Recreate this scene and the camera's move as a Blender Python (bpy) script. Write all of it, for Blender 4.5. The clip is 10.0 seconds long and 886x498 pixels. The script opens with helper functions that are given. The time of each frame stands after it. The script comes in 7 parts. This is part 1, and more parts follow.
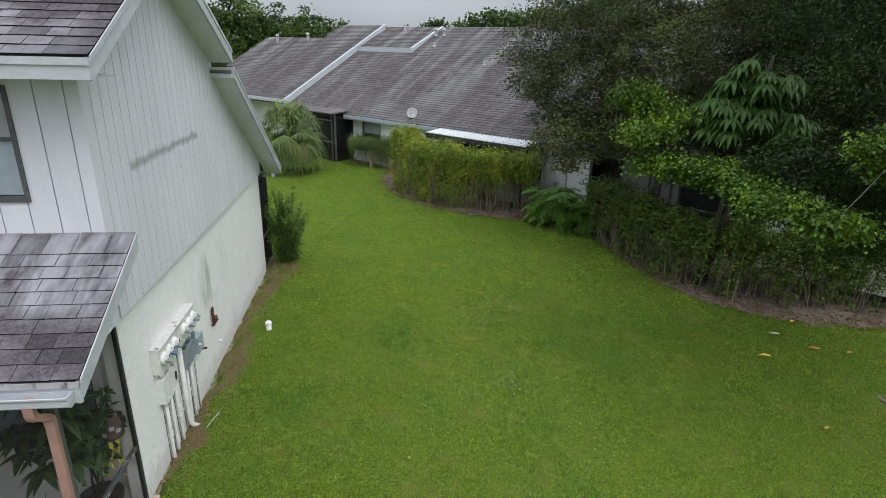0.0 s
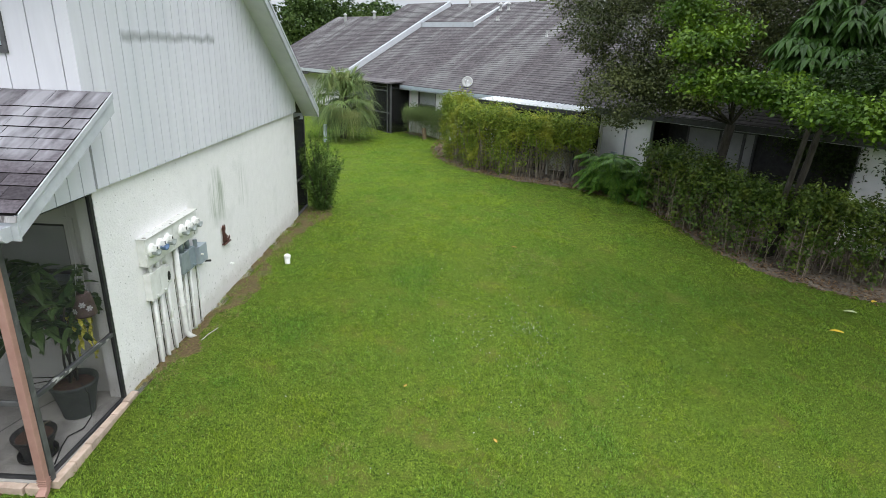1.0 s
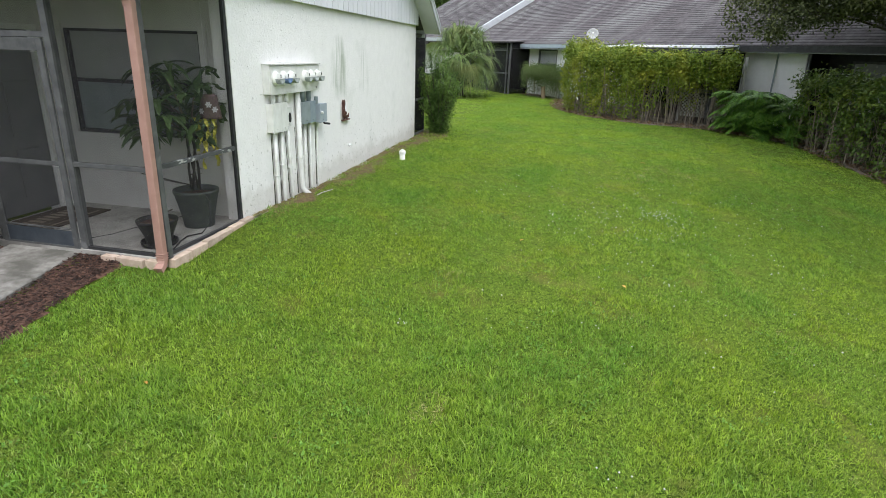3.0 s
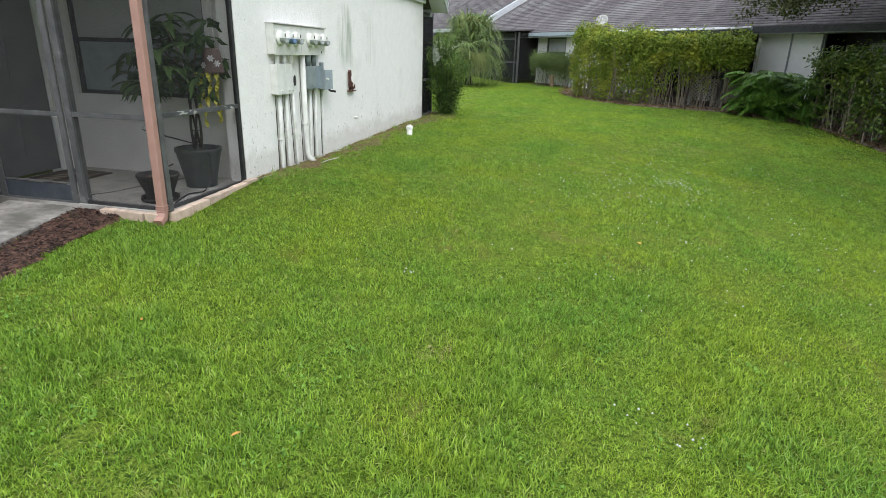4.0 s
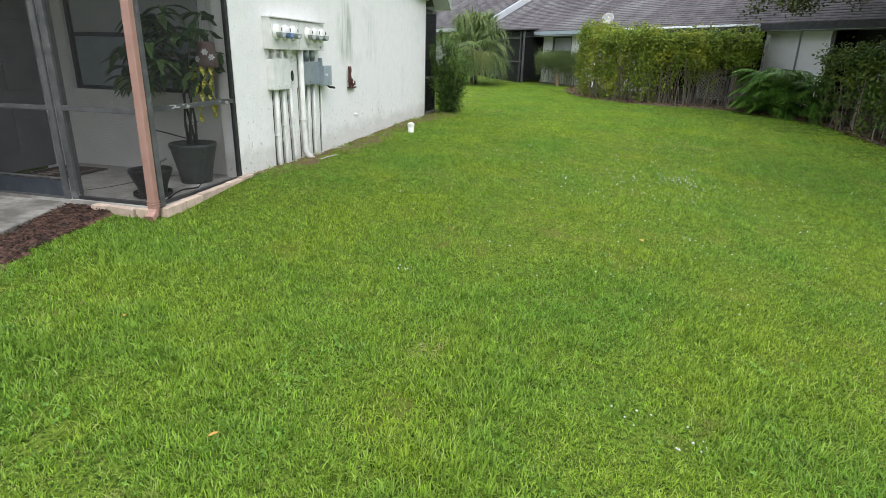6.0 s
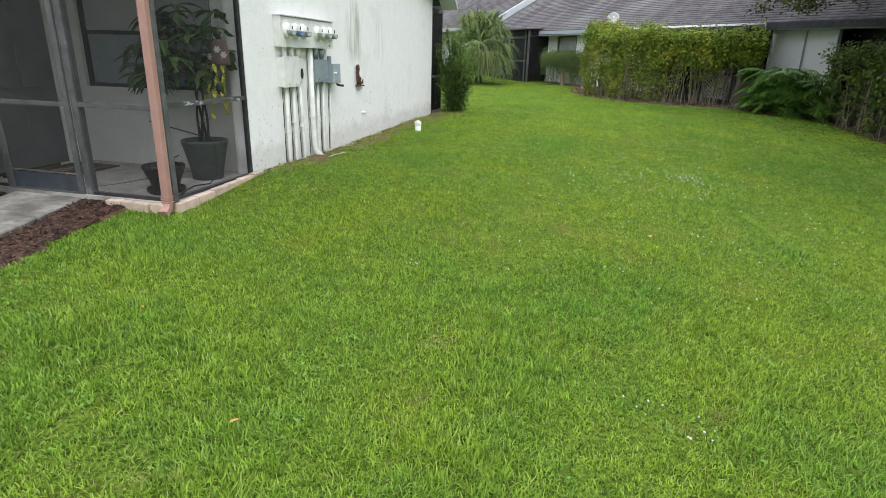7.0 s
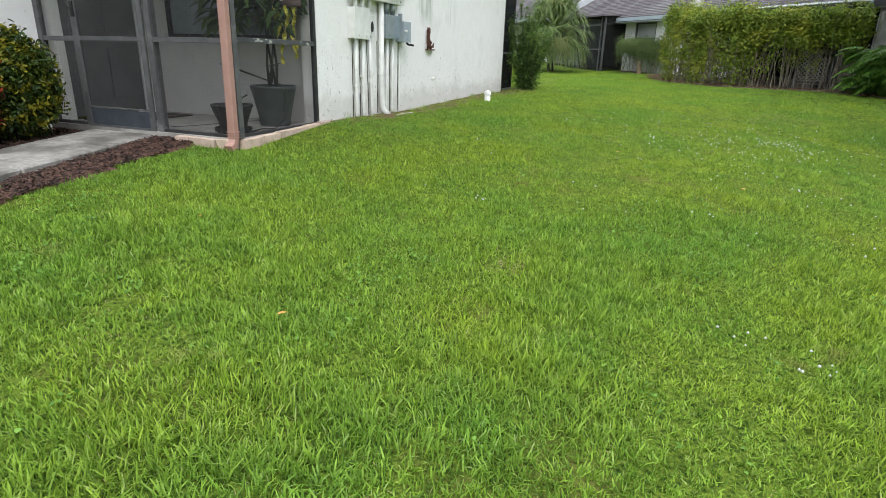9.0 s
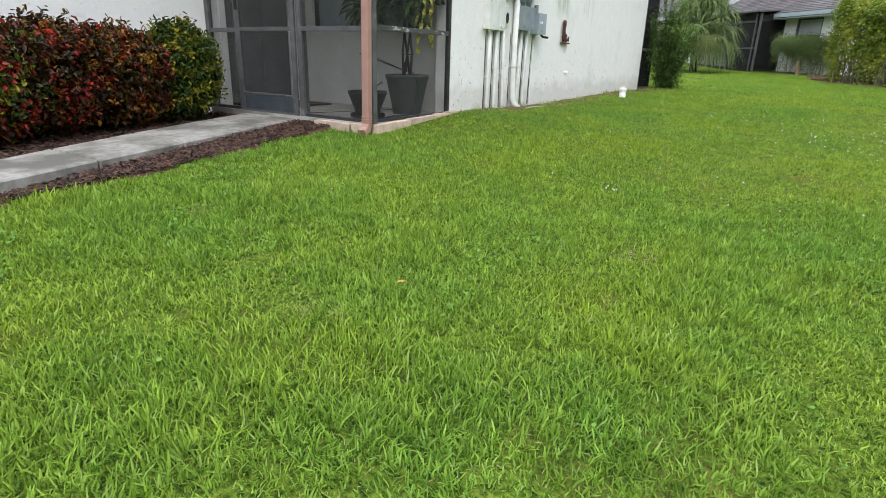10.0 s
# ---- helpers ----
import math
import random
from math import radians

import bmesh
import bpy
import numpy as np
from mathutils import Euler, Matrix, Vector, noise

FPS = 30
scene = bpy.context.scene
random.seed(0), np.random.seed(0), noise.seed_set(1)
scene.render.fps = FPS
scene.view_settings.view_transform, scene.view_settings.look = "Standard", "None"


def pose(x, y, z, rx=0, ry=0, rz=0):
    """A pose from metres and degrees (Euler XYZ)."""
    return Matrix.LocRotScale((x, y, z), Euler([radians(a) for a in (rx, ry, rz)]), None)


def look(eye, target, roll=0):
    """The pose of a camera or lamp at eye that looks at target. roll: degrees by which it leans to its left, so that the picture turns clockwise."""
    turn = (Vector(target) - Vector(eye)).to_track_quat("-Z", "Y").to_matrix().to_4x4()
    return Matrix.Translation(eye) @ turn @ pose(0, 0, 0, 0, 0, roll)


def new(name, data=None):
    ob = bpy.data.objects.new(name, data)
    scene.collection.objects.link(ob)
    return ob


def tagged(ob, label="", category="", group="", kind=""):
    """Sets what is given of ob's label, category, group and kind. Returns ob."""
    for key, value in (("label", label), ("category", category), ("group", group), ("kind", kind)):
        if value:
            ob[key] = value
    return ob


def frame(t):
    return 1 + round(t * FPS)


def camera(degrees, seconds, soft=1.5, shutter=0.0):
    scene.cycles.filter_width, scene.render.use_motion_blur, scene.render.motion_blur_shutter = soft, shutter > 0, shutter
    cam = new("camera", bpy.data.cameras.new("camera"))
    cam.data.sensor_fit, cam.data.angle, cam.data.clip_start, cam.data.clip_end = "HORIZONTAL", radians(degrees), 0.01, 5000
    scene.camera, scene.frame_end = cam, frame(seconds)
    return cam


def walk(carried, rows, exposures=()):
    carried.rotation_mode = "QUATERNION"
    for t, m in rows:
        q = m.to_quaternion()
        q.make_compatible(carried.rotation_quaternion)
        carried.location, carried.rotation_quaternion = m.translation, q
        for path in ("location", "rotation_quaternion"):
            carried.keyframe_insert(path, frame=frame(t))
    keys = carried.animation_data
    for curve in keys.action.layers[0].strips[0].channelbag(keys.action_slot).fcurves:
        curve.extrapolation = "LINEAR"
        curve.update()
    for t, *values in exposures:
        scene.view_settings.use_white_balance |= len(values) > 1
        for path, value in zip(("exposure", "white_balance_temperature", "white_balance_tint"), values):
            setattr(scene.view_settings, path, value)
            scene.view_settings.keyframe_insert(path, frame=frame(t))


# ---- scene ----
cam = camera(76.1, 10.0, 0.2)
PATH = [
    (0, (2.914, -5.81, 5.32), (3.117, -3.94, 4.641), 1.3),
    (0.5, (3.5, -5.693, 4.871), (3.681, -3.819, 4.197), 2.2),
    (1, (3.731, -5.575, 3.965), (3.7, -3.692, 3.293), 2.2),
    (1.5, (3.63, -5.63, 3.638), (3.314, -3.773, 2.966), 2.1),
    (2, (3.6, -5.654, 2.972), (3.221, -3.806, 2.307), 2.1),
    (2.5, (3.673, -5.737, 2.441), (3.282, -3.891, 1.781), 2.1),
    (3, (3.653, -5.745, 1.886), (3.253, -3.898, 1.233), 1.9),
    (4.3, (3.663, -5.681, 1.363), (3.231, -3.839, 0.714), 1.6),
    (4.5, (3.681, -5.629, 1.343), (3.247, -3.787, 0.695), 1.6),
    (5, (3.717, -5.58, 1.318), (3.273, -3.74, 0.67), 1.6),
    (6.5, (3.725, -5.62, 1.33), (3.272, -3.783, 0.683), 1.5),
    (7, (3.68, -5.668, 1.299), (3.219, -3.832, 0.652), 1.5),
    (7.5, (3.624, -5.655, 1.129), (3.159, -3.819, 0.486), 1.4),
    (8, (3.603, -5.597, 0.894), (3.124, -3.765, 0.251), 1.4),
    (8.5, (3.638, -5.577, 0.755), (3.1, -3.761, 0.112), 1.5),
    (9, (3.639, -5.564, 0.721), (2.968, -3.794, 0.076), 1.7),
    (9.5, (3.594, -5.552, 0.705), (2.766, -3.85, 0.06), 1.7),
    (10, (3.602, -5.529, 0.574), (2.562, -3.947, -0.071), 1.6),
]
EXPOSURES = [(0.0, 0.07), (0.5, 0.29), (1.0, 0.46), (2.5, 0.6), (10.0, 0.6)]
SKY_LOW, SKY_HIGH = 4.4, 22.5
walk(cam, [(t, look(eye, target, roll)) for t, eye, target, roll in PATH], EXPOSURES)

# ---- world and light: bright overcast sky, a weak wide sun ----
world = bpy.data.worlds.new("overcast_sky")
scene.world = world
world.use_nodes = True
wn = world.node_tree.nodes
wl = world.node_tree.links
sky = wn.new("ShaderNodeTexSky")
sky.sky_type = "NISHITA"
sky.sun_disc = False
sky.sun_elevation = radians(58)
sky.sun_rotation = radians(149)
sky.air_density, sky.dust_density = 1.0, 4.0
coord = wn.new("ShaderNodeTexCoord")
split = wn.new("ShaderNodeSeparateXYZ")
wl.new(coord.outputs["Generated"], split.inputs["Vector"])
climb = wn.new("ShaderNodeMapRange")  # an overcast sky is about three times brighter overhead than at the horizon
climb.inputs["From Min"].default_value, climb.inputs["From Max"].default_value = 0.0, 1.0
climb.inputs["To Min"].default_value, climb.inputs["To Max"].default_value = SKY_LOW, SKY_HIGH
wl.new(split.outputs["Z"], climb.inputs["Value"])
cloud = wn.new("ShaderNodeTexNoise")
cloud.inputs["Scale"].default_value, cloud.inputs["Detail"].default_value = 3.0, 5.0
wl.new(coord.outputs["Generated"], cloud.inputs["Vector"])
uneven = wn.new("ShaderNodeMapRange")
uneven.inputs["From Min"].default_value, uneven.inputs["From Max"].default_value = 0.3, 0.7
uneven.inputs["To Min"].default_value, uneven.inputs["To Max"].default_value = 0.86, 1.14
wl.new(cloud.outputs["Fac"], uneven.inputs["Value"])
level = wn.new("ShaderNodeMath")
level.operation = "MULTIPLY"
wl.new(climb.outputs["Result"], level.inputs[0])
wl.new(uneven.outputs["Result"], level.inputs[1])
overcast = wn.new("ShaderNodeVectorMath")
overcast.operation = "SCALE"
overcast.inputs[0].default_value = (0.93, 1.0, 1.1)
wl.new(level.outputs["Value"], overcast.inputs["Scale"])
grey = wn.new("ShaderNodeMix")
grey.data_type = "RGBA"
grey.inputs["Factor"].default_value = 0.88
wl.new(sky.outputs["Color"], grey.inputs["A"])
wl.new(overcast.outputs["Vector"], grey.inputs["B"])
wl.new(grey.outputs["Result"], wn["Background"].inputs["Color"])
wn["Background"].inputs["Strength"].default_value = 0.1
sun_lamp = bpy.data.lights.new("sun", "SUN")
sun_lamp.energy, sun_lamp.angle, sun_lamp.color = 1.2, radians(35), (1.0, 0.97, 0.92)
sun_ob = new("sun", sun_lamp)
sun_ob.matrix_world = look((6, -10, 19), (0, 0, 0))

# ---- materials ----


def ramp_between(nt, fac, a, b, lo=0.35, hi=0.65):
    r = nt.nodes.new("ShaderNodeValToRGB")
    r.color_ramp.elements[0].position, r.color_ramp.elements[1].position = lo, hi
    r.color_ramp.elements[0].color, r.color_ramp.elements[1].color = (*a, 1), (*b, 1)
    nt.links.new(fac, r.inputs["Fac"])
    return r.outputs["Color"]


def noise_out(nt, vec, scale, detail=4.0, rough=0.6):
    n = nt.nodes.new("ShaderNodeTexNoise")
    n.inputs["Scale"].default_value, n.inputs["Detail"].default_value, n.inputs["Roughness"].default_value = scale, detail, rough
    nt.links.new(vec, n.inputs["Vector"])
    return n.outputs["Fac"]


def mixed(nt, fac, a, b, mode="MIX"):
    m = nt.nodes.new("ShaderNodeMix")
    m.data_type, m.blend_type = "RGBA", mode
    if isinstance(fac, (int, float)):
        m.inputs["Factor"].default_value = fac
    else:
        nt.links.new(fac, m.inputs["Factor"])
    for key, v in (("A", a), ("B", b)):
        if isinstance(v, tuple):
            m.inputs[key].default_value = (*v, 1)
        else:
            nt.links.new(v, m.inputs[key])
    return m.outputs["Result"]


def stretched(nt, vec, sx, sy, sz):
    m = nt.nodes.new("ShaderNodeMapping")
    m.inputs["Scale"].default_value = (sx, sy, sz)
    nt.links.new(vec, m.inputs["Vector"])
    return m.outputs["Vector"]


def material(name, a, b, scale=8.0, rough=0.8, bump=0.3, bump_scale=40.0, stain=None, stain_scale=1.5, stain_at=(0.5, 0.72),
             spread=None, stretch=(1, 1, 1), metal=0.0, per="", spec=0.4, depth=0.01, trans=None):
    """Two colours mixed by fine and coarse noise, an optional stain, an optional random tint per object or island."""
    m = bpy.data.materials.new(name)
    m.use_nodes = True
    nt = m.node_tree
    bsdf = nt.nodes["Principled BSDF"]
    geo = nt.nodes.new("ShaderNodeNewGeometry")
    pos = geo.outputs["Position"]
    vec = stretched(nt, pos, *stretch) if stretch != (1, 1, 1) else pos
    fine = noise_out(nt, vec, scale)
    col = ramp_between(nt, fine, a, b)
    if stain:
        s = noise_out(nt, vec, stain_scale, 5.0)
        r = nt.nodes.new("ShaderNodeMapRange")
        r.inputs["From Min"].default_value, r.inputs["From Max"].default_value = stain_at
        nt.links.new(s, r.inputs["Value"])
        col = mixed(nt, r.outputs["Result"], col, stain)
    if per:
        src = nt.nodes.new("ShaderNodeObjectInfo").outputs["Random"] if per == "object" else geo.outputs["Random Per Island"]
        tint = ramp_between(nt, src, spread[0], spread[1], 0.0, 1.0)
        col = mixed(nt, 1.0, col, tint, "MULTIPLY")
    nt.links.new(col, bsdf.inputs["Base Color"])
    bsdf.inputs["Roughness"].default_value = rough
    bsdf.inputs["Metallic"].default_value = metal
    bsdf.inputs["Specular IOR Level"].default_value = spec
    if bump:
        bp = nt.nodes.new("ShaderNodeBump")
        bp.inputs["Strength"].default_value, bp.inputs["Distance"].default_value = bump, depth
        nt.links.new(noise_out(nt, vec, bump_scale, 3.0), bp.inputs["Height"])
        nt.links.new(bp.outputs["Normal"], bsdf.inputs["Normal"])
    if trans:
        tr = nt.nodes.new("ShaderNodeBsdfTranslucent")
        nt.links.new(col, tr.inputs["Color"])
        mx = nt.nodes.new("ShaderNodeMixShader")
        mx.inputs["Fac"].default_value = trans
        nt.links.new(bsdf.outputs["BSDF"], mx.inputs[1])
        nt.links.new(tr.outputs["BSDF"], mx.inputs[2])
        nt.links.new(mx.outputs["Shader"], nt.nodes["Material Output"].inputs["Surface"])
    return m


def leaf_material(name, dark, light, tip=None, rough=0.45, patch=1.3, trans=0.25):
    """Leaves: a random colour per leaf, patches of younger leaves, light through the blade."""
    m = bpy.data.materials.new(name)
    m.use_nodes = True
    nt = m.node_tree
    bsdf = nt.nodes["Principled BSDF"]
    geo = nt.nodes.new("ShaderNodeNewGeometry")
    col = ramp_between(nt, geo.outputs["Random Per Island"], dark, light, 0.0, 1.0)
    if tip:
        r = nt.nodes.new("ShaderNodeMapRange")
        r.inputs["From Min"].default_value, r.inputs["From Max"].default_value = 0.5, 0.68
        nt.links.new(noise_out(nt, geo.outputs["Position"], patch, 3.0), r.inputs["Value"])
        col = mixed(nt, r.outputs["Result"], col, tip)
    nt.links.new(col, bsdf.inputs["Base Color"])
    bsdf.inputs["Roughness"].default_value = rough
    bsdf.inputs["Specular IOR Level"].default_value = 0.2
    tr = nt.nodes.new("ShaderNodeBsdfTranslucent")
    nt.links.new(col, tr.inputs["Color"])
    mx = nt.nodes.new("ShaderNodeMixShader")
    mx.inputs["Fac"].default_value = trans
    nt.links.new(bsdf.outputs["BSDF"], mx.inputs[1])
    nt.links.new(tr.outputs["BSDF"], mx.inputs[2])
    nt.links.new(mx.outputs["Shader"], nt.nodes["Material Output"].inputs["Surface"])
    return m


STUCCO = material("white_stucco", (0.83, 0.815, 0.805), (0.87, 0.853, 0.845), 6, 0.85, 1.0, 30, (0.70, 0.705, 0.68), 1.1, (0.58, 0.8), depth=0.008)
SIDING = material("painted_siding", (0.66, 0.655, 0.705), (0.72, 0.715, 0.765), 5, 0.7, 0.25, 60, (0.58, 0.60, 0.64), 0.8, (0.5, 0.8), stretch=(1, 1, 0.15), depth=0.004)
GROOVE = material("groove_paint", (0.16, 0.165, 0.175), (0.21, 0.215, 0.225), 8, 0.9, 0.0)
TRIM = material("white_trim_paint", (0.44, 0.46, 0.49), (0.51, 0.53, 0.56), 7, 0.6, 0.15, 50, (0.34, 0.345, 0.345), 2.2, (0.55, 0.8), depth=0.003)
TRIM_DIRTY = material("stained_trim_paint", (0.24, 0.23, 0.235), (0.32, 0.31, 0.31), 7, 0.7, 0.15, 50, (0.09, 0.08, 0.08), 9.0, (0.56, 0.66), stretch=(1.6, 1, 0.4), depth=0.003)
SHINGLE = material("weathered_shingle", (0.052, 0.045, 0.05), (0.10, 0.09, 0.098), 30, 0.95, 0.5, 160, (0.24, 0.235, 0.25), 0.9, (0.47, 0.68), ((0.62, 0.61, 0.62), (1.28, 1.25, 1.28)), per="object", depth=0.004, spec=0.15)
SHINGLE_FAR = material("old_grey_shingle", (0.085, 0.076, 0.079), (0.135, 0.124, 0.127), 9, 0.97, 0.5, 60, (0.16, 0.155, 0.155), 0.45, (0.5, 0.72), ((0.86, 0.85, 0.87), (1.13, 1.11, 1.12)), per="island", depth=0.006, spec=0.1)
FRAME = material("dull_aluminium", (0.075, 0.076, 0.078), (0.125, 0.126, 0.128), 9, 0.55, 0.15, 60, (0.25, 0.25, 0.25), 5, (0.62, 0.78), metal=0.2, depth=0.002)
DARKFRAME = material("dark_bronze_frame", (0.02, 0.02, 0.022), (0.04, 0.04, 0.042), 9, 0.5, 0.1, 60)
DOWNSPOUT = material("salmon_painted_metal", (0.33, 0.185, 0.15), (0.385, 0.225, 0.185), 7, 0.55, 0.1, 30, (0.25, 0.155, 0.13), 4, (0.6, 0.8), depth=0.002)
SOIL = material("sandy_soil", (0.11, 0.085, 0.065), (0.21, 0.175, 0.14), 14, 0.95, 0.8, 50, (0.09, 0.07, 0.055), 1.6, (0.48, 0.62), depth=0.02)
LAWN = material("lawn_soil", (0.018, 0.04, 0.006), (0.15, 0.21, 0.028), 44, 0.95, 0.8, 90, (0.12, 0.125, 0.03), 1.6, (0.56, 0.72), depth=0.02, spec=0.05)
CONCRETE = material("worn_concrete", (0.29, 0.275, 0.255), (0.39, 0.375, 0.35), 5, 0.85, 0.4, 90, (0.2, 0.19, 0.175), 1.8, (0.5, 0.66), depth=0.004)
MULCH = material("brown_mulch", (0.026, 0.0155, 0.012), (0.062, 0.036, 0.028), 30, 0.9, 0.9, 60, per="island", spread=((0.3, 0.3, 0.3), (2.7, 2.4, 2.2)), depth=0.02)
PATHCON = material("stained_path_concrete", (0.22, 0.205, 0.185), (0.33, 0.315, 0.29), 16, 0.88, 0.5, 90, (0.115, 0.108, 0.094), 2.2, (0.44, 0.62), depth=0.005)
BARK = material("grey_bark", (0.028, 0.023, 0.019), (0.065, 0.056, 0.047), 14, 0.95, 0.8, 40, stretch=(1, 1, 0.3), depth=0.015)
TWIG = material("pale_stem", (0.15, 0.125, 0.095), (0.27, 0.235, 0.19), 20, 0.9, 0.4, 60, per="object", spread=((0.6, 0.6, 0.6), (1.35, 1.3, 1.25)), depth=0.004)
METALROOF = material("white_pan_roof", (0.72, 0.73, 0.74), (0.8, 0.81, 0.82), 4, 0.35, 0.05, 30, (0.5, 0.5, 0.48), 2, (0.6, 0.8), metal=0.2)
GLASS = material("dark_window_glass", (0.02, 0.023, 0.026), (0.03, 0.033, 0.036), 2, 0.08, 0.0, spec=0.6)
BLIND = material("closed_blind", (0.34, 0.345, 0.34), (0.4, 0.405, 0.4), 3, 0.6, 0.0)
SCREEN = bpy.data.materials.new("insect_screen")
SCREEN.use_nodes = True
sn = SCREEN.node_tree
sn.nodes["Principled BSDF"].inputs["Base Color"].default_value = (0.03, 0.03, 0.032, 1)
sn.nodes["Principled BSDF"].inputs["Roughness"].default_value = 0.6
clear = sn.nodes.new("ShaderNodeBsdfTransparent")
veil = sn.nodes.new("ShaderNodeMixShader")
veil.inputs["Fac"].default_value = 0.17
sn.links.new(clear.outputs["BSDF"], veil.inputs[1])
sn.links.new(sn.nodes["Principled BSDF"].outputs["BSDF"], veil.inputs[2])
sn.links.new(veil.outputs["Shader"], sn.nodes["Material Output"].inputs["Surface"])


def patch_mask(nt, lo, hi, soft, scale):
    """1 inside a box in the world (metres), with a ragged edge."""
    geo = nt.nodes.new("ShaderNodeNewGeometry")
    jit = nt.nodes.new("ShaderNodeTexNoise")
    jit.inputs["Scale"].default_value = scale
    nt.links.new(geo.outputs["Position"], jit.inputs["Vector"])
    sub = nt.nodes.new("ShaderNodeVectorMath")
    sub.operation = "SUBTRACT"
    sub.inputs[1].default_value = (0.5, 0.5, 0.5)
    nt.links.new(jit.outputs["Color"], sub.inputs[0])
    sc = nt.nodes.new("ShaderNodeVectorMath")
    sc.operation = "SCALE"
    sc.inputs["Scale"].default_value = soft * 4
    nt.links.new(sub.outputs["Vector"], sc.inputs[0])
    add = nt.nodes.new("ShaderNodeVectorMath")
    add.operation = "ADD"
    nt.links.new(geo.outputs["Position"], add.inputs[0])
    nt.links.new(sc.outputs["Vector"], add.inputs[1])
    xyz = nt.nodes.new("ShaderNodeSeparateXYZ")
    nt.links.new(add.outputs["Vector"], xyz.inputs["Vector"])
    prod = None
    for axis in ("Y", "Z"):
        i = "YZ".index(axis)
        for sign, edge in ((1, lo[i]), (-1, hi[i])):
            r = nt.nodes.new("ShaderNodeMapRange")
            r.inputs["From Min"].default_value, r.inputs["From Max"].default_value = edge - sign * soft, edge + sign * soft
            nt.links.new(xyz.outputs[axis], r.inputs["Value"])
            if prod is None:
                prod = r.outputs["Result"]
            else:
                m = nt.nodes.new("ShaderNodeMath")
                m.operation = "MULTIPLY"
                nt.links.new(prod, m.inputs[0])
                nt.links.new(r.outputs["Result"], m.inputs[1])
                prod = m.outputs["Value"]
    return prod


def add_stain(mat, lo, hi, soft, scale, colour, strength, streaks=None, run=(1, 1, 0.06), cut=(0.42, 0.66)):
    nt = mat.node_tree
    bsdf = nt.nodes["Principled BSDF"]
    old = bsdf.inputs["Base Color"].links[0].from_socket
    m = patch_mask(nt, lo, hi, soft, scale)
    k = nt.nodes.new("ShaderNodeMath")
    k.operation = "MULTIPLY"
    k.inputs[1].default_value = strength
    nt.links.new(m, k.inputs[0])
    fac = k.outputs["Value"]
    if streaks:
        geo = nt.nodes.new("ShaderNodeNewGeometry")
        n = noise_out(nt, stretched(nt, geo.outputs["Position"], *run), streaks, 3.0)
        r = nt.nodes.new("ShaderNodeMapRange")
        r.inputs["From Min"].default_value, r.inputs["From Max"].default_value = cut
        nt.links.new(n, r.inputs["Value"])
        q = nt.nodes.new("ShaderNodeMath")
        q.operation = "MULTIPLY"
        nt.links.new(fac, q.inputs[0])
        nt.links.new(r.outputs["Result"], q.inputs[1])
        fac = q.outputs["Value"]
    nt.links.new(mixed(nt, fac, old, colour), bsdf.inputs["Base Color"])


add_stain(SIDING, (0.86, 3.91), (3.32, 3.99), 0.03, 5.0, (0.27, 0.275, 0.29), 0.8)
add_stain(SHINGLE, (-0.85, 2.9), (0.1, 3.6), 0.12, 1.5, (0.36, 0.355, 0.38), 0.75, 5.0, (1, 0.25, 0.25), (0.34, 0.6))
add_stain(STUCCO, (2.72, 1.28), (3.3, 1.95), 0.12, 3.0, (0.44, 0.47, 0.40), 1.0, 15.0, (1, 1, 0.06), (0.36, 0.62))
add_stain(STUCCO, (3.9, 1.2), (4.3, 1.9), 0.1, 3.0, (0.5, 0.52, 0.47), 0.5, 18.0)
add_stain(STUCCO, (-0.2, -0.4), (7.6, 0.6), 0.3, 2.0, (0.36, 0.35, 0.32), 0.85, 19.0, (1, 1, 0.8), (0.63, 0.67))
add_stain(STUCCO, (-9.2, -0.4), (7.6, 2.6), 0.1, 2.0, (0.6, 0.59, 0.56), 0.25, 11.0, (1, 0.55, 1), (0.67, 0.72))
add_stain(STUCCO, (-0.2, -0.4), (7.6, 0.22), 0.1, 6.0, (0.42, 0.40, 0.34), 0.4)


def chipped(mat, strength, distance):
    """Sparse chips and hairline cracks pressed into a plaster coat."""
    nt = mat.node_tree
    bsdf = nt.nodes["Principled BSDF"]
    geo = nt.nodes.new("ShaderNodeNewGeometry")
    n = noise_out(nt, stretched(nt, geo.outputs["Position"], 1, 1, 1.5), 17.0, 6.0, 0.7)
    r = nt.nodes.new("ShaderNodeMapRange")
    r.inputs["From Min"].default_value, r.inputs["From Max"].default_value = 0.64, 0.67
    nt.links.new(n, r.inputs["Value"])
    bp = nt.nodes.new("ShaderNodeBump")
    bp.invert = True
    bp.inputs["Strength"].default_value, bp.inputs["Distance"].default_value = strength, distance
    nt.links.new(r.outputs["Result"], bp.inputs["Height"])
    nt.links.new(bsdf.inputs["Normal"].links[0].from_socket, bp.inputs["Normal"])
    nt.links.new(bp.outputs["Normal"], bsdf.inputs["Normal"])


chipped(STUCCO, 1.0, 0.014)


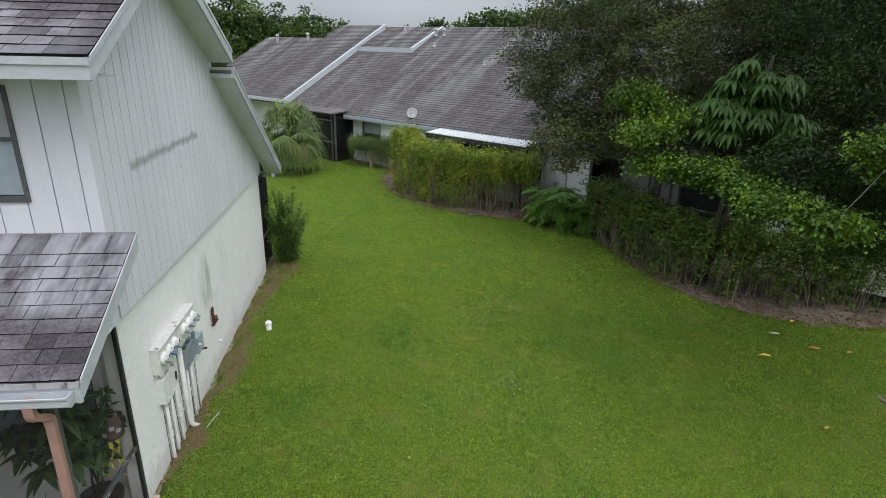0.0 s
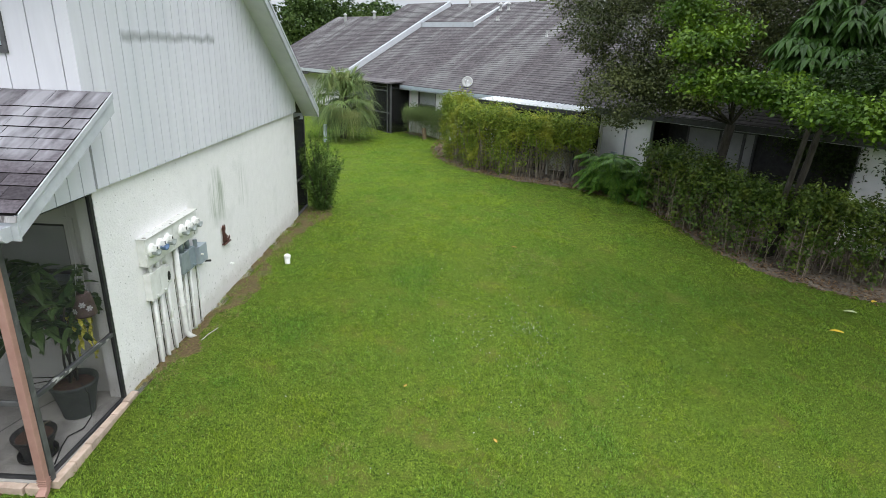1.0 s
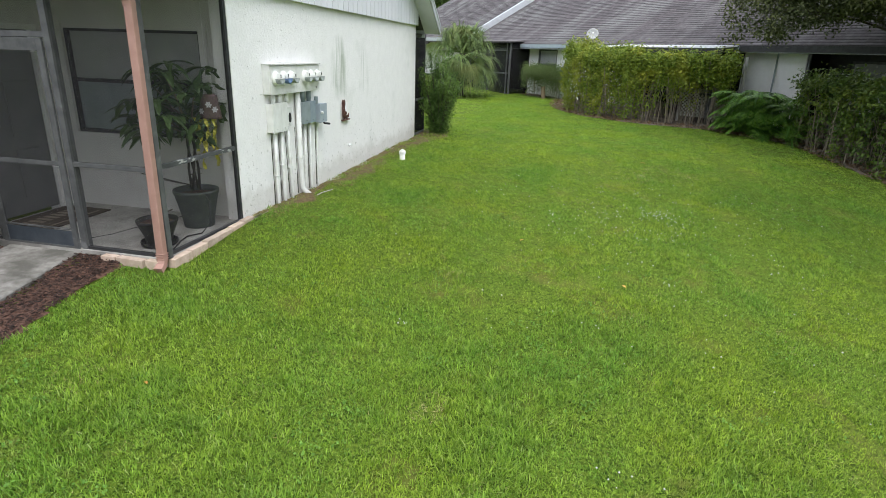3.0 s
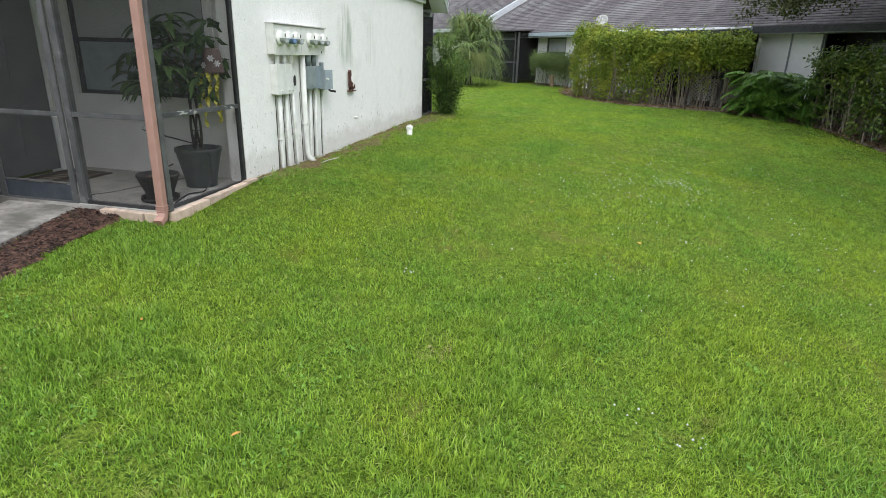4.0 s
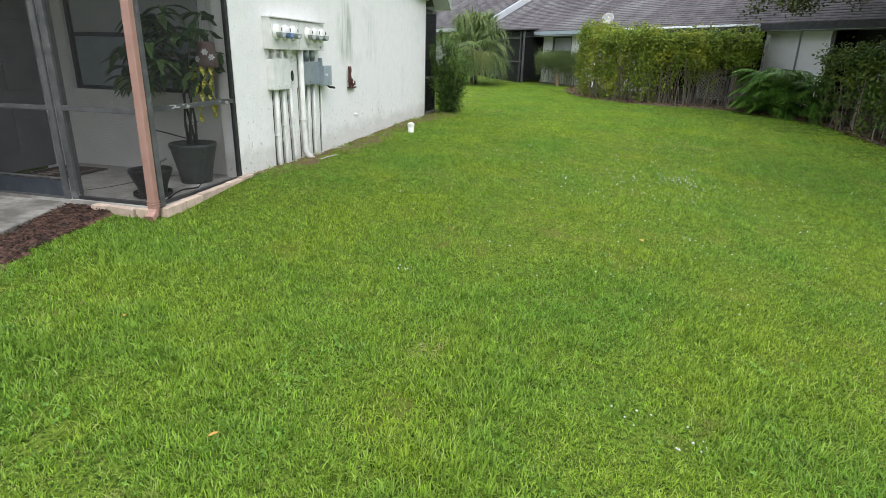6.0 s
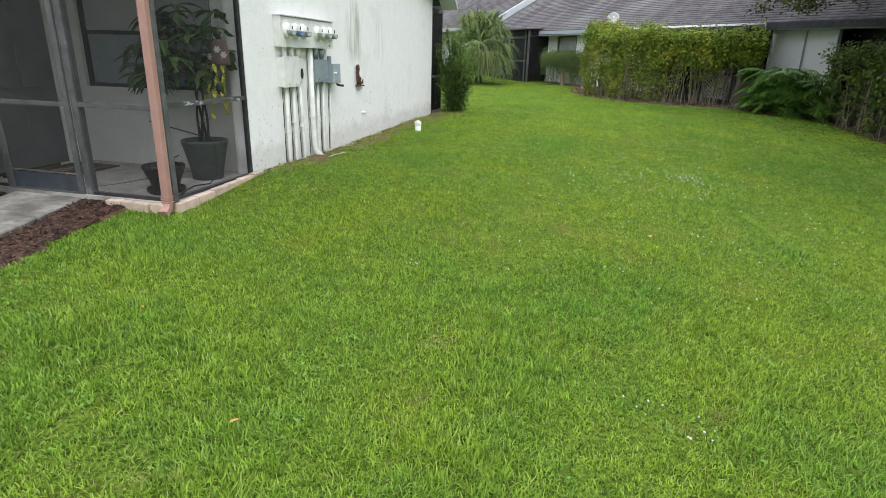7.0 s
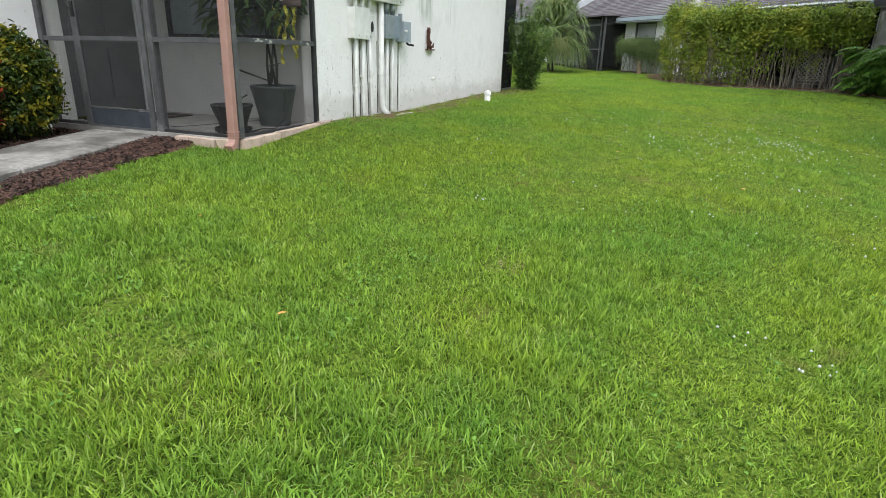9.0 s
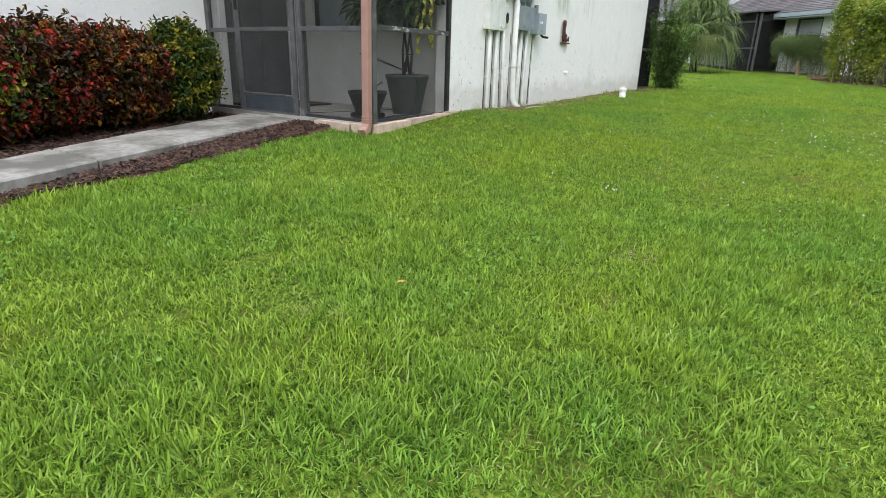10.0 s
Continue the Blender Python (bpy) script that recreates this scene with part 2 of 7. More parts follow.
def roof_streaks(mat):
    """Pale lichen streaks that run down the neighbouring roof, more of them towards the ridge."""
    nt = mat.node_tree
    bsdf = nt.nodes["Principled BSDF"]
    old = bsdf.inputs["Base Color"].links[0].from_socket
    geo = nt.nodes.new("ShaderNodeNewGeometry")
    turn = nt.nodes.new("ShaderNodeMapping")
    turn.inputs["Rotation"].default_value = (0, 0, radians(45))
    nt.links.new(geo.outputs["Position"], turn.inputs["Vector"])
    fac = noise_out(nt, stretched(nt, turn.outputs["Vector"], 1.0, 0.09, 0.09), 1.5, 5.0)
    r = nt.nodes.new("ShaderNodeMapRange")
    r.inputs["From Min"].default_value, r.inputs["From Max"].default_value = 0.47, 0.70
    nt.links.new(fac, r.inputs["Value"])
    xyz = nt.nodes.new("ShaderNodeSeparateXYZ")
    nt.links.new(geo.outputs["Position"], xyz.inputs["Vector"])
    h = nt.nodes.new("ShaderNodeMapRange")
    h.inputs["From Min"].default_value, h.inputs["From Max"].default_value = 2.2, 6.0
    h.inputs["To Min"].default_value, h.inputs["To Max"].default_value = 0.15, 0.9
    nt.links.new(xyz.outputs["Z"], h.inputs["Value"])
    k = nt.nodes.new("ShaderNodeMath")
    k.operation = "MULTIPLY"
    nt.links.new(r.outputs["Result"], k.inputs[0])
    nt.links.new(h.outputs["Result"], k.inputs[1])
    nt.links.new(mixed(nt, k.outputs["Value"], old, (0.30, 0.30, 0.295)), bsdf.inputs["Base Color"])


roof_streaks(SHINGLE_FAR)
FLAKED_RAIL = material("flaking_dark_rail", (0.05, 0.052, 0.055), (0.09, 0.092, 0.095), 9, 0.6, 0.2, 60, (0.42, 0.42, 0.4), 24, (0.55, 0.6), stretch=(1, 0.4, 1), depth=0.002)
# Near black: the interior's deep shade is put into the wall colour.
PORCH_SHADE = material("shaded_porch_interior", (0.007, 0.007, 0.008), (0.014, 0.014, 0.015), 5, 0.8, 0.0)
BRICK = material("beige_edging_block", (0.46, 0.35, 0.28), (0.58, 0.46, 0.38), 12, 0.9, 0.5, 60, (0.38, 0.31, 0.24), 5, (0.5, 0.7), ((0.85, 0.85, 0.85), (1.1, 1.08, 1.05)), per="object", depth=0.006)
POT = material("charcoal_plastic_pot", (0.045, 0.052, 0.05), (0.07, 0.078, 0.075), 8, 0.55, 0.1, 40)
POT_BLACK = material("black_plastic_pot", (0.015, 0.014, 0.014), (0.03, 0.028, 0.027), 8, 0.6, 0.1, 40)
WALLPAINT = material("porch_wall_paint", (0.62, 0.605, 0.57), (0.7, 0.685, 0.65), 4, 0.8, 0.3, 40, depth=0.006)
PVC = material("white_painted_conduit", (0.68, 0.68, 0.65), (0.77, 0.77, 0.75), 10, 0.5, 0.1, 40, (0.45, 0.43, 0.36), 3, (0.6, 0.8), depth=0.002)
GREYBOX = material("grey_painted_box", (0.21, 0.25, 0.26), (0.27, 0.31, 0.32), 8, 0.5, 0.1, 50)
GREYBOX_LIGHT = material("light_grey_box", (0.30, 0.35, 0.39), (0.36, 0.41, 0.45), 8, 0.5, 0.1, 50)
BLACK = material("black_rubber", (0.012, 0.012, 0.012), (0.02, 0.02, 0.02), 8, 0.6, 0.0)
RUST = material("rusty_iron", (0.06, 0.028, 0.022), (0.13, 0.055, 0.04), 30, 0.85, 0.5, 80, depth=0.004)
FLAKE = material("flaking_white_paint", (0.55, 0.55, 0.52), (0.64, 0.64, 0.62), 10, 0.5, 0.3, 40, (0.16, 0.14, 0.12), 14, (0.6, 0.64), depth=0.003)
# Edge faces of the shingles, darkened to draw the shadow lines between courses.
SHINGLE_SHADOW = material("shadowed_shingle_edge", (0.012, 0.011, 0.011), (0.02, 0.018, 0.018), 20, 0.95, 0.0, spec=0.05)
SHINGLE_SHADOW_FAR = material("old_shadowed_shingle_edge", (0.055, 0.05, 0.052), (0.075, 0.07, 0.072), 20, 0.95, 0.0, spec=0.05)
SOCKET = material("grey_green_socket", (0.27, 0.30, 0.29), (0.36, 0.39, 0.375), 12, 0.6, 0.0)
WHITEPLASTIC = material("white_plastic", (0.76, 0.76, 0.73), (0.82, 0.82, 0.8), 10, 0.4, 0.0)
MAT_BROWN = material("coir_mat", (0.05, 0.035, 0.025), (0.08, 0.06, 0.045), 50, 0.95, 0.5, 150, depth=0.004)
MAT_PALE = material("mat_pattern", (0.20, 0.165, 0.13), (0.26, 0.22, 0.18), 50, 0.95, 0.4, 150, depth=0.004)
DOORPAINT = material("grey_door_paint", (0.13, 0.13, 0.135), (0.17, 0.17, 0.175), 4, 0.5, 0.05, 40)
KICK = material("blue_grey_kick_plate", (0.05, 0.06, 0.075), (0.08, 0.092, 0.11), 5, 0.4, 0.1, 40, (0.14, 0.14, 0.14), 3, (0.6, 0.8), metal=0.3)
YELLOWRIBBON = material("yellow_ribbon", (0.52, 0.48, 0.05), (0.66, 0.6, 0.1), 8, 0.5, 0.0)
TERRACOTTA = material("dark_clay_bell", (0.09, 0.055, 0.05), (0.13, 0.085, 0.075), 12, 0.7, 0.2, 60)
PETAL = material("painted_petal", (0.5, 0.49, 0.5), (0.6, 0.58, 0.6), 12, 0.5, 0.0)
LATTICE = material("grey_wood_lattice", (0.38, 0.36, 0.33), (0.48, 0.46, 0.42), 12, 0.85, 0.3, 60)
DEADLEAF = material("fallen_leaf", (0.34, 0.15, 0.04), (0.55, 0.34, 0.06), 3, 0.7, 0.0)
YELLOWLEAF = material("yellow_fallen_leaf", (0.62, 0.42, 0.03), (0.72, 0.54, 0.06), 9, 0.6, 0.0)
PALELEAF = material("pale_fallen_leaf", (0.40, 0.46, 0.22), (0.5, 0.54, 0.3), 9, 0.6, 0.0)
L_OAK = leaf_material("oak_leaf", (0.024, 0.034, 0.012), (0.07, 0.085, 0.03), (0.10, 0.115, 0.034), 0.55, 0.7, 0.15)
L_SHADE = leaf_material("shade_tree_leaf", (0.013, 0.026, 0.007), (0.04, 0.066, 0.016), (0.055, 0.085, 0.018), 0.55, 0.7, 0.12)
L_BRIGHT = leaf_material("young_tree_leaf", (0.022, 0.055, 0.006), (0.07, 0.135, 0.012), (0.15, 0.245, 0.018), 0.45, 2.2, 0.2)
L_HEDGE = leaf_material("hedge_leaf", (0.075, 0.13, 0.014), (0.26, 0.33, 0.04), (0.36, 0.37, 0.045), 0.5, 1.8)
L_LOWHEDGE = leaf_material("low_hedge_leaf", (0.03, 0.065, 0.011), (0.12, 0.185, 0.03), (0.16, 0.20, 0.032), 0.4, 2.6)
# Bright tree's leaves again, darkened for the shade inside its crown.
L_BRIGHT_SHADED = leaf_material("young_tree_leaf_shaded", (0.01, 0.024, 0.005), (0.034, 0.06, 0.011), None, 0.4)
L_CLIPPED = leaf_material("clipped_shrub_leaf", (0.07, 0.115, 0.03), (0.19, 0.25, 0.085), None, 0.5)
DEADWOOD = material("weathered_post_wood", (0.16, 0.11, 0.07), (0.28, 0.20, 0.13), 14, 0.9, 0.4, 60, stretch=(1, 1, 0.2), depth=0.004)
L_FAR = leaf_material("distant_leaf", (0.03, 0.058, 0.016), (0.07, 0.115, 0.026), (0.10, 0.155, 0.034), 0.6, 0.35)
L_PALM = leaf_material("palm_leaf", (0.08, 0.13, 0.04), (0.19, 0.26, 0.085), (0.23, 0.26, 0.09), 0.5, 1.2)
L_SHRUB = leaf_material("shrub_leaf", (0.028, 0.065, 0.014), (0.10, 0.18, 0.035), (0.17, 0.27, 0.05), 0.5, 2.5)
L_POTPLANT = leaf_material("pot_plant_leaf", (0.03, 0.065, 0.02), (0.085, 0.14, 0.04), None, 0.3)
L_CROTON_G = leaf_material("croton_green_yellow", (0.012, 0.032, 0.006), (0.055, 0.085, 0.012), (0.36, 0.32, 0.03), 0.35, 7.0, 0.15)
L_CROTON_R = leaf_material("croton_red", (0.012, 0.008, 0.004), (0.055, 0.016, 0.008), (0.42, 0.035, 0.02), 0.35, 6.5, 0.15)
L_CROTON_M = leaf_material("croton_bronze", (0.010, 0.014, 0.005), (0.05, 0.032, 0.009), (0.34, 0.16, 0.02), 0.35, 7.0, 0.15)
L_UMBRELLA = leaf_material("umbrella_leaf", (0.02, 0.052, 0.010), (0.055, 0.12, 0.022), None, 0.3)


GRASS_PATCHES = (  # x, y, radius, and 1 for yellowish, -1 for deep green grass
    (1.45, -1.1, 0.9, 1), (1.1, -2.3, 0.5, 1), (2.2, -0.1, 1.0, 1), (3.6, 0.4, 0.9, 1), (4.3, -2.6, 0.9, 0.6), (2.9, 6.0, 2.0, 0.6),
    (2.5, -3.1, 0.7, -1), (3.2, -1.9, 0.6, -1), (1.3, -3.4, 0.5, -1), (0.5, 0.4, 0.7, -1), (3.2, -4.2, 0.7, -1), (5.6, 1.0, 1.0, -0.6), (7.5, 5.0, 2.0, -0.6))


def grass_material(name, dark, light, sheen):
    """Grass blades: a colour for each blade, clumps, yellow and deep green patches over the lawn, dry spots."""
    m = bpy.data.materials.new(name)
    m.use_nodes = True
    nt = m.node_tree
    bsdf = nt.nodes["Principled BSDF"]
    geo = nt.nodes.new("ShaderNodeNewGeometry")
    pos = geo.outputs["Position"]
    col = ramp_between(nt, geo.outputs["Random Per Island"], dark, light, 0.0, 1.0)
    pale = nt.nodes.new("ShaderNodeMapRange")
    pale.inputs["From Min"].default_value, pale.inputs["From Max"].default_value = 0.92, 1.0
    nt.links.new(geo.outputs["Random Per Island"], pale.inputs["Value"])
    col = mixed(nt, pale.outputs["Result"], col, (0.34, 0.42, 0.14))
    clump = ramp_between(nt, noise_out(nt, pos, 11.0, 3.0), (0.8, 0.82, 0.8), (1.16, 1.15, 1.15), 0.34, 0.66)
    col = mixed(nt, 1.0, col, clump, "MULTIPLY")
    warm = mixed(nt, 1.0, col, (1.2, 1.08, 0.85), "MULTIPLY")
    cool = mixed(nt, 1.0, col, (0.78, 0.92, 1.0), "MULTIPLY")
    drift = nt.nodes.new("ShaderNodeMath")
    drift.operation = "SUBTRACT"
    drift.inputs[1].default_value = 0.5
    nt.links.new(noise_out(nt, pos, 0.8, 4.0), drift.inputs[0])
    total = drift.outputs["Value"]
    for x, y, r, sign in GRASS_PATCHES:
        flat = nt.nodes.new("ShaderNodeVectorMath")
        flat.operation = "MULTIPLY"
        flat.inputs[1].default_value = (1, 1, 0)
        nt.links.new(pos, flat.inputs[0])
        far_off = nt.nodes.new("ShaderNodeVectorMath")
        far_off.operation = "DISTANCE"
        far_off.inputs[1].default_value = (x, y, 0)
        nt.links.new(flat.outputs["Vector"], far_off.inputs[0])
        fall = nt.nodes.new("ShaderNodeMapRange")
        fall.interpolation_type = "SMOOTHSTEP"
        fall.inputs["From Min"].default_value, fall.inputs["From Max"].default_value = r * 0.2, r * 1.3
        fall.inputs["To Min"].default_value, fall.inputs["To Max"].default_value = 0.1 * sign, 0.0
        nt.links.new(far_off.outputs["Value"], fall.inputs["Value"])
        plus = nt.nodes.new("ShaderNodeMath")
        nt.links.new(total, plus.inputs[0])
        nt.links.new(fall.outputs["Result"], plus.inputs[1])
        total = plus.outputs["Value"]
    for tint, sign in ((warm, 1), (cool, -1)):
        r = nt.nodes.new("ShaderNodeMapRange")
        r.inputs["From Min"].default_value, r.inputs["From Max"].default_value = 0.0, 0.17 * sign
        nt.links.new(total, r.inputs["Value"])
        col = mixed(nt, r.outputs["Result"], col, tint)
    dry = nt.nodes.new("ShaderNodeMapRange")
    dry.inputs["From Min"].default_value, dry.inputs["From Max"].default_value = 0.66, 0.8
    nt.links.new(noise_out(nt, pos, 2.3, 4.0), dry.inputs["Value"])
    col = mixed(nt, dry.outputs["Result"], col, (0.28, 0.27, 0.09))
    nt.links.new(col, bsdf.inputs["Base Color"])
    bsdf.inputs["Roughness"].default_value = 0.42
    bsdf.inputs["Specular IOR Level"].default_value = sheen
    tr = nt.nodes.new("ShaderNodeBsdfTranslucent")
    nt.links.new(col, tr.inputs["Color"])
    mx = nt.nodes.new("ShaderNodeMixShader")
    mx.inputs["Fac"].default_value = 0.38
    nt.links.new(bsdf.outputs["BSDF"], mx.inputs[1])
    nt.links.new(tr.outputs["BSDF"], mx.inputs[2])
    nt.links.new(mx.outputs["Shader"], nt.nodes["Material Output"].inputs["Surface"])
    return m


L_GRASS = grass_material("lawn_grass", (0.12, 0.215, 0.024), (0.325, 0.48, 0.062), 0.18)
# Darker copy of L_GRASS: shade low among the blades put into colour.
L_GRASS_SHADED = grass_material("lawn_undergrowth", (0.04, 0.095, 0.012), (0.19, 0.3, 0.045), 0.15)
L_FERN = leaf_material("lobed_leaf", (0.05, 0.125, 0.018), (0.16, 0.29, 0.045), None, 0.35)

# ---- mesh helpers ----


def mesh_object(name, mesh, mat):
    mesh.materials.append(mat)
    return new(name, mesh)


def thing(name, base, label, category, group="", kind="", turn=0.0):
    e = new(name)
    e.empty_display_size = 0.2
    e.matrix_basis = pose(*base, 0, 0, turn)
    return tagged(e, label, category, group, kind)


def attach(ob, parent):
    """Keeps ob in world coordinates under a thing (an Empty) or under a part."""
    ob.parent = parent
    ob.matrix_parent_inverse = parent.matrix_basis.inverted()
    return ob


def part(name, bm, mat, parent, label="", smooth=False):
    me = bpy.data.meshes.new(name)
    bm.to_mesh(me)
    bm.free()
    if smooth:
        me.polygons.foreach_set("use_smooth", [True] * len(me.polygons))
    ob = attach(mesh_object(name, me, mat), parent)
    if label:
        ob["label"] = label
    return ob


def solid(name, bm, mat, label="", category="", group="", kind="", smooth=False):
    me = bpy.data.meshes.new(name)
    bm.to_mesh(me)
    bm.free()
    if smooth:
        me.polygons.foreach_set("use_smooth", [True] * len(me.polygons))
    return tagged(mesh_object(name, me, mat), label, category, group, kind)


def box(x0, x1, y0, y1, z0, z1, bevel=0.0, bm=None, m=None):
    bm = bm or bmesh.new()
    vs = [bm.verts.new((x, y, z)) for x in (x0, x1) for y in (y0, y1) for z in (z0, z1)]
    fs = [bm.faces.new([vs[i] for i in f]) for f in ((0, 1, 3, 2), (4, 6, 7, 5), (0, 4, 5, 1), (2, 3, 7, 6), (0, 2, 6, 4), (1, 5, 7, 3))]
    if bevel:
        es = list({e for f in fs for e in f.edges})
        got = bmesh.ops.bevel(bm, geom=es, offset=bevel, segments=2, profile=0.7, affect="EDGES")
        vs = [v for v in bm.verts if v.is_valid and (v in vs or v in set(got["verts"]))]
    if m is not None:
        bmesh.ops.transform(bm, matrix=m, verts=vs)
    return bm


def prism(pts, axis, a, b, bm=None):
    """A polygon extruded along an axis: pts are (y, z) for x, (x, z) for y, (x, y) for z."""
    bm = bm or bmesh.new()
    put = {"x": lambda p, v: (v, p[0], p[1]), "y": lambda p, v: (p[0], v, p[1]), "z": lambda p, v: (p[0], p[1], v)}[axis]
    lo = [bm.verts.new(put(p, a)) for p in pts]
    hi = [bm.verts.new(put(p, b)) for p in pts]
    bm.faces.new(lo)
    bm.faces.new(hi[::-1])
    for i in range(len(pts)):
        j = (i + 1) % len(pts)
        bm.faces.new((lo[j], lo[i], hi[i], hi[j]))
    bmesh.ops.recalc_face_normals(bm, faces=bm.faces)
    return bm


def tube(points, radii, seg=8, bm=None, caps=True):
    bm = bm or bmesh.new()
    pts = [Vector(p) for p in points]
    rings = []
    ref = Vector((0.31, 0.17, 0.93)).normalized()
    for i, p in enumerate(pts):
        d = (pts[min(i + 1, len(pts) - 1)] - pts[max(i - 1, 0)]).normalized()
        u = d.cross(ref)
        if u.length < 0.05:
            u = d.cross(Vector((1, 0, 0)))
        u.normalize()
        v = d.cross(u)
        r = radii[i] if isinstance(radii, (list, tuple)) else radii
        rings.append([bm.verts.new(p + u * math.cos(k * math.tau / seg) * r + v * math.sin(k * math.tau / seg) * r) for k in range(seg)])
    for a, b in zip(rings, rings[1:]):
        for k in range(seg):
            bm.faces.new((a[k], a[(k + 1) % seg], b[(k + 1) % seg], b[k]))
    if caps:
        bm.faces.new(rings[0][::-1])
        bm.faces.new(rings[-1])
    return bm


def lathe(profile, at, seg=24, bm=None, close=False):
    """Profile rows (radius, height) turned round a vertical axis at a place."""
    bm = bm or bmesh.new()
    rings = [[bm.verts.new((at[0] + r * math.cos(k * math.tau / seg), at[1] + r * math.sin(k * math.tau / seg), at[2] + h)) for k in range(seg)] for r, h in profile]
    for a, b in zip(rings, rings[1:]):
        for k in range(seg):
            bm.faces.new((a[k], a[(k + 1) % seg], b[(k + 1) % seg], b[k]))
    bm.faces.new(rings[0][::-1])
    if close:
        bm.faces.new(rings[-1])
    return bm


def array_mesh(name, verts, quads, mat, mat2=None, second=None):
    """A mesh from numpy arrays: verts (n, 3), quads (m, 4)."""
    me = bpy.data.meshes.new(name)
    me.vertices.add(len(verts))
    me.vertices.foreach_set("co", np.ascontiguousarray(verts, dtype=np.float32).ravel())
    k = quads.shape[1]
    me.loops.add(quads.size)
    me.loops.foreach_set("vertex_index", np.ascontiguousarray(quads, dtype=np.int32).ravel())
    me.polygons.add(len(quads))
    me.polygons.foreach_set("loop_start", np.arange(0, quads.size, k, dtype=np.int32))
    me.materials.append(mat)
    if mat2:
        me.materials.append(mat2)
        me.polygons.foreach_set("material_index", np.ascontiguousarray(second, dtype=np.int32))
    me.update(calc_edges=True)
    me.validate()
    return me


def unit(v):
    return v / np.maximum(np.linalg.norm(v, axis=-1, keepdims=True), 1e-6)


def leaves(centres, facing, length, width, rng, fold=0.25, spread=0.8):
    """Folded leaf blades: at each centre a rhombus bent along its midrib, roughly facing outwards."""
    n = len(centres)
    nor = unit(facing + rng.normal(0, spread, (n, 3)))
    along = unit(np.cross(nor, rng.normal(0, 1, (n, 3))))
    side = np.cross(nor, along)
    ln = (length * rng.uniform(0.65, 1.25, n))[:, None]
    wd = (width * rng.uniform(0.7, 1.2, n))[:, None]
    base = centres - along * ln * 0.5
    tip = centres + along * ln * 0.5 - nor * ln * 0.12
    mid = centres + along * ln * 0.05
    left = mid + side * wd * 0.5 + nor * wd * fold
    right = mid - side * wd * 0.5 + nor * wd * fold
    verts = np.stack([base, left, tip, right], 1).reshape(-1, 3)
    quads = np.arange(4 * n).reshape(n, 4)
    return verts, quads


def round_leaves(centres, facing, length, width, rng, fold=0.25, spread=0.8):
    """Blunt leaf blades with six corners, folded along the midrib and curling at the tip."""
    n = len(centres)
    nor = unit(facing + rng.normal(0, spread, (n, 3)))
    along = unit(np.cross(nor, rng.normal(0, 1, (n, 3))) + np.array([0, 0, 0.35]))
    side = unit(np.cross(nor, along))
    ln = (length * rng.uniform(0.65, 1.25, n))[:, None]
    wd = (width * rng.uniform(0.7, 1.2, n))[:, None]
    rows = []
    for f, w in ((-0.5, 0.0), (-0.15, 0.42), (0.28, 0.46), (0.5, 0.0), (0.28, -0.46), (-0.15, -0.42)):
        rows.append(centres + along * ln * f + side * wd * w + nor * (wd * abs(w) * fold - ln * max(f, 0) ** 2 * 0.5))
    v = np.stack(rows, 1).reshape(-1, 3)
    b = np.arange(n)[:, None] * 6
    return v, np.concatenate([b + np.array([[0, 1, 2, 3]]), b + np.array([[0, 3, 4, 5]])], 0)


def crown_points(blobs, per_twig, twig_size, rng, inner=0.45):
    """Leaf centres in clumps on the outer part of uneven blobs; a blob is x, y, z, rx, ry, rz, leaves."""
    out, face = [], []
    for x, y, z, rx, ry, rz, count in blobs:
        k = max(3, int(count / per_twig))
        d = unit(rng.normal(0, 1, (k, 3)))
        wob = np.array([noise.noise(Vector((d[i, 0] * 2.1 + x, d[i, 1] * 2.1 + y, d[i, 2] * 2.1 + z))) for i in range(k)])
        r = rng.uniform(inner, 1.0, k) ** 0.6 * (1 + 0.42 * wob)
        c = d * r[:, None] * np.array([rx, ry, rz]) + np.array([x, y, z])
        idx = rng.integers(0, k, count)
        out.append(c[idx] + rng.normal(0, twig_size, (count, 3)) * np.array([1, 1, 0.6]))
        face.append(d[idx] * 0.6 + np.array([0, 0, 0.7]))
    return np.concatenate(out), np.concatenate(face)


def foliage(name, blobs, mat, parent, rng, length, width, per_twig=26, twig_size=0.12, inner=0.45, spread=0.8):
    c, f = crown_points(blobs, per_twig, twig_size, rng, inner)
    v, q = leaves(c, f, length, width, rng, spread=spread)
    return attach(new(name, array_mesh(name, v, q, mat)), parent)


# ---- ground ----


def ground_z(x, y):
    """Height of the ground: it falls gently from the house pad to the low corner beside the hedge."""
    x = min(max(x / 1.018, -6.0), 13.0)
    y = min(max(y / 1.017, -5.0), 22.0)
    z = (-0.132507 - 0.038716 * x + 0.032559 * y - 0.007385 * x * x + 0.003679 * x * y - 0.001747 * y * y
         + 0.000648 * x * x * y - 0.000181 * y * y * x + 0.000072 * y ** 3)
    for px, py, dz, r in ((0, 0, 0.09, 0.9), (2.9, -2.3, -0.07, 1.2), (5.6, -0.4, 0.06, 1.2), (6.1, 6.3, 0.05, 1.5), (7.2, 10.5, 0.07, 1.5), (10.2, 6.3, -0.07, 1.2), (0, 7.3, -0.04, 1.0)):
        z += dz * math.exp(-((x - px) ** 2 + (y - py) ** 2) / (2 * r * r))
    return 1.035 * max(z, -1.35) + 0.0202 * x - 0.0038 * y + 0.02


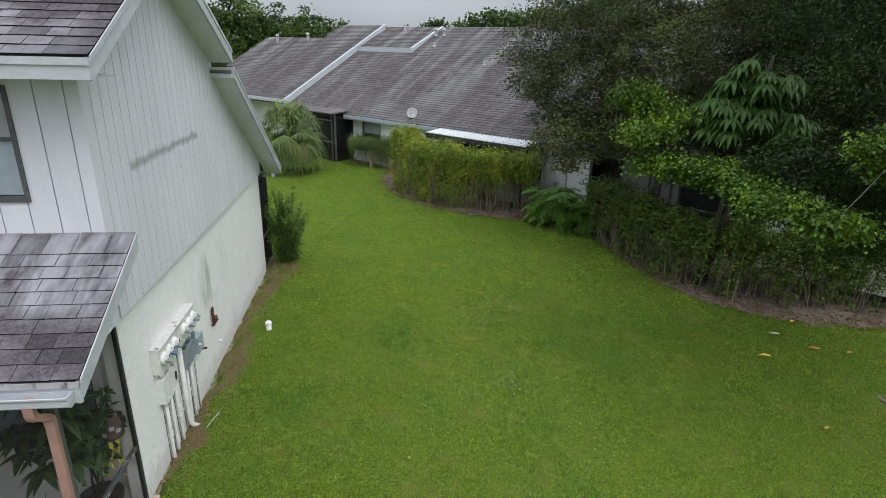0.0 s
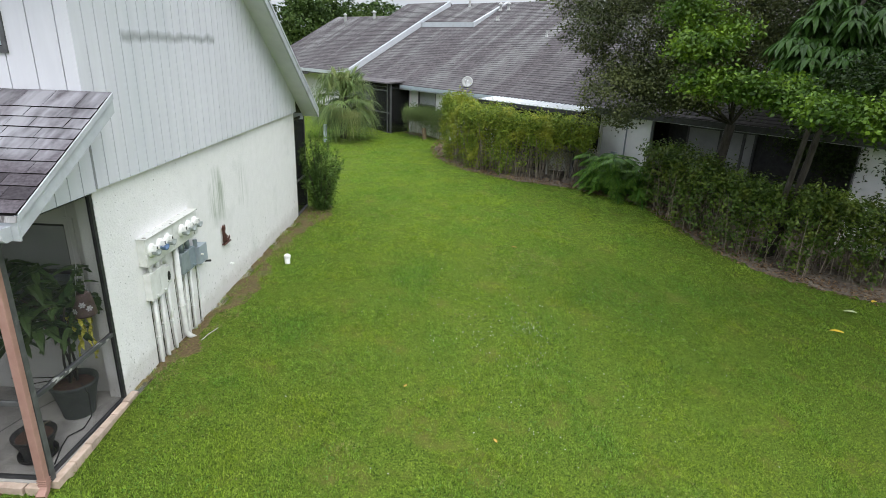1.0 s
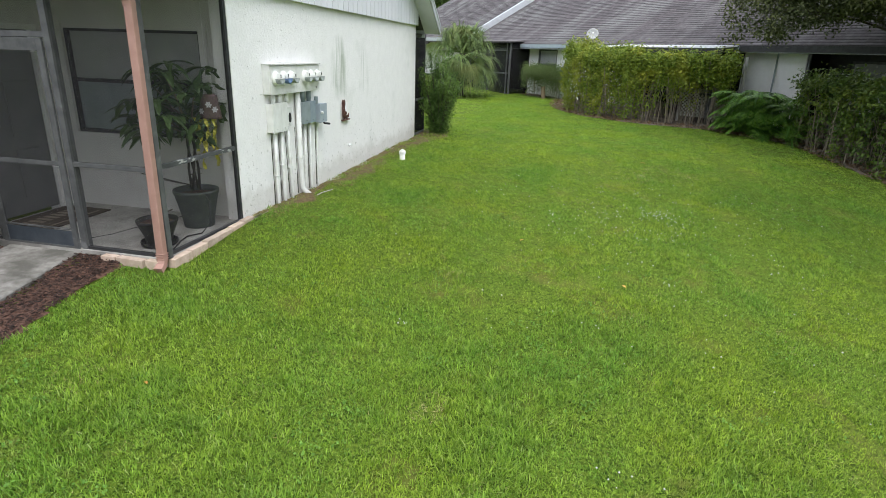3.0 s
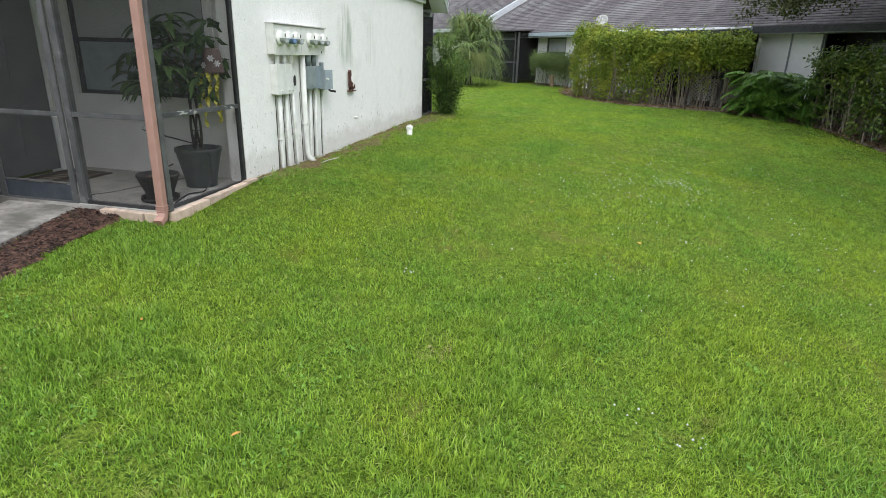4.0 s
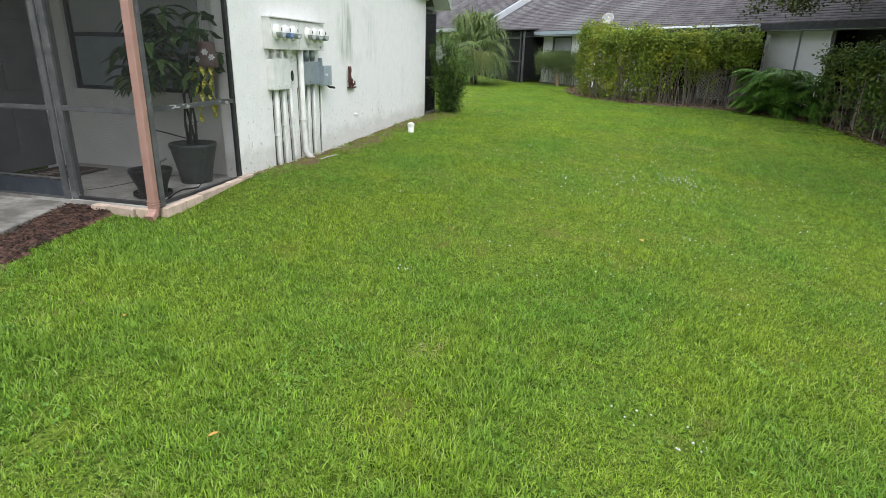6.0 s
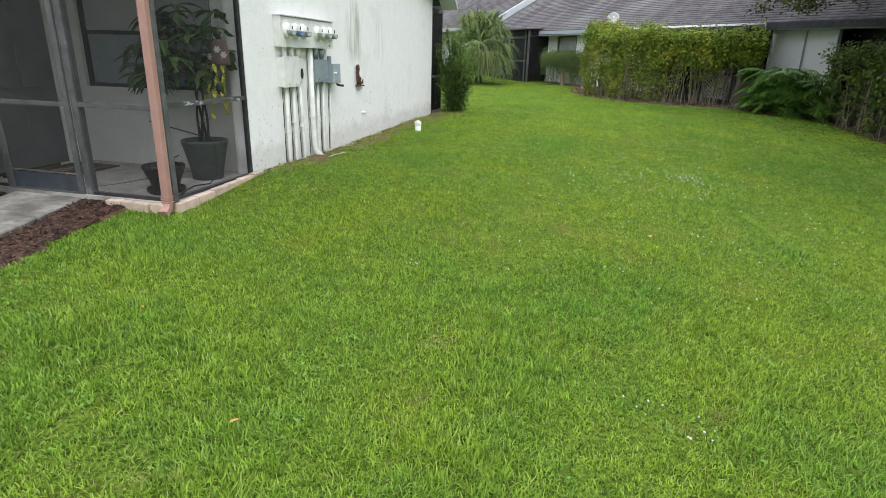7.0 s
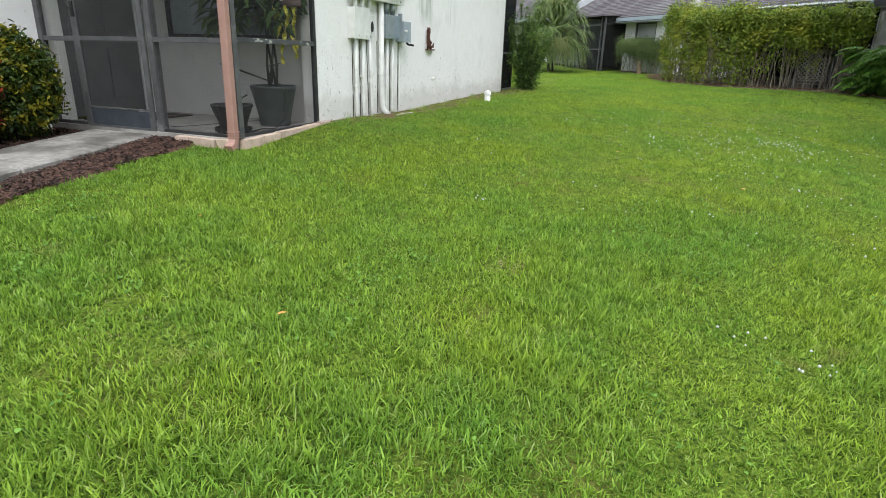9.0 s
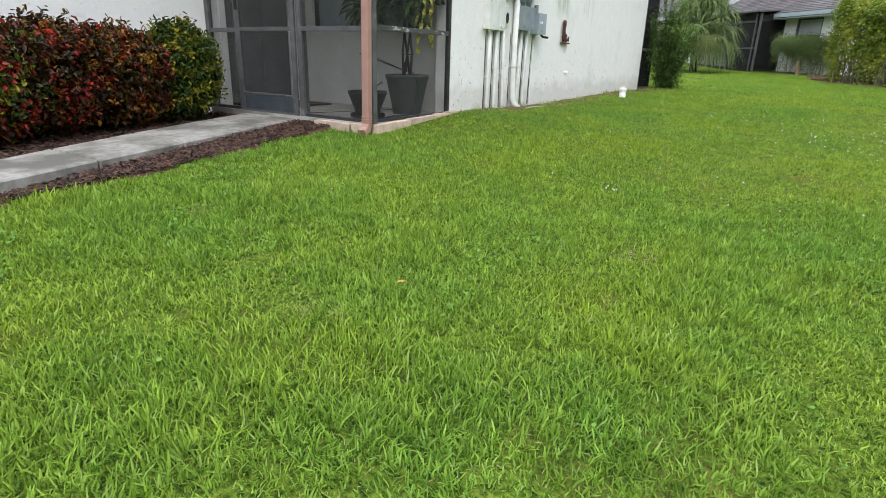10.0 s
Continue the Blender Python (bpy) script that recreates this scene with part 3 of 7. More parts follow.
def rough_z(x, y):
    return ground_z(x, y) + 0.018 * noise.noise(Vector((x * 0.9, y * 0.9, 0.3))) + 0.008 * noise.noise(Vector((x * 3.1, y * 3.1, 1.3)))


def sheet(name, xs, ys, zfun, mat):
    verts = np.array([(x, y, zfun(x, y)) for y in ys for x in xs])
    w = len(xs)
    i = np.arange((len(xs) - 1) * (len(ys) - 1))
    a = (i // (w - 1)) * w + i % (w - 1)
    me = array_mesh(name, verts, np.stack([a, a + 1, a + w + 1, a + w], 1), mat)
    me.polygons.foreach_set("use_smooth", [True] * len(me.polygons))
    return new(name, me)


far = [12, 16, 22, 32, 48, 75, 120, 200, 340, 600]
gx = [-f for f in far[::-1]] + list(np.arange(-10, 18.01, 0.22)) + [18 + f for f in far]
gy = [-10 - f for f in far[::-1]] + list(np.arange(-10, 26.01, 0.22)) + [26 + f for f in far]


def graded_z(x, y):
    """The ground, dug out under the porch floor and the house."""
    return rough_z(x, y) - (0.25 if -7.0 < x < -0.04 and -1.3 < y < 7.6 else 0.0)


tagged(sheet("ground", gx, gy, graded_z, LAWN), "green lawn soil that slopes away from the house", "ground", kind="structure")

BED = [(1.36, 19.91), (1.77, 19.15), (3.09, 18.58), (2.82, 16.45), (3.07, 14.72), (4.04, 12.94), (5.6, 11.66), (6.87, 11.1), (7.53, 10.64), (8.45, 10.02), (9, 9.56), (9.2, 8.9), (9.4, 8.09),
       (10.01, 6.71), (11.07, 5.79), (12.5, 5.23), (14.84, 5.07), (24.41, 4.99), (24.49, 24.32), (6.17, 24.37)]


def inside(x, y, poly):
    hit = False
    for (x0, y0), (x1, y1) in zip(poly, poly[1:] + poly[:1]):
        if (y0 > y) != (y1 > y) and x < (x1 - x0) * (y - y0) / (y1 - y0) + x0:
            hit = not hit
    return hit


def draped(name, poly, lift, mat, step, wobble, label, category):
    """A thin sheet of soil or mulch laid over the ground inside a wavy outline."""
    xs = [p[0] for p in poly]
    ys = [p[1] for p in poly]
    nx, ny = int((max(xs) - min(xs)) / step) + 1, int((max(ys) - min(ys)) / step) + 1
    bm = bmesh.new()
    grid = {}
    keep = set()
    for j in range(ny + 1):
        for i in range(nx + 1):
            x, y = min(xs) + i * step, min(ys) + j * step
            wx = x + wobble * noise.noise(Vector((x * 1.7, y * 1.7, 5.0)))
            wy = y + wobble * noise.noise(Vector((x * 1.7, y * 1.7, 9.0)))
            if inside(wx, wy, poly):
                keep.add((i, j))
    for i, j in keep:
        for di, dj in ((0, 0), (1, 0), (0, 1), (1, 1)):
            key = (i + di, j + dj)
            if key not in grid:
                x, y = min(xs) + key[0] * step, min(ys) + key[1] * step
                edge = 0 if all((key[0] - a, key[1] - b) in keep for a in (0, 1) for b in (0, 1)) else 1
                if edge:
                    x += step * 0.45 * noise.noise(Vector((x * 9.3, y * 9.3, 1.0)))
                    y += step * 0.45 * noise.noise(Vector((x * 9.3, y * 9.3, 4.0)))
                grid[key] = bm.verts.new((x, y, rough_z(x, y) + (lift if not edge else -0.01) + 0.015 * noise.noise(Vector((x * 4, y * 4, 2)))))
        bm.faces.new([grid[(i + a, j + b)] for a, b in ((0, 0), (1, 0), (1, 1), (0, 1))])
    return solid(name, bm, mat, label, category, kind="structure", smooth=True)


draped("planting_bed", BED, 0.03, SOIL, 0.125, 0.16, "sandy brown planting bed under the hedges and trees", "bed")

# ---- the townhouse beside the lawn ----
UP_EAVE_Z, UP_Y0, UP_Y1, UP_RIDGE_Y, SLOPE = 5.02, -0.46, 4.40, 1.97, 0.54
RIDGE_Z = UP_EAVE_Z + SLOPE * (UP_RIDGE_Y - UP_Y0)
LOW_EAVE = (-1.455, 2.51)
LOW_RAKE = 0.325
LOW_PEAK = (0.02, 3.41)
REAR_TOP = (4.40, 4.79)
REAR_EAVE = (8.05, 2.36)
RAKE_X = 0.40


def line_z(y, a, b):
    return a[1] + (b[1] - a[1]) * (y - a[0]) / (b[0] - a[0])


def under_roof(y):
    """Height at which the side wall's siding meets a soffit."""
    if y < 0.03:
        return line_z(y, LOW_EAVE, LOW_PEAK) - 0.02
    if y < 4.5:
        return UP_EAVE_Z + SLOPE * ((y - UP_Y0) if y < UP_RIDGE_Y else (2 * UP_RIDGE_Y - UP_Y0 - y)) - 0.02
    return line_z(y, REAR_TOP, REAR_EAVE) - 0.02


townhouse = thing("townhouse", (0, 0, 0), "two-storey townhouse with white stucco below and pale grey vertical siding above", "house")
HOUSE_X = -7.0
part("side_wall", box(-0.2, 0.0, 0.0, 7.45, -0.5, 2.52), STUCCO, townhouse, "white rough stucco wall with stains")
part("wall_backing", prism([(0.08, 2.521), (7.45, 2.521), (7.45, under_roof(7.45)), (4.5, under_roof(4.5)), (4.499, under_roof(4.4)), (UP_RIDGE_Y, RIDGE_Z - 0.02), (0.08, under_roof(0.08))], "x", -0.18, 0.02), GROOVE, townhouse)
part("porch_gable_backing", prism([(-1.36, 2.45), (0.02, 2.45), (0.02, LOW_PEAK[1] - 0.02), (-1.36, under_roof(-1.36))], "x", -0.1, 0.02), GROOVE, townhouse)
GROOVE_STEP, GROOVE_W = 0.203, 0.014
y = 0.03
while y < 7.44:
    y2 = min(y + GROOVE_STEP - GROOVE_W, 7.45)
    ys = [y, y2] + [b for b in (UP_RIDGE_Y, 4.5) if y < b < y2]
    ys.sort()
    top = [(v, under_roof(v if v != 4.5 else 4.501)) for v in ys]
    part("siding_board", prism([(y, 2.455), (y2, 2.455)] + top[::-1], "x", 0.021, 0.06), SIDING, townhouse)
    y += GROOVE_STEP
y = -0.01
while y > -1.3:
    y2 = max(y - GROOVE_STEP + GROOVE_W, -1.40)
    part("siding_board", prism([(y2, 2.44), (y, 2.44), (y, under_roof(y)), (y2, max(2.46, under_roof(y2)))], "x", 0.021, 0.06), SIDING, townhouse)
    y -= GROOVE_STEP
# front wall of the upper storey, with its window
part("upper_front_wall", box(HOUSE_X, -0.19, 0.07, 0.2, 2.46, 5.0), GROOVE, townhouse)
part("corner_backing", box(-0.19, 0.02, 0.0705, 0.079, 2.46, 5.0), GROOVE, townhouse)
bx = 0.0205
widths = [0.105, 0.27, 0.27]
WIN_X = (-1.62, -0.60)
k = 0
while bx > HOUSE_X:
    w = widths[k] if k < 3 else 0.27
    x0 = bx - w + 0.012
    if x0 > WIN_X[1] - 0.03 or bx < WIN_X[0] - 0.05:
        part("front_board", box(x0, bx, 0.03, 0.07, 3.30, 5.0), SIDING, townhouse)
    else:
        part("front_board", box(x0, bx, 0.03, 0.07, 3.30, 3.76), SIDING, townhouse)
        part("front_board", box(x0, bx, 0.03, 0.07, 4.86, 5.0), SIDING, townhouse)
    bx -= w
    k += 1
upper_window = part("upper_window", box(WIN_X[0], WIN_X[1], 0.055, 0.065, 3.80, 4.84), GLASS, townhouse, "dark sash window with pale blind")
for a in (box(WIN_X[0] - 0.02, WIN_X[0] + 0.02, 0.005, 0.066, 3.76, 4.88), box(WIN_X[1] - 0.02, WIN_X[1] + 0.02, 0.005, 0.066, 3.76, 4.88), box(WIN_X[0], WIN_X[1], 0.008, 0.066, 3.76, 3.82), box(WIN_X[0], WIN_X[1], 0.008, 0.066, 4.82, 4.88), box(WIN_X[0], WIN_X[1], 0.012, 0.066, 4.36, 4.40)):
    part("window_frame", a, FRAME, upper_window)
part("blind", box(WIN_X[0] + 0.02, WIN_X[1] - 0.02, 0.050, 0.054, 4.40, 4.82), BLIND, upper_window)
# Grey-blue sheet paints the reflection in the lower pane.
part("lower_pane_reflection", box(WIN_X[0] + 0.02, WIN_X[1] - 0.02, 0.047, 0.051, 3.83, 4.36), GREYBOX_LIGHT, upper_window)
# rear and remaining walls close the house
part("upper_rear_wall", box(HOUSE_X, -0.02, 4.40, 4.5, 2.46, 5.15), SIDING, townhouse)
part("far_side_wall", prism([(0, -0.5), (7.45, -0.5), (7.45, 3.0), (4.5, 4.82), (4.5, 5.0), (UP_RIDGE_Y, 6.2), (0, 5.2)], "x", HOUSE_X - 0.2, HOUSE_X), STUCCO, townhouse)
part("rear_wall", box(HOUSE_X, -0.2, 7.25, 7.45, -0.5, 2.9), STUCCO, townhouse)


def roof_slab(name, a, b, x0, x1, th, mat, label=""):
    """A sloping deck from a to b, both (y, z) on its upper face."""
    d = Vector((b[0] - a[0], b[1] - a[1])).normalized()
    nrm = Vector((-d.y, d.x)) if d.x > 0 else Vector((d.y, -d.x))
    off = nrm * -th
    return part(name, prism([a, b, (b[0] + off.x, b[1] + off.y), (a[0] + off.x, a[1] + off.y)], "x", x0, x1), mat, townhouse, label)


def roof_edges(a, b, x, drop=0.19, th=0.035):
    """The white rake board and its narrow drip strip along a gable edge."""
    part("rake_board", prism([a, b, (b[0], b[1] - drop), (a[0], a[1] - drop)], "x", x, x + th), TRIM, townhouse, "white painted rake board with peeling paint")
    part("rake_soffit", prism([(a[0], a[1] - drop + 0.03), (b[0], b[1] - drop + 0.03), (b[0], b[1] - drop + 0.01), (a[0], a[1] - drop + 0.01)], "x", 0.0605, x), SIDING, townhouse)
    part("drip_strip", prism([(a[0], a[1] + 0.02), (b[0], b[1] + 0.02), (b[0], b[1] - 0.035), (a[0], a[1] - 0.035)], "x", x + th, x + th + 0.012), TRIM, townhouse)


UP_A, UP_R, UP_B = (UP_Y0, UP_EAVE_Z + 0.13), (UP_RIDGE_Y, RIDGE_Z + 0.13), (UP_Y1, UP_EAVE_Z + 0.13)
roof_slab("upper_roof_front", UP_A, UP_R, HOUSE_X, RAKE_X, 0.10, SHINGLE, "purple-grey weathered shingle roof")
roof_slab("upper_roof_rear", UP_R, UP_B, HOUSE_X, RAKE_X, 0.10, SHINGLE)
LOW_A, LOW_B = (LOW_EAVE[0], LOW_EAVE[1] + 0.10), (LOW_PEAK[0], LOW_PEAK[1] + 0.0)
roof_slab("porch_roof", LOW_A, LOW_B, HOUSE_X, LOW_RAKE, 0.07, SHINGLE, "weathered shingle porch roof with pale worn streaks")
RE_A, RE_B = (REAR_TOP[0], REAR_TOP[1] + 0.1), (REAR_EAVE[0], REAR_EAVE[1] + 0.1)
roof_slab("rear_roof", RE_A, RE_B, HOUSE_X, RAKE_X, 0.10, SHINGLE)
roof_edges(UP_A, UP_R, RAKE_X)
roof_edges(UP_R, UP_B, RAKE_X)
roof_edges(LOW_A, LOW_B, LOW_RAKE, 0.17)
roof_edges(RE_A, RE_B, RAKE_X, 0.17)
# eave boards and soffits
part("upper_fascia", box(HOUSE_X, RAKE_X + 0.03, UP_Y0 - 0.03, UP_Y0, UP_EAVE_Z - 0.05, UP_EAVE_Z + 0.115), TRIM, townhouse, "white fascia board")
part("upper_drip_edge", box(HOUSE_X, RAKE_X + 0.04, UP_Y0 - 0.045, UP_Y0 - 0.03, UP_EAVE_Z + 0.07, UP_EAVE_Z + 0.135), TRIM, townhouse)
part("upper_soffit", box(HOUSE_X, RAKE_X, UP_Y0, 0.03, UP_EAVE_Z - 0.045, UP_EAVE_Z - 0.025), TRIM, townhouse)
part("rear_eave_board", box(-2.0, RAKE_X, UP_Y1, UP_Y1 + 0.025, UP_EAVE_Z - 0.06, UP_EAVE_Z + 0.13), TRIM, townhouse)
part("rear_roof_head", box(0.0605, RAKE_X, REAR_TOP[0] - 0.03, REAR_TOP[0], REAR_TOP[1] - 0.07, REAR_TOP[1] + 0.1), TRIM, townhouse, "grey end board with peeling paint")
part("porch_fascia", box(HOUSE_X, LOW_RAKE + 0.03, LOW_EAVE[0] - 0.022, LOW_EAVE[0], 2.41, 2.598), TRIM, townhouse)
part("porch_soffit", prism([(LOW_EAVE[0], 2.445), (-1.36, 2.445), (-1.36, 2.47), (LOW_EAVE[0], 2.47)], "x", HOUSE_X, 0.02), TRIM, townhouse)
part("rear_fascia", box(HOUSE_X, 0.05, REAR_EAVE[0], REAR_EAVE[0] + 0.025, 2.22, 2.46), TRIM, townhouse)
# gutter: open trough of folded metal along the porch eave
gut = [(0.0, 0.0), (0.0, -0.11), (-0.07, -0.115), (-0.105, -0.085), (-0.105, -0.03), (-0.125, -0.005), (-0.125, 0.008), (-0.112, 0.008), (-0.095, -0.025), (-0.095, -0.08), (-0.066, -0.105), (-0.008, -0.1), (-0.008, 0.0)]
part("gutter", prism([(LOW_EAVE[0] - 0.027 + p[0], 2.532 + p[1]) for p in gut], "x", HOUSE_X, LOW_RAKE - 0.03), TRIM, townhouse, "white metal gutter with grey stains")
part("gutter_end_cap", prism([(LOW_EAVE[0] - 0.027 + p[0], 2.532 + p[1]) for p in gut[:7]], "x", LOW_RAKE - 0.03, LOW_RAKE - 0.022), TRIM, townhouse)
part("porch_drip_edge", prism([(LOW_EAVE[0] - 0.04, 2.565), (LOW_EAVE[0] - 0.024, 2.565), (LOW_EAVE[0] - 0.01, 2.612), (LOW_EAVE[0] - 0.022, 2.61)], "x", HOUSE_X, LOW_RAKE + 0.035), TRIM_DIRTY, townhouse, "pale drip edge with dark runs of dirt")

# ---- neighbouring house, seen across the lawn; built along its own axes ----
neighbour = thing("neighbour_house", (0, 0, 0), "single-storey white house with a large weathered grey shingle roof", "house")
N_FRAME = Matrix.Translation((-0.493, -0.09, 0.0)) @ Matrix.Rotation(radians(-46.41), 4, "Z") @ Matrix.Scale(1.0335, 4)


def npart(name, bm, mat, label="", parent=None):
    bmesh.ops.transform(bm, matrix=N_FRAME, verts=bm.verts)
    return part(name, bm, mat, parent or neighbour, label)


def nbox(s0, s1, n0, n1, z0, z1, bevel=0.0):
    return box(s0, s1, n0, n1, z0, z1, bevel)


N_EAVE, N_EZ, N_RIDGE, N_RZ, N_S = 14.45, 2.28, 21.3, 5.95, 0.536
for s0, s1, z0, z1 in ((-12.75, -12.2, -0.3, 2.4), (-12.2, -11.05, -0.3, 1.15), (-12.2, -11.05, 2.12, 2.4), (-11.05, -7.2, -0.3, 2.4), (-7.2, -3.3, -0.3, 0.25), (-3.3, -1.6, -0.3, 2.4), (3.5, 9.0, -0.3, 2.4)):
    npart("wall_panel", nbox(s0, s1, 14.9, 15.1, z0, z1), STUCCO)
npart("left_wall", nbox(-26.0, -16.5, 15.6, 15.8, -0.3, 2.4), STUCCO)
# Blackened inner wall stands for the shade behind the openings.
npart("inner_wall", nbox(-26.0, 9.0, 17.2, 17.4, -0.3, 3.4), PORCH_SHADE)
npart("gable_wall", prism([(15.6, -0.3), (27, -0.3), (27, 2.4), (21.3, 5.2), (15.6, 2.6)], "x", -26.0, -25.8), STUCCO)
npart("end_wall", prism([(15.0, -0.3), (27, -0.3), (27, 2.4), (21.3, 5.7), (15.0, 2.5)], "x", 8.8, 9.0), STUCCO)
nwin = npart("window", nbox(-12.18, -11.07, 14.98, 15.0, 1.17, 2.1), GLASS, "grey framed sash window with lowered blind")
for a in (nbox(-12.2, -12.13, 14.93, 15.0, 1.15, 2.12), nbox(-11.12, -11.05, 14.93, 15.0, 1.15, 2.12), nbox(-12.13, -11.12, 14.93, 15.0, 2.06, 2.12), nbox(-12.13, -11.12, 14.93, 15.0, 1.15, 1.2), nbox(-12.13, -11.12, 14.95, 15.0, 1.5, 1.55)):
    npart("window_frame", a, FRAME, parent=nwin)
npart("blind", nbox(-12.12, -11.13, 14.965, 14.975, 1.56, 2.05), BLIND, parent=nwin)


def course_roof(name, s0, s1, n0, z0, n1, z1, mat, lift=0.0):
    """Overlapping shingle courses with butted tabs: each course is a row of thin wedges."""
    rng = np.random.default_rng(5)
    run = math.hypot(n1 - n0, z1 - z0)
    rows = int(run / 0.145)
    vs, qs = [], []
    for r in range(rows):
        f0, f1 = r / rows, (r + 1.15) / rows
        s = s0 - rng.uniform(0, 0.9)
        while s < s1:
            e = min(s + rng.uniform(0.75, 1.1), s1)
            a = max(s, s0)
            if e - a > 0.05:
                j = rng.uniform(0.0, 0.012)
                lo = (n0 + (n1 - n0) * f0, z0 + (z1 - z0) * f0 + lift)
                hi = (n0 + (n1 - n0) * min(f1, 1), z0 + (z1 - z0) * min(f1, 1) + lift)
                b = len(vs)
                vs += [(a, lo[0], lo[1]), (e - 0.012, lo[0], lo[1]), (e - 0.012, lo[0], lo[1] + 0.012 + j), (a, lo[0], lo[1] + 0.012 + j), (a, hi[0], hi[1] + 0.002), (e - 0.012, hi[0], hi[1] + 0.002)]
                qs += [(b, b + 1, b + 2, b + 3), (b + 3, b + 2, b + 5, b + 4)]
            s = e
    v = np.array(vs)
    turn = np.array(N_FRAME)
    v = v @ turn[:3, :3].T + turn[:3, 3]
    return tagged(attach(new(name, array_mesh(name, v, np.array(qs), mat, SHINGLE_SHADOW_FAR, np.arange(len(qs)) % 2 == 0)), neighbour), "weathered grey-brown shingle courses with pale streaks", kind="stuff")


def n_roof(s0, s1, n0, z0, n1, z1, th=0.14):
    npart("roof_deck", prism([(n0, z0), (n1, z1), (n1, z1 - th), (n0, z0 - th)], "x", s0, s1), SHINGLE_FAR)
    course_roof("roof_shingles", s0, s1, n0, z0, n1, z1, SHINGLE_FAR, 0.004)


def nz(n):
    return N_EZ + N_S * (n - N_EAVE)


n_roof(-17.1, 9.5, N_EAVE, N_EZ, N_RIDGE, N_RZ)
n_roof(-20.6, -17.1, N_EAVE, N_EZ + 0.22, N_RIDGE - 0.3, N_RZ + 0.1)
n_roof(-26.3, -20.6, N_EAVE, N_EZ + 0.12, N_RIDGE - 1.4, N_RZ - 0.6)
n_roof(-17.1, -13.35, 19.1, nz(19.1) + 0.16, N_RIDGE, N_RZ + 0.02)
for s0, s1, rn, rz in ((-17.1, 9.5, N_RIDGE, N_RZ), (-20.6, -17.1, N_RIDGE - 0.3, N_RZ + 0.1), (-26.3, -20.6, N_RIDGE - 1.4, N_RZ - 0.6)):
    npart("rear_roof", prism([(rn, rz), (28.2, 2.2), (28.2, 2.06), (rn, rz - 0.14)], "x", s0, s1), SHINGLE_FAR)
npart("roof_step_board", prism([(N_EAVE, N_EZ + 0.02), (N_RIDGE - 0.3, N_RZ - 0.14), (N_RIDGE - 0.3, N_RZ + 0.155), (N_EAVE, N_EZ + 0.315)], "x", -17.14, -17.02), TRIM, "white flashing board along the roof step")
npart("dormer_face", nbox(-17.0, -13.35, 19.02, 19.1, nz(19.05), nz(19.05) + 0.22), TRIM)
npart("dormer_side", prism([(19.02, nz(19.02)), (N_RIDGE, N_RZ), (N_RIDGE, N_RZ + 0.05), (19.02, nz(19.02) + 0.22)], "x", -13.36, -13.22), TRIM)
npart("fascia", nbox(-12.8, -3.2, N_EAVE - 0.04, N_EAVE, 2.15, 2.275), GREYBOX_LIGHT, "white fascia board")
# This stretch is darkened to carry the shade under the oak.
npart("fascia", nbox(-3.2, 9.5, N_EAVE - 0.04, N_EAVE, 2.12, 2.275), DARKFRAME, "fascia board coloured dark for the oak's shade")
npart("fascia", nbox(-26.3, -17.1, N_EAVE - 0.04, N_EAVE, 2.42, 2.575), TRIM, "white fascia board")
npart("soffit", nbox(-17.0, 9.5, N_EAVE, 14.9, 2.1, 2.13), TRIM)
for s0, s1, n0, n1 in ((-1.55, 3.5, 14.2, 15.0),):
    # Backing coloured dark to stand for the shade inside the lanai.
    npart("lanai_backing", nbox(s0, s1, 15.9, 16.0, -0.3, 2.2), DARKFRAME)
    npart("lanai_window", nbox(-0.9, 0.9, 15.86, 15.895, 0.7, 1.9), BLIND)
    for a in (nbox(-0.96, -0.9, 15.84, 15.897, 0.64, 1.96), nbox(0.9, 0.96, 15.84, 15.897, 0.64, 1.96), nbox(-0.03, 0.03, 15.84, 15.859, 0.7, 1.9), nbox(-0.9, 0.9, 15.84, 15.897, 1.9, 1.96), nbox(-0.9, 0.9, 15.84, 15.897, 0.64, 0.7)):
        npart("lanai_window_frame", a, FRAME)
    for s in (s0, (s0 + s1) / 2, s1):
        npart("lanai_post", nbox(s - 0.03, s + 0.03, 14.9, 14.96, -0.2, 2.15), FRAME)
    npart("lanai_rail", nbox(s0, s1, 14.9, 14.94, 0.9, 0.95), FRAME)


# ---- screened entrance porch ----
FLOOR_Z, FRONT_Y, BACK_Y, LEFT_X = -0.05, -1.34, 0.1, -2.4
part("porch_back_wall_left", box(LEFT_X, -2.2, BACK_Y, BACK_Y + 0.1, -0.4, 2.46), WALLPAINT, townhouse, "cream porch wall")
part("porch_back_wall_right", box(-0.42, -0.2, BACK_Y, BACK_Y + 0.1, -0.4, 2.46), WALLPAINT, townhouse)
part("porch_back_wall_top", box(-2.2, -0.42, BACK_Y, BACK_Y + 0.1, 2.03, 2.46), WALLPAINT, townhouse)
part("porch_back_wall_sill", box(-2.2, -0.42, BACK_Y, BACK_Y + 0.1, -0.4, 0.85), WALLPAINT, townhouse)
part("porch_ceiling", box(LEFT_X, -0.02, -1.36, BACK_Y, 2.47, 2.49), WALLPAINT, townhouse)
pwin = part("porch_window", box(-2.2, -0.42, BACK_Y + 0.07, BACK_Y + 0.08, 0.85, 2.03), GLASS, townhouse, "dark sash window with a pale blind in its upper half")
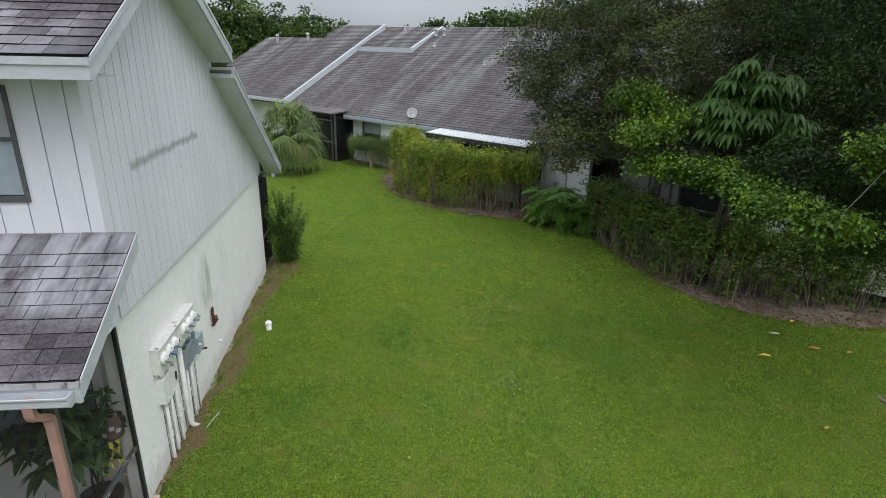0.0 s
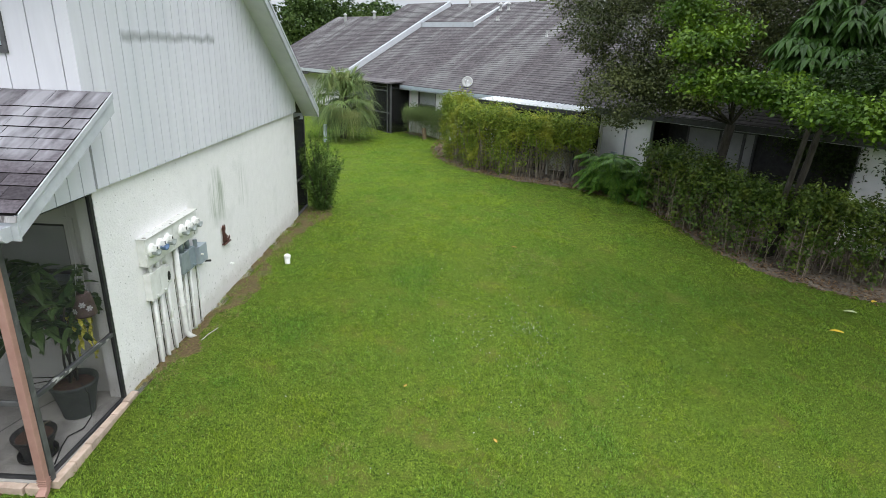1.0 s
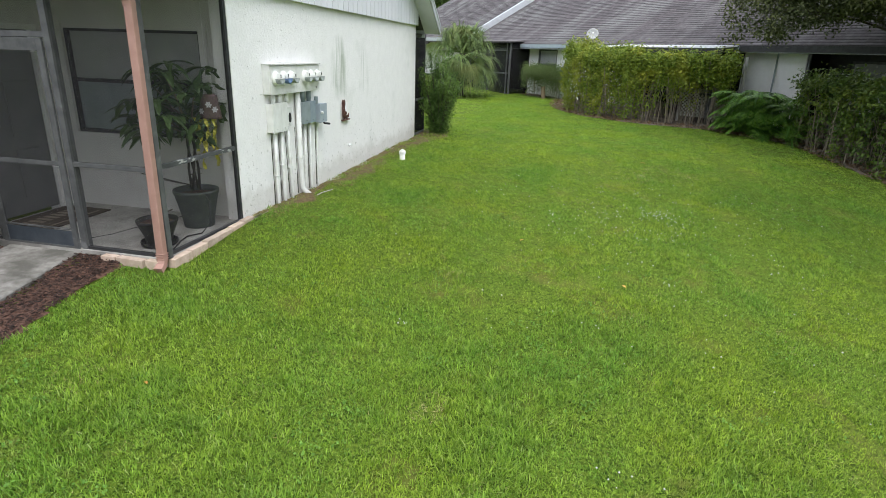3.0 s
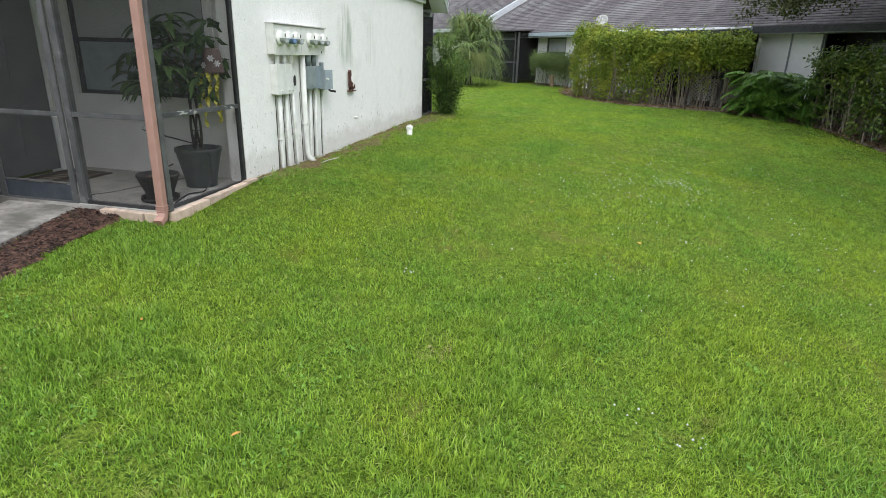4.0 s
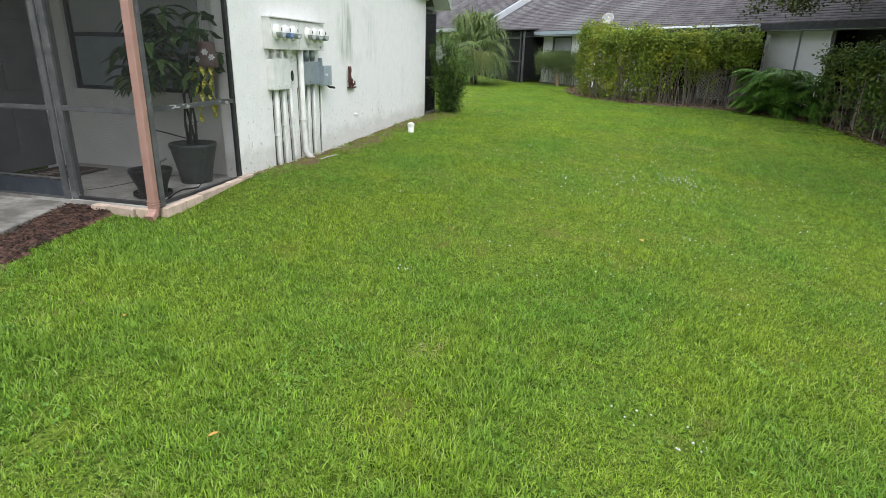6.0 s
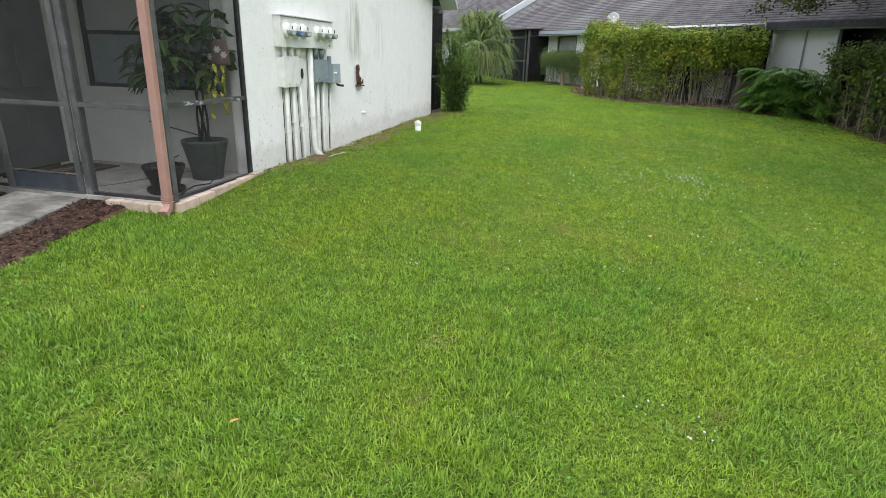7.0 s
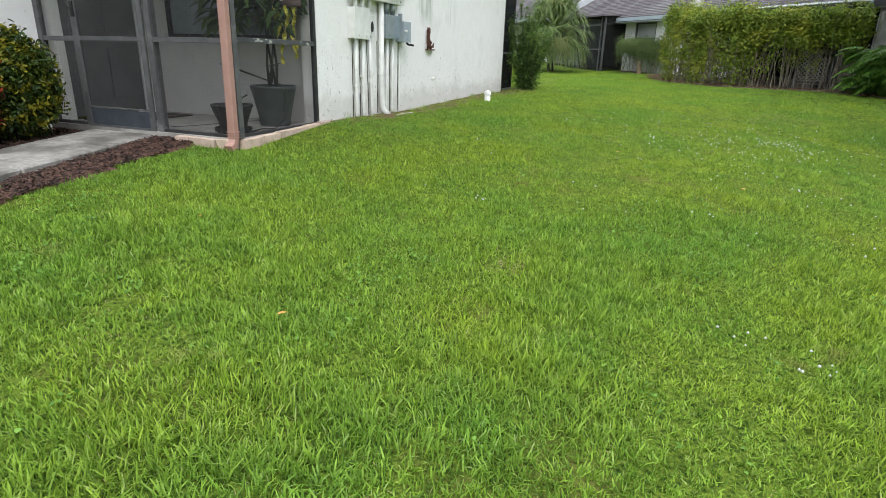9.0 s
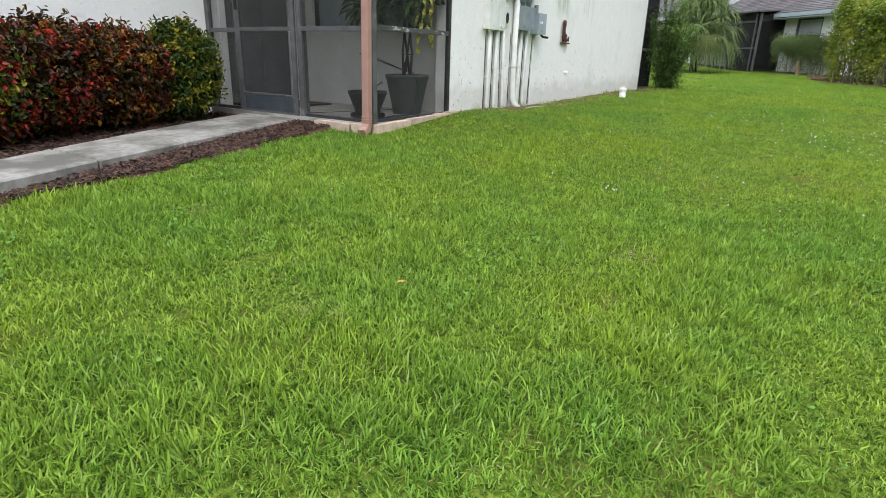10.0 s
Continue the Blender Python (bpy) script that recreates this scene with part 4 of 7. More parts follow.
for a in (box(-2.2, -2.165, BACK_Y + 0.02, BACK_Y + 0.069, 0.85, 2.03), box(-0.455, -0.42, BACK_Y + 0.02, BACK_Y + 0.069, 0.85, 2.03), box(-2.165, -0.455, BACK_Y + 0.02, BACK_Y + 0.069, 2.0, 2.03), box(-2.165, -0.455, BACK_Y + 0.02, BACK_Y + 0.069, 0.85, 0.885), box(-2.165, -0.455, BACK_Y + 0.03, BACK_Y + 0.069, 1.44, 1.475)):
    part("window_frame", a, DARKFRAME, pwin)
part("blind", box(-2.16, -0.46, BACK_Y + 0.062, BACK_Y + 0.066, 1.48, 2.0), BLIND, pwin)
part("lower_blind", box(-2.16, -0.46, BACK_Y + 0.064, BACK_Y + 0.068, 0.89, 1.435), GREYBOX, pwin)
for a in (box(-2.3, -2.2, BACK_Y - 0.02, BACK_Y - 0.001, 0.77, 2.11), box(-0.42, -0.32, BACK_Y - 0.02, BACK_Y - 0.001, 0.77, 2.11), box(-2.2, -0.42, BACK_Y - 0.02, BACK_Y - 0.001, 0.75, 0.85)):
    part("window_surround", a, WALLPAINT, pwin)
# the wall that carries the entrance door and runs on beside the path
part("entrance_wall", box(LEFT_X - 0.2, LEFT_X, -9.0, -1.12, -0.6, 2.75), STUCCO, townhouse, "white rough stucco wall behind the crotons")
part("entrance_wall_end", box(LEFT_X - 0.2, LEFT_X, -0.12, BACK_Y + 0.1, -0.4, 2.47), WALLPAINT, townhouse)
part("entrance_wall_top", box(LEFT_X - 0.2, LEFT_X, -1.12, -0.12, 2.0, 2.47), WALLPAINT, townhouse)
part("wing_roof", prism([(-2.9, 2.75), (-2.0, 2.58), (-2.0, 2.66), (-5.0, 4.1), (-7.0, 3.2), (-7.0, 2.75)], "y", -9.2, -1.66), SHINGLE, townhouse)
edoor = part("entrance_door", box(LEFT_X - 0.08, LEFT_X - 0.04, -1.10, -0.14, FLOOR_Z + 0.02, 1.99, 0.004), DOORPAINT, townhouse, "grey six-panel entrance door")
for py in (-0.98, -0.56):
    for pz, ph in ((0.15, 0.55), (0.85, 0.6), (1.58, 0.28)):
        part("door_panel", box(LEFT_X - 0.04, LEFT_X - 0.026, py, py + 0.30, pz, pz + ph, 0.006), DOORPAINT, edoor)
for a in (box(LEFT_X - 0.03, LEFT_X + 0.012, -1.18, -1.10, FLOOR_Z, 2.05), box(LEFT_X - 0.03, LEFT_X + 0.012, -0.14, -0.06, FLOOR_Z, 2.05), box(LEFT_X - 0.03, LEFT_X + 0.012, -1.10, -0.14, 1.99, 2.05)):
    part("door_casing", a, WHITEPLASTIC, edoor)
part("porch_baseboard", box(LEFT_X, LEFT_X + 0.014, -1.3, -1.18, FLOOR_Z, 0.08), WHITEPLASTIC, townhouse)
part("porch_baseboard", box(LEFT_X, LEFT_X + 0.014, -0.06, BACK_Y, FLOOR_Z, 0.08), WHITEPLASTIC, townhouse)
tagged(solid("porch_floor", box(LEFT_X, -0.0, FRONT_Y - 0.05, BACK_Y, -0.4, FLOOR_Z), CONCRETE), "smooth grey concrete porch floor with a crack", "floor", kind="structure")
tagged(solid("floor_joint", tube([(-1.3, -1.36, FLOOR_Z), (-1.02, -0.9, FLOOR_Z), (-0.9, -0.4, FLOOR_Z), (-0.7, 0.09, FLOOR_Z)], 0.005, 4), BLACK), "dark crack across the concrete porch floor", "crack", kind="structure")

porch_screen = thing("screen_enclosure", (-1.2, FRONT_Y, FLOOR_Z), "dull aluminium screen enclosure closing the entrance porch", "screen")


def bar(x0, x1, y0, y1, z0, z1, name="post", mat=FRAME, parent=porch_screen, label=""):
    return part(name, box(x0, x1, y0, y1, z0, z1, 0.004), mat, parent, label)


TOP_Z = 2.40
bar(-2.395, -2.33, FRONT_Y - 0.025, FRONT_Y + 0.025, FLOOR_Z, TOP_Z)
bar(-1.90, -1.85, FRONT_Y - 0.025, FRONT_Y + 0.025, FLOOR_Z, TOP_Z)
bar(-0.945, -0.875, FRONT_Y - 0.025, FRONT_Y + 0.045, FLOOR_Z, TOP_Z)
bar(-0.02, 0.045, FRONT_Y - 0.03, FRONT_Y + 0.03, FLOOR_Z, TOP_Z)
bar(-0.045, -0.005, -0.05, -0.003, FLOOR_Z, TOP_Z, mat=DARKFRAME)
bar(-2.33, -0.06, FRONT_Y - 0.02, FRONT_Y + 0.02, TOP_Z, 2.445, "header")
bar(-0.045, -0.005, FRONT_Y + 0.03, -0.05, TOP_Z, 2.445, "header", DARKFRAME)
bar(-0.875, -0.02, FRONT_Y - 0.02, FRONT_Y + 0.02, 0.77, 0.815, "rail")
bar(-2.33, -1.90, FRONT_Y - 0.02, FRONT_Y + 0.02, 0.76, 0.805, "rail")
bar(-0.045, -0.005, FRONT_Y + 0.03, -0.05, 0.785, 0.83, "rail", FLAKED_RAIL, label="rail with flaking pale paint")
bar(-0.875, -0.02, FRONT_Y - 0.02, FRONT_Y + 0.02, FLOOR_Z, FLOOR_Z + 0.03, "bottom_rail", DARKFRAME)
bar(-2.33, -1.90, FRONT_Y - 0.02, FRONT_Y + 0.02, FLOOR_Z, FLOOR_Z + 0.03, "bottom_rail", DARKFRAME)
bar(-0.045, -0.005, FRONT_Y + 0.03, -0.05, FLOOR_Z, FLOOR_Z + 0.03, "bottom_rail", DARKFRAME)
bar(-1.85, -0.945, FRONT_Y - 0.02, FRONT_Y + 0.02, 1.91, 1.96, "rail")
for x0, x1, z0, z1 in ((-2.33, -1.90, 0.805, TOP_Z), (-2.33, -1.90, -0.03, 0.76), (-0.875, -0.02, 0.815, TOP_Z), (-0.875, -0.02, -0.03, 0.77), (-1.85, -0.945, 1.96, TOP_Z)):
    part("screen_panel", box(x0, x1, FRONT_Y - 0.001, FRONT_Y + 0.001, z0, z1), SCREEN, porch_screen, "dark insect screen")
for z0, z1 in ((0.83, TOP_Z), (-0.03, 0.785)):
    part("screen_panel", box(-0.026, -0.024, FRONT_Y + 0.03, -0.05, z0, z1), SCREEN, porch_screen, "dark insect screen")
sdoor = part("screen_door", box(-1.85, -1.79, FRONT_Y - 0.045, FRONT_Y - 0.022, FLOOR_Z - 0.01, 1.905, 0.004), FRAME, porch_screen, "aluminium screen door with a blue-grey kick plate")
for a in ((-1.015, -0.955, -0.01, 1.905), (-1.79, -1.015, 1.845, 1.905), (-1.79, -1.015, 0.82, 0.81), (-1.79, -1.015, -0.01, -0.03), (-1.79, -1.015, 0.185, 0.15)):
    part("door_bar", box(a[0], a[1], FRONT_Y - 0.045, FRONT_Y - 0.022, a[2] + FLOOR_Z, a[3], 0.004), FRAME, sdoor)
part("kick_plate", box(-1.79, -1.015, FRONT_Y - 0.038, FRONT_Y - 0.03, -0.03, 0.125), KICK, sdoor)
for z0, z1 in ((0.81, 1.785), (0.15, 0.76)):
    part("screen_panel", box(-1.79, -1.015, FRONT_Y - 0.035, FRONT_Y - 0.033, z0, z1), SCREEN, sdoor)
hb = box(-1.84, -1.80, FRONT_Y - 0.06, FRONT_Y - 0.045, 0.98, 1.12, 0.005)
tube([(-1.82, FRONT_Y - 0.06, 1.06), (-1.82, FRONT_Y - 0.10, 1.06), (-1.74, FRONT_Y - 0.11, 1.05)], 0.009, 6, hb)
part("door_handle", hb, BLACK, sdoor)

# downspout at the porch corner
spout = thing("downspout", (-0.03, -1.41, -0.13), "salmon-pink painted metal downspout at the porch corner", "downspout")


def square_run(points, w, d, name, mat, parent):
    """A flattened rectangular pipe through points."""
    bm = bmesh.new()
    rings = []
    for i, p in enumerate(points):
        p = Vector(p)
        dr = (Vector(points[min(i + 1, len(points) - 1)]) - Vector(points[max(i - 1, 0)])).normalized()
        u = Vector((1, 0, 0)) - dr * dr.x
        u.normalize()
        v = dr.cross(u)
        rings.append([bm.verts.new(p + u * a * w / 2 + v * b * d / 2) for a, b in ((-1, -0.8), (-0.8, -1), (0.8, -1), (1, -0.8), (1, 0.8), (0.8, 1), (-0.8, 1), (-1, 0.8))])
    for a, b in zip(rings, rings[1:]):
        for k in range(8):
            bm.faces.new((a[k], a[(k + 1) % 8], b[(k + 1) % 8], b[k]))
    bm.faces.new(rings[0][::-1])
    bm.faces.new(rings[-1])
    return part(name, bm, mat, parent)


square_run([(-0.03, -1.55, 2.5), (-0.03, -1.55, 2.4), (-0.03, -1.545, 2.345)], 0.085, 0.065, "outlet", DOWNSPOUT, spout)
square_run([(-0.03, -1.545, 2.36), (-0.028, -1.535, 2.325), (-0.02, -1.51, 2.30), (0.01, -1.44, 2.255), (0.018, -1.415, 2.22), (0.02, -1.41, 2.17)], 0.088, 0.068, "elbow", DOWNSPOUT, spout)
square_run([(0.02, -1.41, 2.2), (0.012, -1.41, 1.1), (0.0, -1.41, 0.0)], 0.08, 0.062, "pipe", DOWNSPOUT, spout)
square_run([(0.0, -1.41, 0.03), (0.0, -1.414, -0.05), (0.004, -1.44, -0.095), (0.012, -1.5, -0.125)], 0.084, 0.062, "shoe", DOWNSPOUT, spout)
for z in (0.012, -0.012, -0.036):
    part("crimp_rib", box(-0.046, 0.046, -1.447, -1.373, z, z + 0.008, 0.002), DOWNSPOUT, spout)

# low block edging round the porch corner
edging = thing("block_edging", (0.03, -0.7, -0.1), "low beige block edging round the porch corner", "edging")
EDGE = [((-0.57, -1.42), 0.16, 0), ((-0.33, -1.425), 0.29, 0), ((-0.09, -1.42), 0.14, 0)]
yy = -1.36
for ln in (0.27, 0.26, 0.25, 0.22, 0.24, 0.2):
    EDGE.append(((0.05, yy + ln / 2), ln - 0.003, 90))
    yy += ln
random.seed(8)
for (ex, ey), ln, ang in EDGE:
    bm = box(-ln / 2, ln / 2, -0.04, 0.04, -0.12, 0.055, 0.006)
    bmesh.ops.transform(bm, matrix=pose(ex, ey, -0.112 + (0.045 * (ey + 1.36) / 1.36 if ang else 0.0) + random.uniform(-0.004, 0.004), random.uniform(-0.8, 0.8), random.uniform(-0.8, 0.8), ang + random.uniform(-0.7, 0.7)), verts=bm.verts)
    part("block", bm, BRICK, edging)

# ---- pots and plants on the porch ----


def pot(name, at, rim, foot, h, mat, label, saucer=False):
    t = thing(name, at, label, "plant pot")
    part("pot_body", lathe([(foot, 0.0), (foot * 1.02, 0.03), (foot * 1.06, 0.08), (foot * 1.075, 0.085), (foot * 1.08, 0.10), (foot + (rim - foot) * 0.7, h * 0.72), (rim * 0.93, h * 0.78), (rim * 0.95, h * 0.86), (rim, h * 0.9), (rim * 1.01, h * 0.96), (rim, h), (rim * 0.93, h), (rim * 0.88, h * 0.9), (rim * 0.82, h * 0.86)], at, 28), mat, t, smooth=True)
    part("soil", lathe([(0.001, h * 0.84), (rim * 0.5, h * 0.87), (rim * 0.88, h * 0.85)], at, 20), MULCH, t)
    if saucer:
        part("saucer", lathe([(foot * 1.15, 0.0), (foot * 1.4, 0.02), (foot * 1.42, 0.05), (foot * 1.36, 0.05), (foot * 1.2, 0.02)], at, 24), mat, t)
    return t


BIG = (-0.375, -0.30, FLOOR_Z)
big_pot = pot("large_pot", BIG, 0.24, 0.16, 0.42, POT, "large charcoal ribbed plastic pot on the porch floor")
small_pot = pot("small_pot", (-0.33, -1.02, FLOOR_Z), 0.195, 0.125, 0.27, POT_BLACK, "small black plastic pot in a saucer", True)
sprig = thing("sprig", (-0.33, -1.02, FLOOR_Z + 0.27), "dry sprig standing in the small black pot", "plant")
part("stem", tube([(-0.28, -0.96, FLOOR_Z + 0.25), (-0.26, -0.95, FLOOR_Z + 0.33), (-0.2, -0.94, FLOOR_Z + 0.36)], 0.008, 5), TWIG, sprig)

money = thing("potted_tree", (BIG[0], BIG[1], FLOOR_Z + 0.4), "leafy potted tree with braided stems in the large pot", "plant")
random.seed(31)
rs = np.random.default_rng(31)
tips = [(-0.75, -0.35, 1.35), (-0.2, -0.3, 1.55), (-0.45, -0.5, 1.6), (-0.95, -0.15, 1.5), (-0.25, -0.7, 1.3), (-0.6, -0.1, 1.2), (-0.15, -0.15, 1.25), (-0.85, -0.5, 1.05), (-0.3, -0.45, 1.05), (-1.1, -0.25, 1.2)]
for i in range(4):
    a = i * 1.57
    part("stem", tube([(BIG[0] + 0.05 * math.cos(a), BIG[1] + 0.05 * math.sin(a), 0.36), (BIG[0] + 0.05 * math.cos(a + 0.7), BIG[1] + 0.05 * math.sin(a + 0.7), 0.6), (BIG[0] + 0.045 * math.cos(a + 1.6), BIG[1] + 0.045 * math.sin(a + 1.6), 0.85), (BIG[0] + 0.03 * math.cos(a + 2.4), BIG[1] + 0.03 * math.sin(a + 2.4), 1.08)], [0.015, 0.013, 0.011, 0.009], 7), BARK, money, smooth=True)


def long_leaf(at, aim, length, width, sag, bm, steps=5):
    """A pointed, arching leaf blade folded along its midrib."""
    at, aim = Vector(at), Vector(aim).normalized()
    side = aim.cross(Vector((0, 0, 1)))
    side = side.normalized() if side.length > 0.1 else Vector((1, 0, 0))
    rows = []
    for i in range(steps + 1):
        f = i / steps
        c = at + aim * length * f - Vector((0, 0, sag * length * f * f))
        w = width * 0.5 * max(math.sin(math.pi * (0.08 + 0.92 * f)) ** 0.8, 0.03) if i < steps else 0.002
        rows.append([bm.verts.new(c + side * w + Vector((0, 0, w * 0.35))), bm.verts.new(c), bm.verts.new(c - side * w + Vector((0, 0, w * 0.35)))])
    for a, b in zip(rows, rows[1:]):
        bm.faces.new((a[0], b[0], b[1], a[1]))
        bm.faces.new((a[1], b[1], b[2], a[2]))


for tx, ty, tz in tips:
    part("branch", tube([(BIG[0], BIG[1], 0.95), ((BIG[0] + tx) / 2, (BIG[1] + ty) / 2, (0.95 + tz) / 2 + 0.08), (tx, ty, tz)], [0.012, 0.009, 0.006], 5), TWIG, money)
    for k in range(4):
        bm = bmesh.new()
        ox, oy, oz = random.uniform(-0.16, 0.16), random.uniform(-0.14, 0.14), random.uniform(-0.12, 0.12)
        start = random.random() * 6
        for j in range(6):
            a = start + j * 1.05
            long_leaf((tx + ox, min(ty + oy, 0.0), tz + oz), (math.cos(a), math.sin(a) * 0.8, random.uniform(-0.1, 0.35)), random.uniform(0.2, 0.31), random.uniform(0.065, 0.10), random.uniform(0.3, 0.8), bm)
        for v in bm.verts:
            v.co.x, v.co.y = min(v.co.x, -0.06 - 0.1 * random.random()), max(min(v.co.y, 0.06), -1.25)
        part("leaf", bm, L_POTPLANT, money)
bm = bmesh.new()
for a in ((-0.25, -0.95, 0.62), (0.25, -0.55, 0.58), (-0.55, -0.75, 0.66), (0.1, -0.2, 0.6)):
    tube([(BIG[0], BIG[1], 0.4), ((BIG[0] + a[0] * 0.6) - 0.05, (BIG[1] + a[1] * 0.6) + 0.1, 0.58), (BIG[0] + a[0] * 0.75, BIG[1] * 0.5 + a[1] * 0.5, a[2])], [0.006, 0.005, 0.003], 5, bm)
part("dry_stalks", bm, BARK, money)
bm = bmesh.new()
for k in range(7):
    a = k * 0.9
    long_leaf((-0.62, -0.62, 0.62), (math.cos(a), math.sin(a), 0.3), 0.04, 0.03, 0.4, bm, 3)
part("red_bloom", bm, material("red_bloom", (0.25, 0.02, 0.02), (0.35, 0.04, 0.03), 9, 0.6, 0.0), money)
# black hose from the large pot
hose = thing("thin_hose", (-0.12, -0.6, FLOOR_Z), "thin black drip hose from the large pot along the floor", "hose")
part("tubing", tube([(-0.22, -0.40, 0.40), (-0.13, -0.44, 0.3), (-0.1, -0.5, 0.05), (-0.14, -0.6, FLOOR_Z + 0.012), (-0.22, -0.74, FLOOR_Z + 0.012), (-0.18, -0.9, FLOOR_Z + 0.012), (-0.08, -1.15, FLOOR_Z + 0.012)], 0.007, 6), BLACK, hose, smooth=True)

# hanging clay bell with ribbons
HB = (-0.14, -0.24, 1.28)
bell = thing("wind_bell", HB, "dark hanging clay bell with pale flowers and yellow ribbons", "wind chime")
part("bell", lathe([(0.065, 0.12), (0.085, 0.10), (0.10, 0.0), (0.115, -0.10), (0.12, -0.13), (0.108, -0.13), (0.09, 0.0), (0.05, 0.1)], HB, 18), TERRACOTTA, bell, smooth=True)
bm = bmesh.new()
for a in (0.3, 2.4, 4.5):
    tube([(HB[0] + 0.07 * math.cos(a), HB[1] + 0.07 * math.sin(a), HB[2] + 0.11), (HB[0], HB[1], HB[2] + 0.45)], 0.003, 4, bm)
tube([(HB[0], HB[1], HB[2] + 0.45), (HB[0], HB[1], 2.47)], 0.003, 4, bm)
part("strings", bm, PETAL, bell)
for ax, az in ((-1.05, 0.02), (-0.55, -0.03), (-1.75, -0.05)):
    c = Vector((HB[0] + 0.112 * math.cos(ax), HB[1] + 0.112 * math.sin(ax), HB[2] + az))
    o = Vector((math.cos(ax), math.sin(ax), 0))
    t1, t2 = Vector((-o.y, o.x, 0)), Vector((0, 0, 1))
    bm = bmesh.new()
    for k in range(6):
        d = t1 * math.cos(k * 1.047) + t2 * math.sin(k * 1.047)
        e = t1 * -math.sin(k * 1.047) + t2 * math.cos(k * 1.047)
        q = [c + o * 0.004, c + d * 0.022 + e * 0.011 + o * 0.008, c + d * 0.038 + o * 0.006, c + d * 0.022 - e * 0.011 + o * 0.008]
        bm.faces.new([bm.verts.new(v) for v in q])
    part("flower", bm, PETAL, bell)
random.seed(5)
for k in range(7):
    a = k * 0.9
    x, y0 = HB[0] - 0.03 + 0.09 * math.cos(a), HB[1] - 0.06 + 0.1 * math.sin(a)
    ln = random.choice((0.3, 0.4, 0.55, 0.62))
    bm = bmesh.new()
    rows = []
    for i in range(int(ln / 0.03)):
        w = 0.02
        tw = i * 0.75 + k
        z = HB[2] - 0.12 - i * 0.03
        off = 0.02 * math.sin(i * 0.5 + k)
        rows.append((bm.verts.new((x + off + w * math.cos(tw), y0 + w * math.sin(tw), z)), bm.verts.new((x + off - w * math.cos(tw), y0 - w * math.sin(tw), z))))
    for p, q in zip(rows, rows[1:]):
        bm.faces.new((p[0], p[1], q[1], q[0]))
    part("ribbon", bm, YELLOWRIBBON, bell)

# door mat with a pale pattern
mat_ob = thing("door_mat", (-1.95, -0.6, FLOOR_Z), "brown coir door mat with worn pale pattern", "mat")
part("mat_base", box(-2.33, -1.72, -1.08, -0.12, FLOOR_Z, FLOOR_Z + 0.014, 0.004), MAT_BROWN, mat_ob)
for k in range(7):
    part("pattern_bar", box(-2.17, -1.98, -0.93 + 0.095 * k, -0.87 + 0.095 * k, FLOOR_Z + 0.0145, FLOOR_Z + 0.017), MAT_PALE, mat_ob)
part("pattern_border", box(-1.82, -1.80, -1.0, -0.2, FLOOR_Z + 0.0145, FLOOR_Z + 0.017), MAT_PALE, mat_ob)

# ---- meters, boxes and pipes on the stucco wall ----
cab = thing("meter_cabinet", (0.1, 1.33, 1.3), "white painted electricity meter cabinet with flaking top", "meter cabinet")
part("cabinet_body", box(0.001, 0.1, 0.63, 2.0, 1.35, 1.69, 0.006), PVC, cab)
part("front_cover", box(0.1, 0.112, 0.64, 1.99, 1.345, 1.682, 0.004), PVC, cab)
part("cover_seam", box(0.1125, 0.1145, 1.29, 1.298, 1.36, 1.67), FLAKE, cab)
part("top_flange", box(0.001, 0.13, 0.622, 2.008, 1.69, 1.702), FLAKE, cab, "white flange with flaking paint")
METER_BLUE = material("blue_meter_cup", (0.10, 0.17, 0.30), (0.16, 0.24, 0.38), 12, 0.5, 0.0)
for k, my in enumerate((0.74, 0.935, 1.125, 1.515, 1.71, 1.895)):
    m = part("meter", lathe([(0.085, 0.0), (0.085, 0.016), (0.078, 0.024), (0.066, 0.036), (0.05, 0.04), (0.001, 0.041)], (0, 0, 0), 24), WHITEPLASTIC, cab, "round white meter cover", smooth=True)
    m.matrix_basis = pose(0.112, my, 1.535, 0, 90, 0)
    m.matrix_parent_inverse = cab.matrix_basis.inverted()
    bm = bmesh.new()
    rim = []
    for j in range(11):
        w = math.pi * (0.02 + 0.96 * j / 10)
        c, q = math.sin(w), math.cos(w)
        rim.append([bm.verts.new((r * c, r * q, h)) for r, h in ((0.062, 0.03), (0.066, 0.098), (0.05, 0.102), (0.046, 0.03))])
    for p, q in zip(rim, rim[1:]):
        for j in range(4):
            bm.faces.new((p[j], p[(j + 1) % 4], q[(j + 1) % 4], q[j]))
    bm.faces.new(rim[0][::-1])
    bm.faces.new(rim[-1])
    bmesh.ops.recalc_face_normals(bm, faces=bm.faces)
    for name, piece, mt in (("meter_cup", bm, METER_BLUE if k == 1 else SOCKET), ("meter_tab", box(-0.06, 0.0, -0.018, 0.018, 0.038, 0.078, 0.007), WHITEPLASTIC), ("meter_slot", box(-0.05, -0.012, -0.009, 0.009, 0.0765, 0.0815, 0.002), BLACK)):
        ob = part(name, piece, mt, m)
        ob.matrix_parent_inverse = Matrix.Identity(4)
for k, my in enumerate((0.76, 0.93, 1.1)):
    part("nipple", tube([(0.055, my, 1.35), (0.055, my, 1.22)], 0.026, 10), PVC, cab, smooth=True)
for k, my in enumerate((1.56, 1.73)):
    part("nipple", tube([(0.06, my, 1.35), (0.06, my, 1.24), (0.06, my, 1.24), (0.06, my, 1.18)], [0.036, 0.036, 0.03, 0.03], 10), GREYBOX, cab, smooth=True)
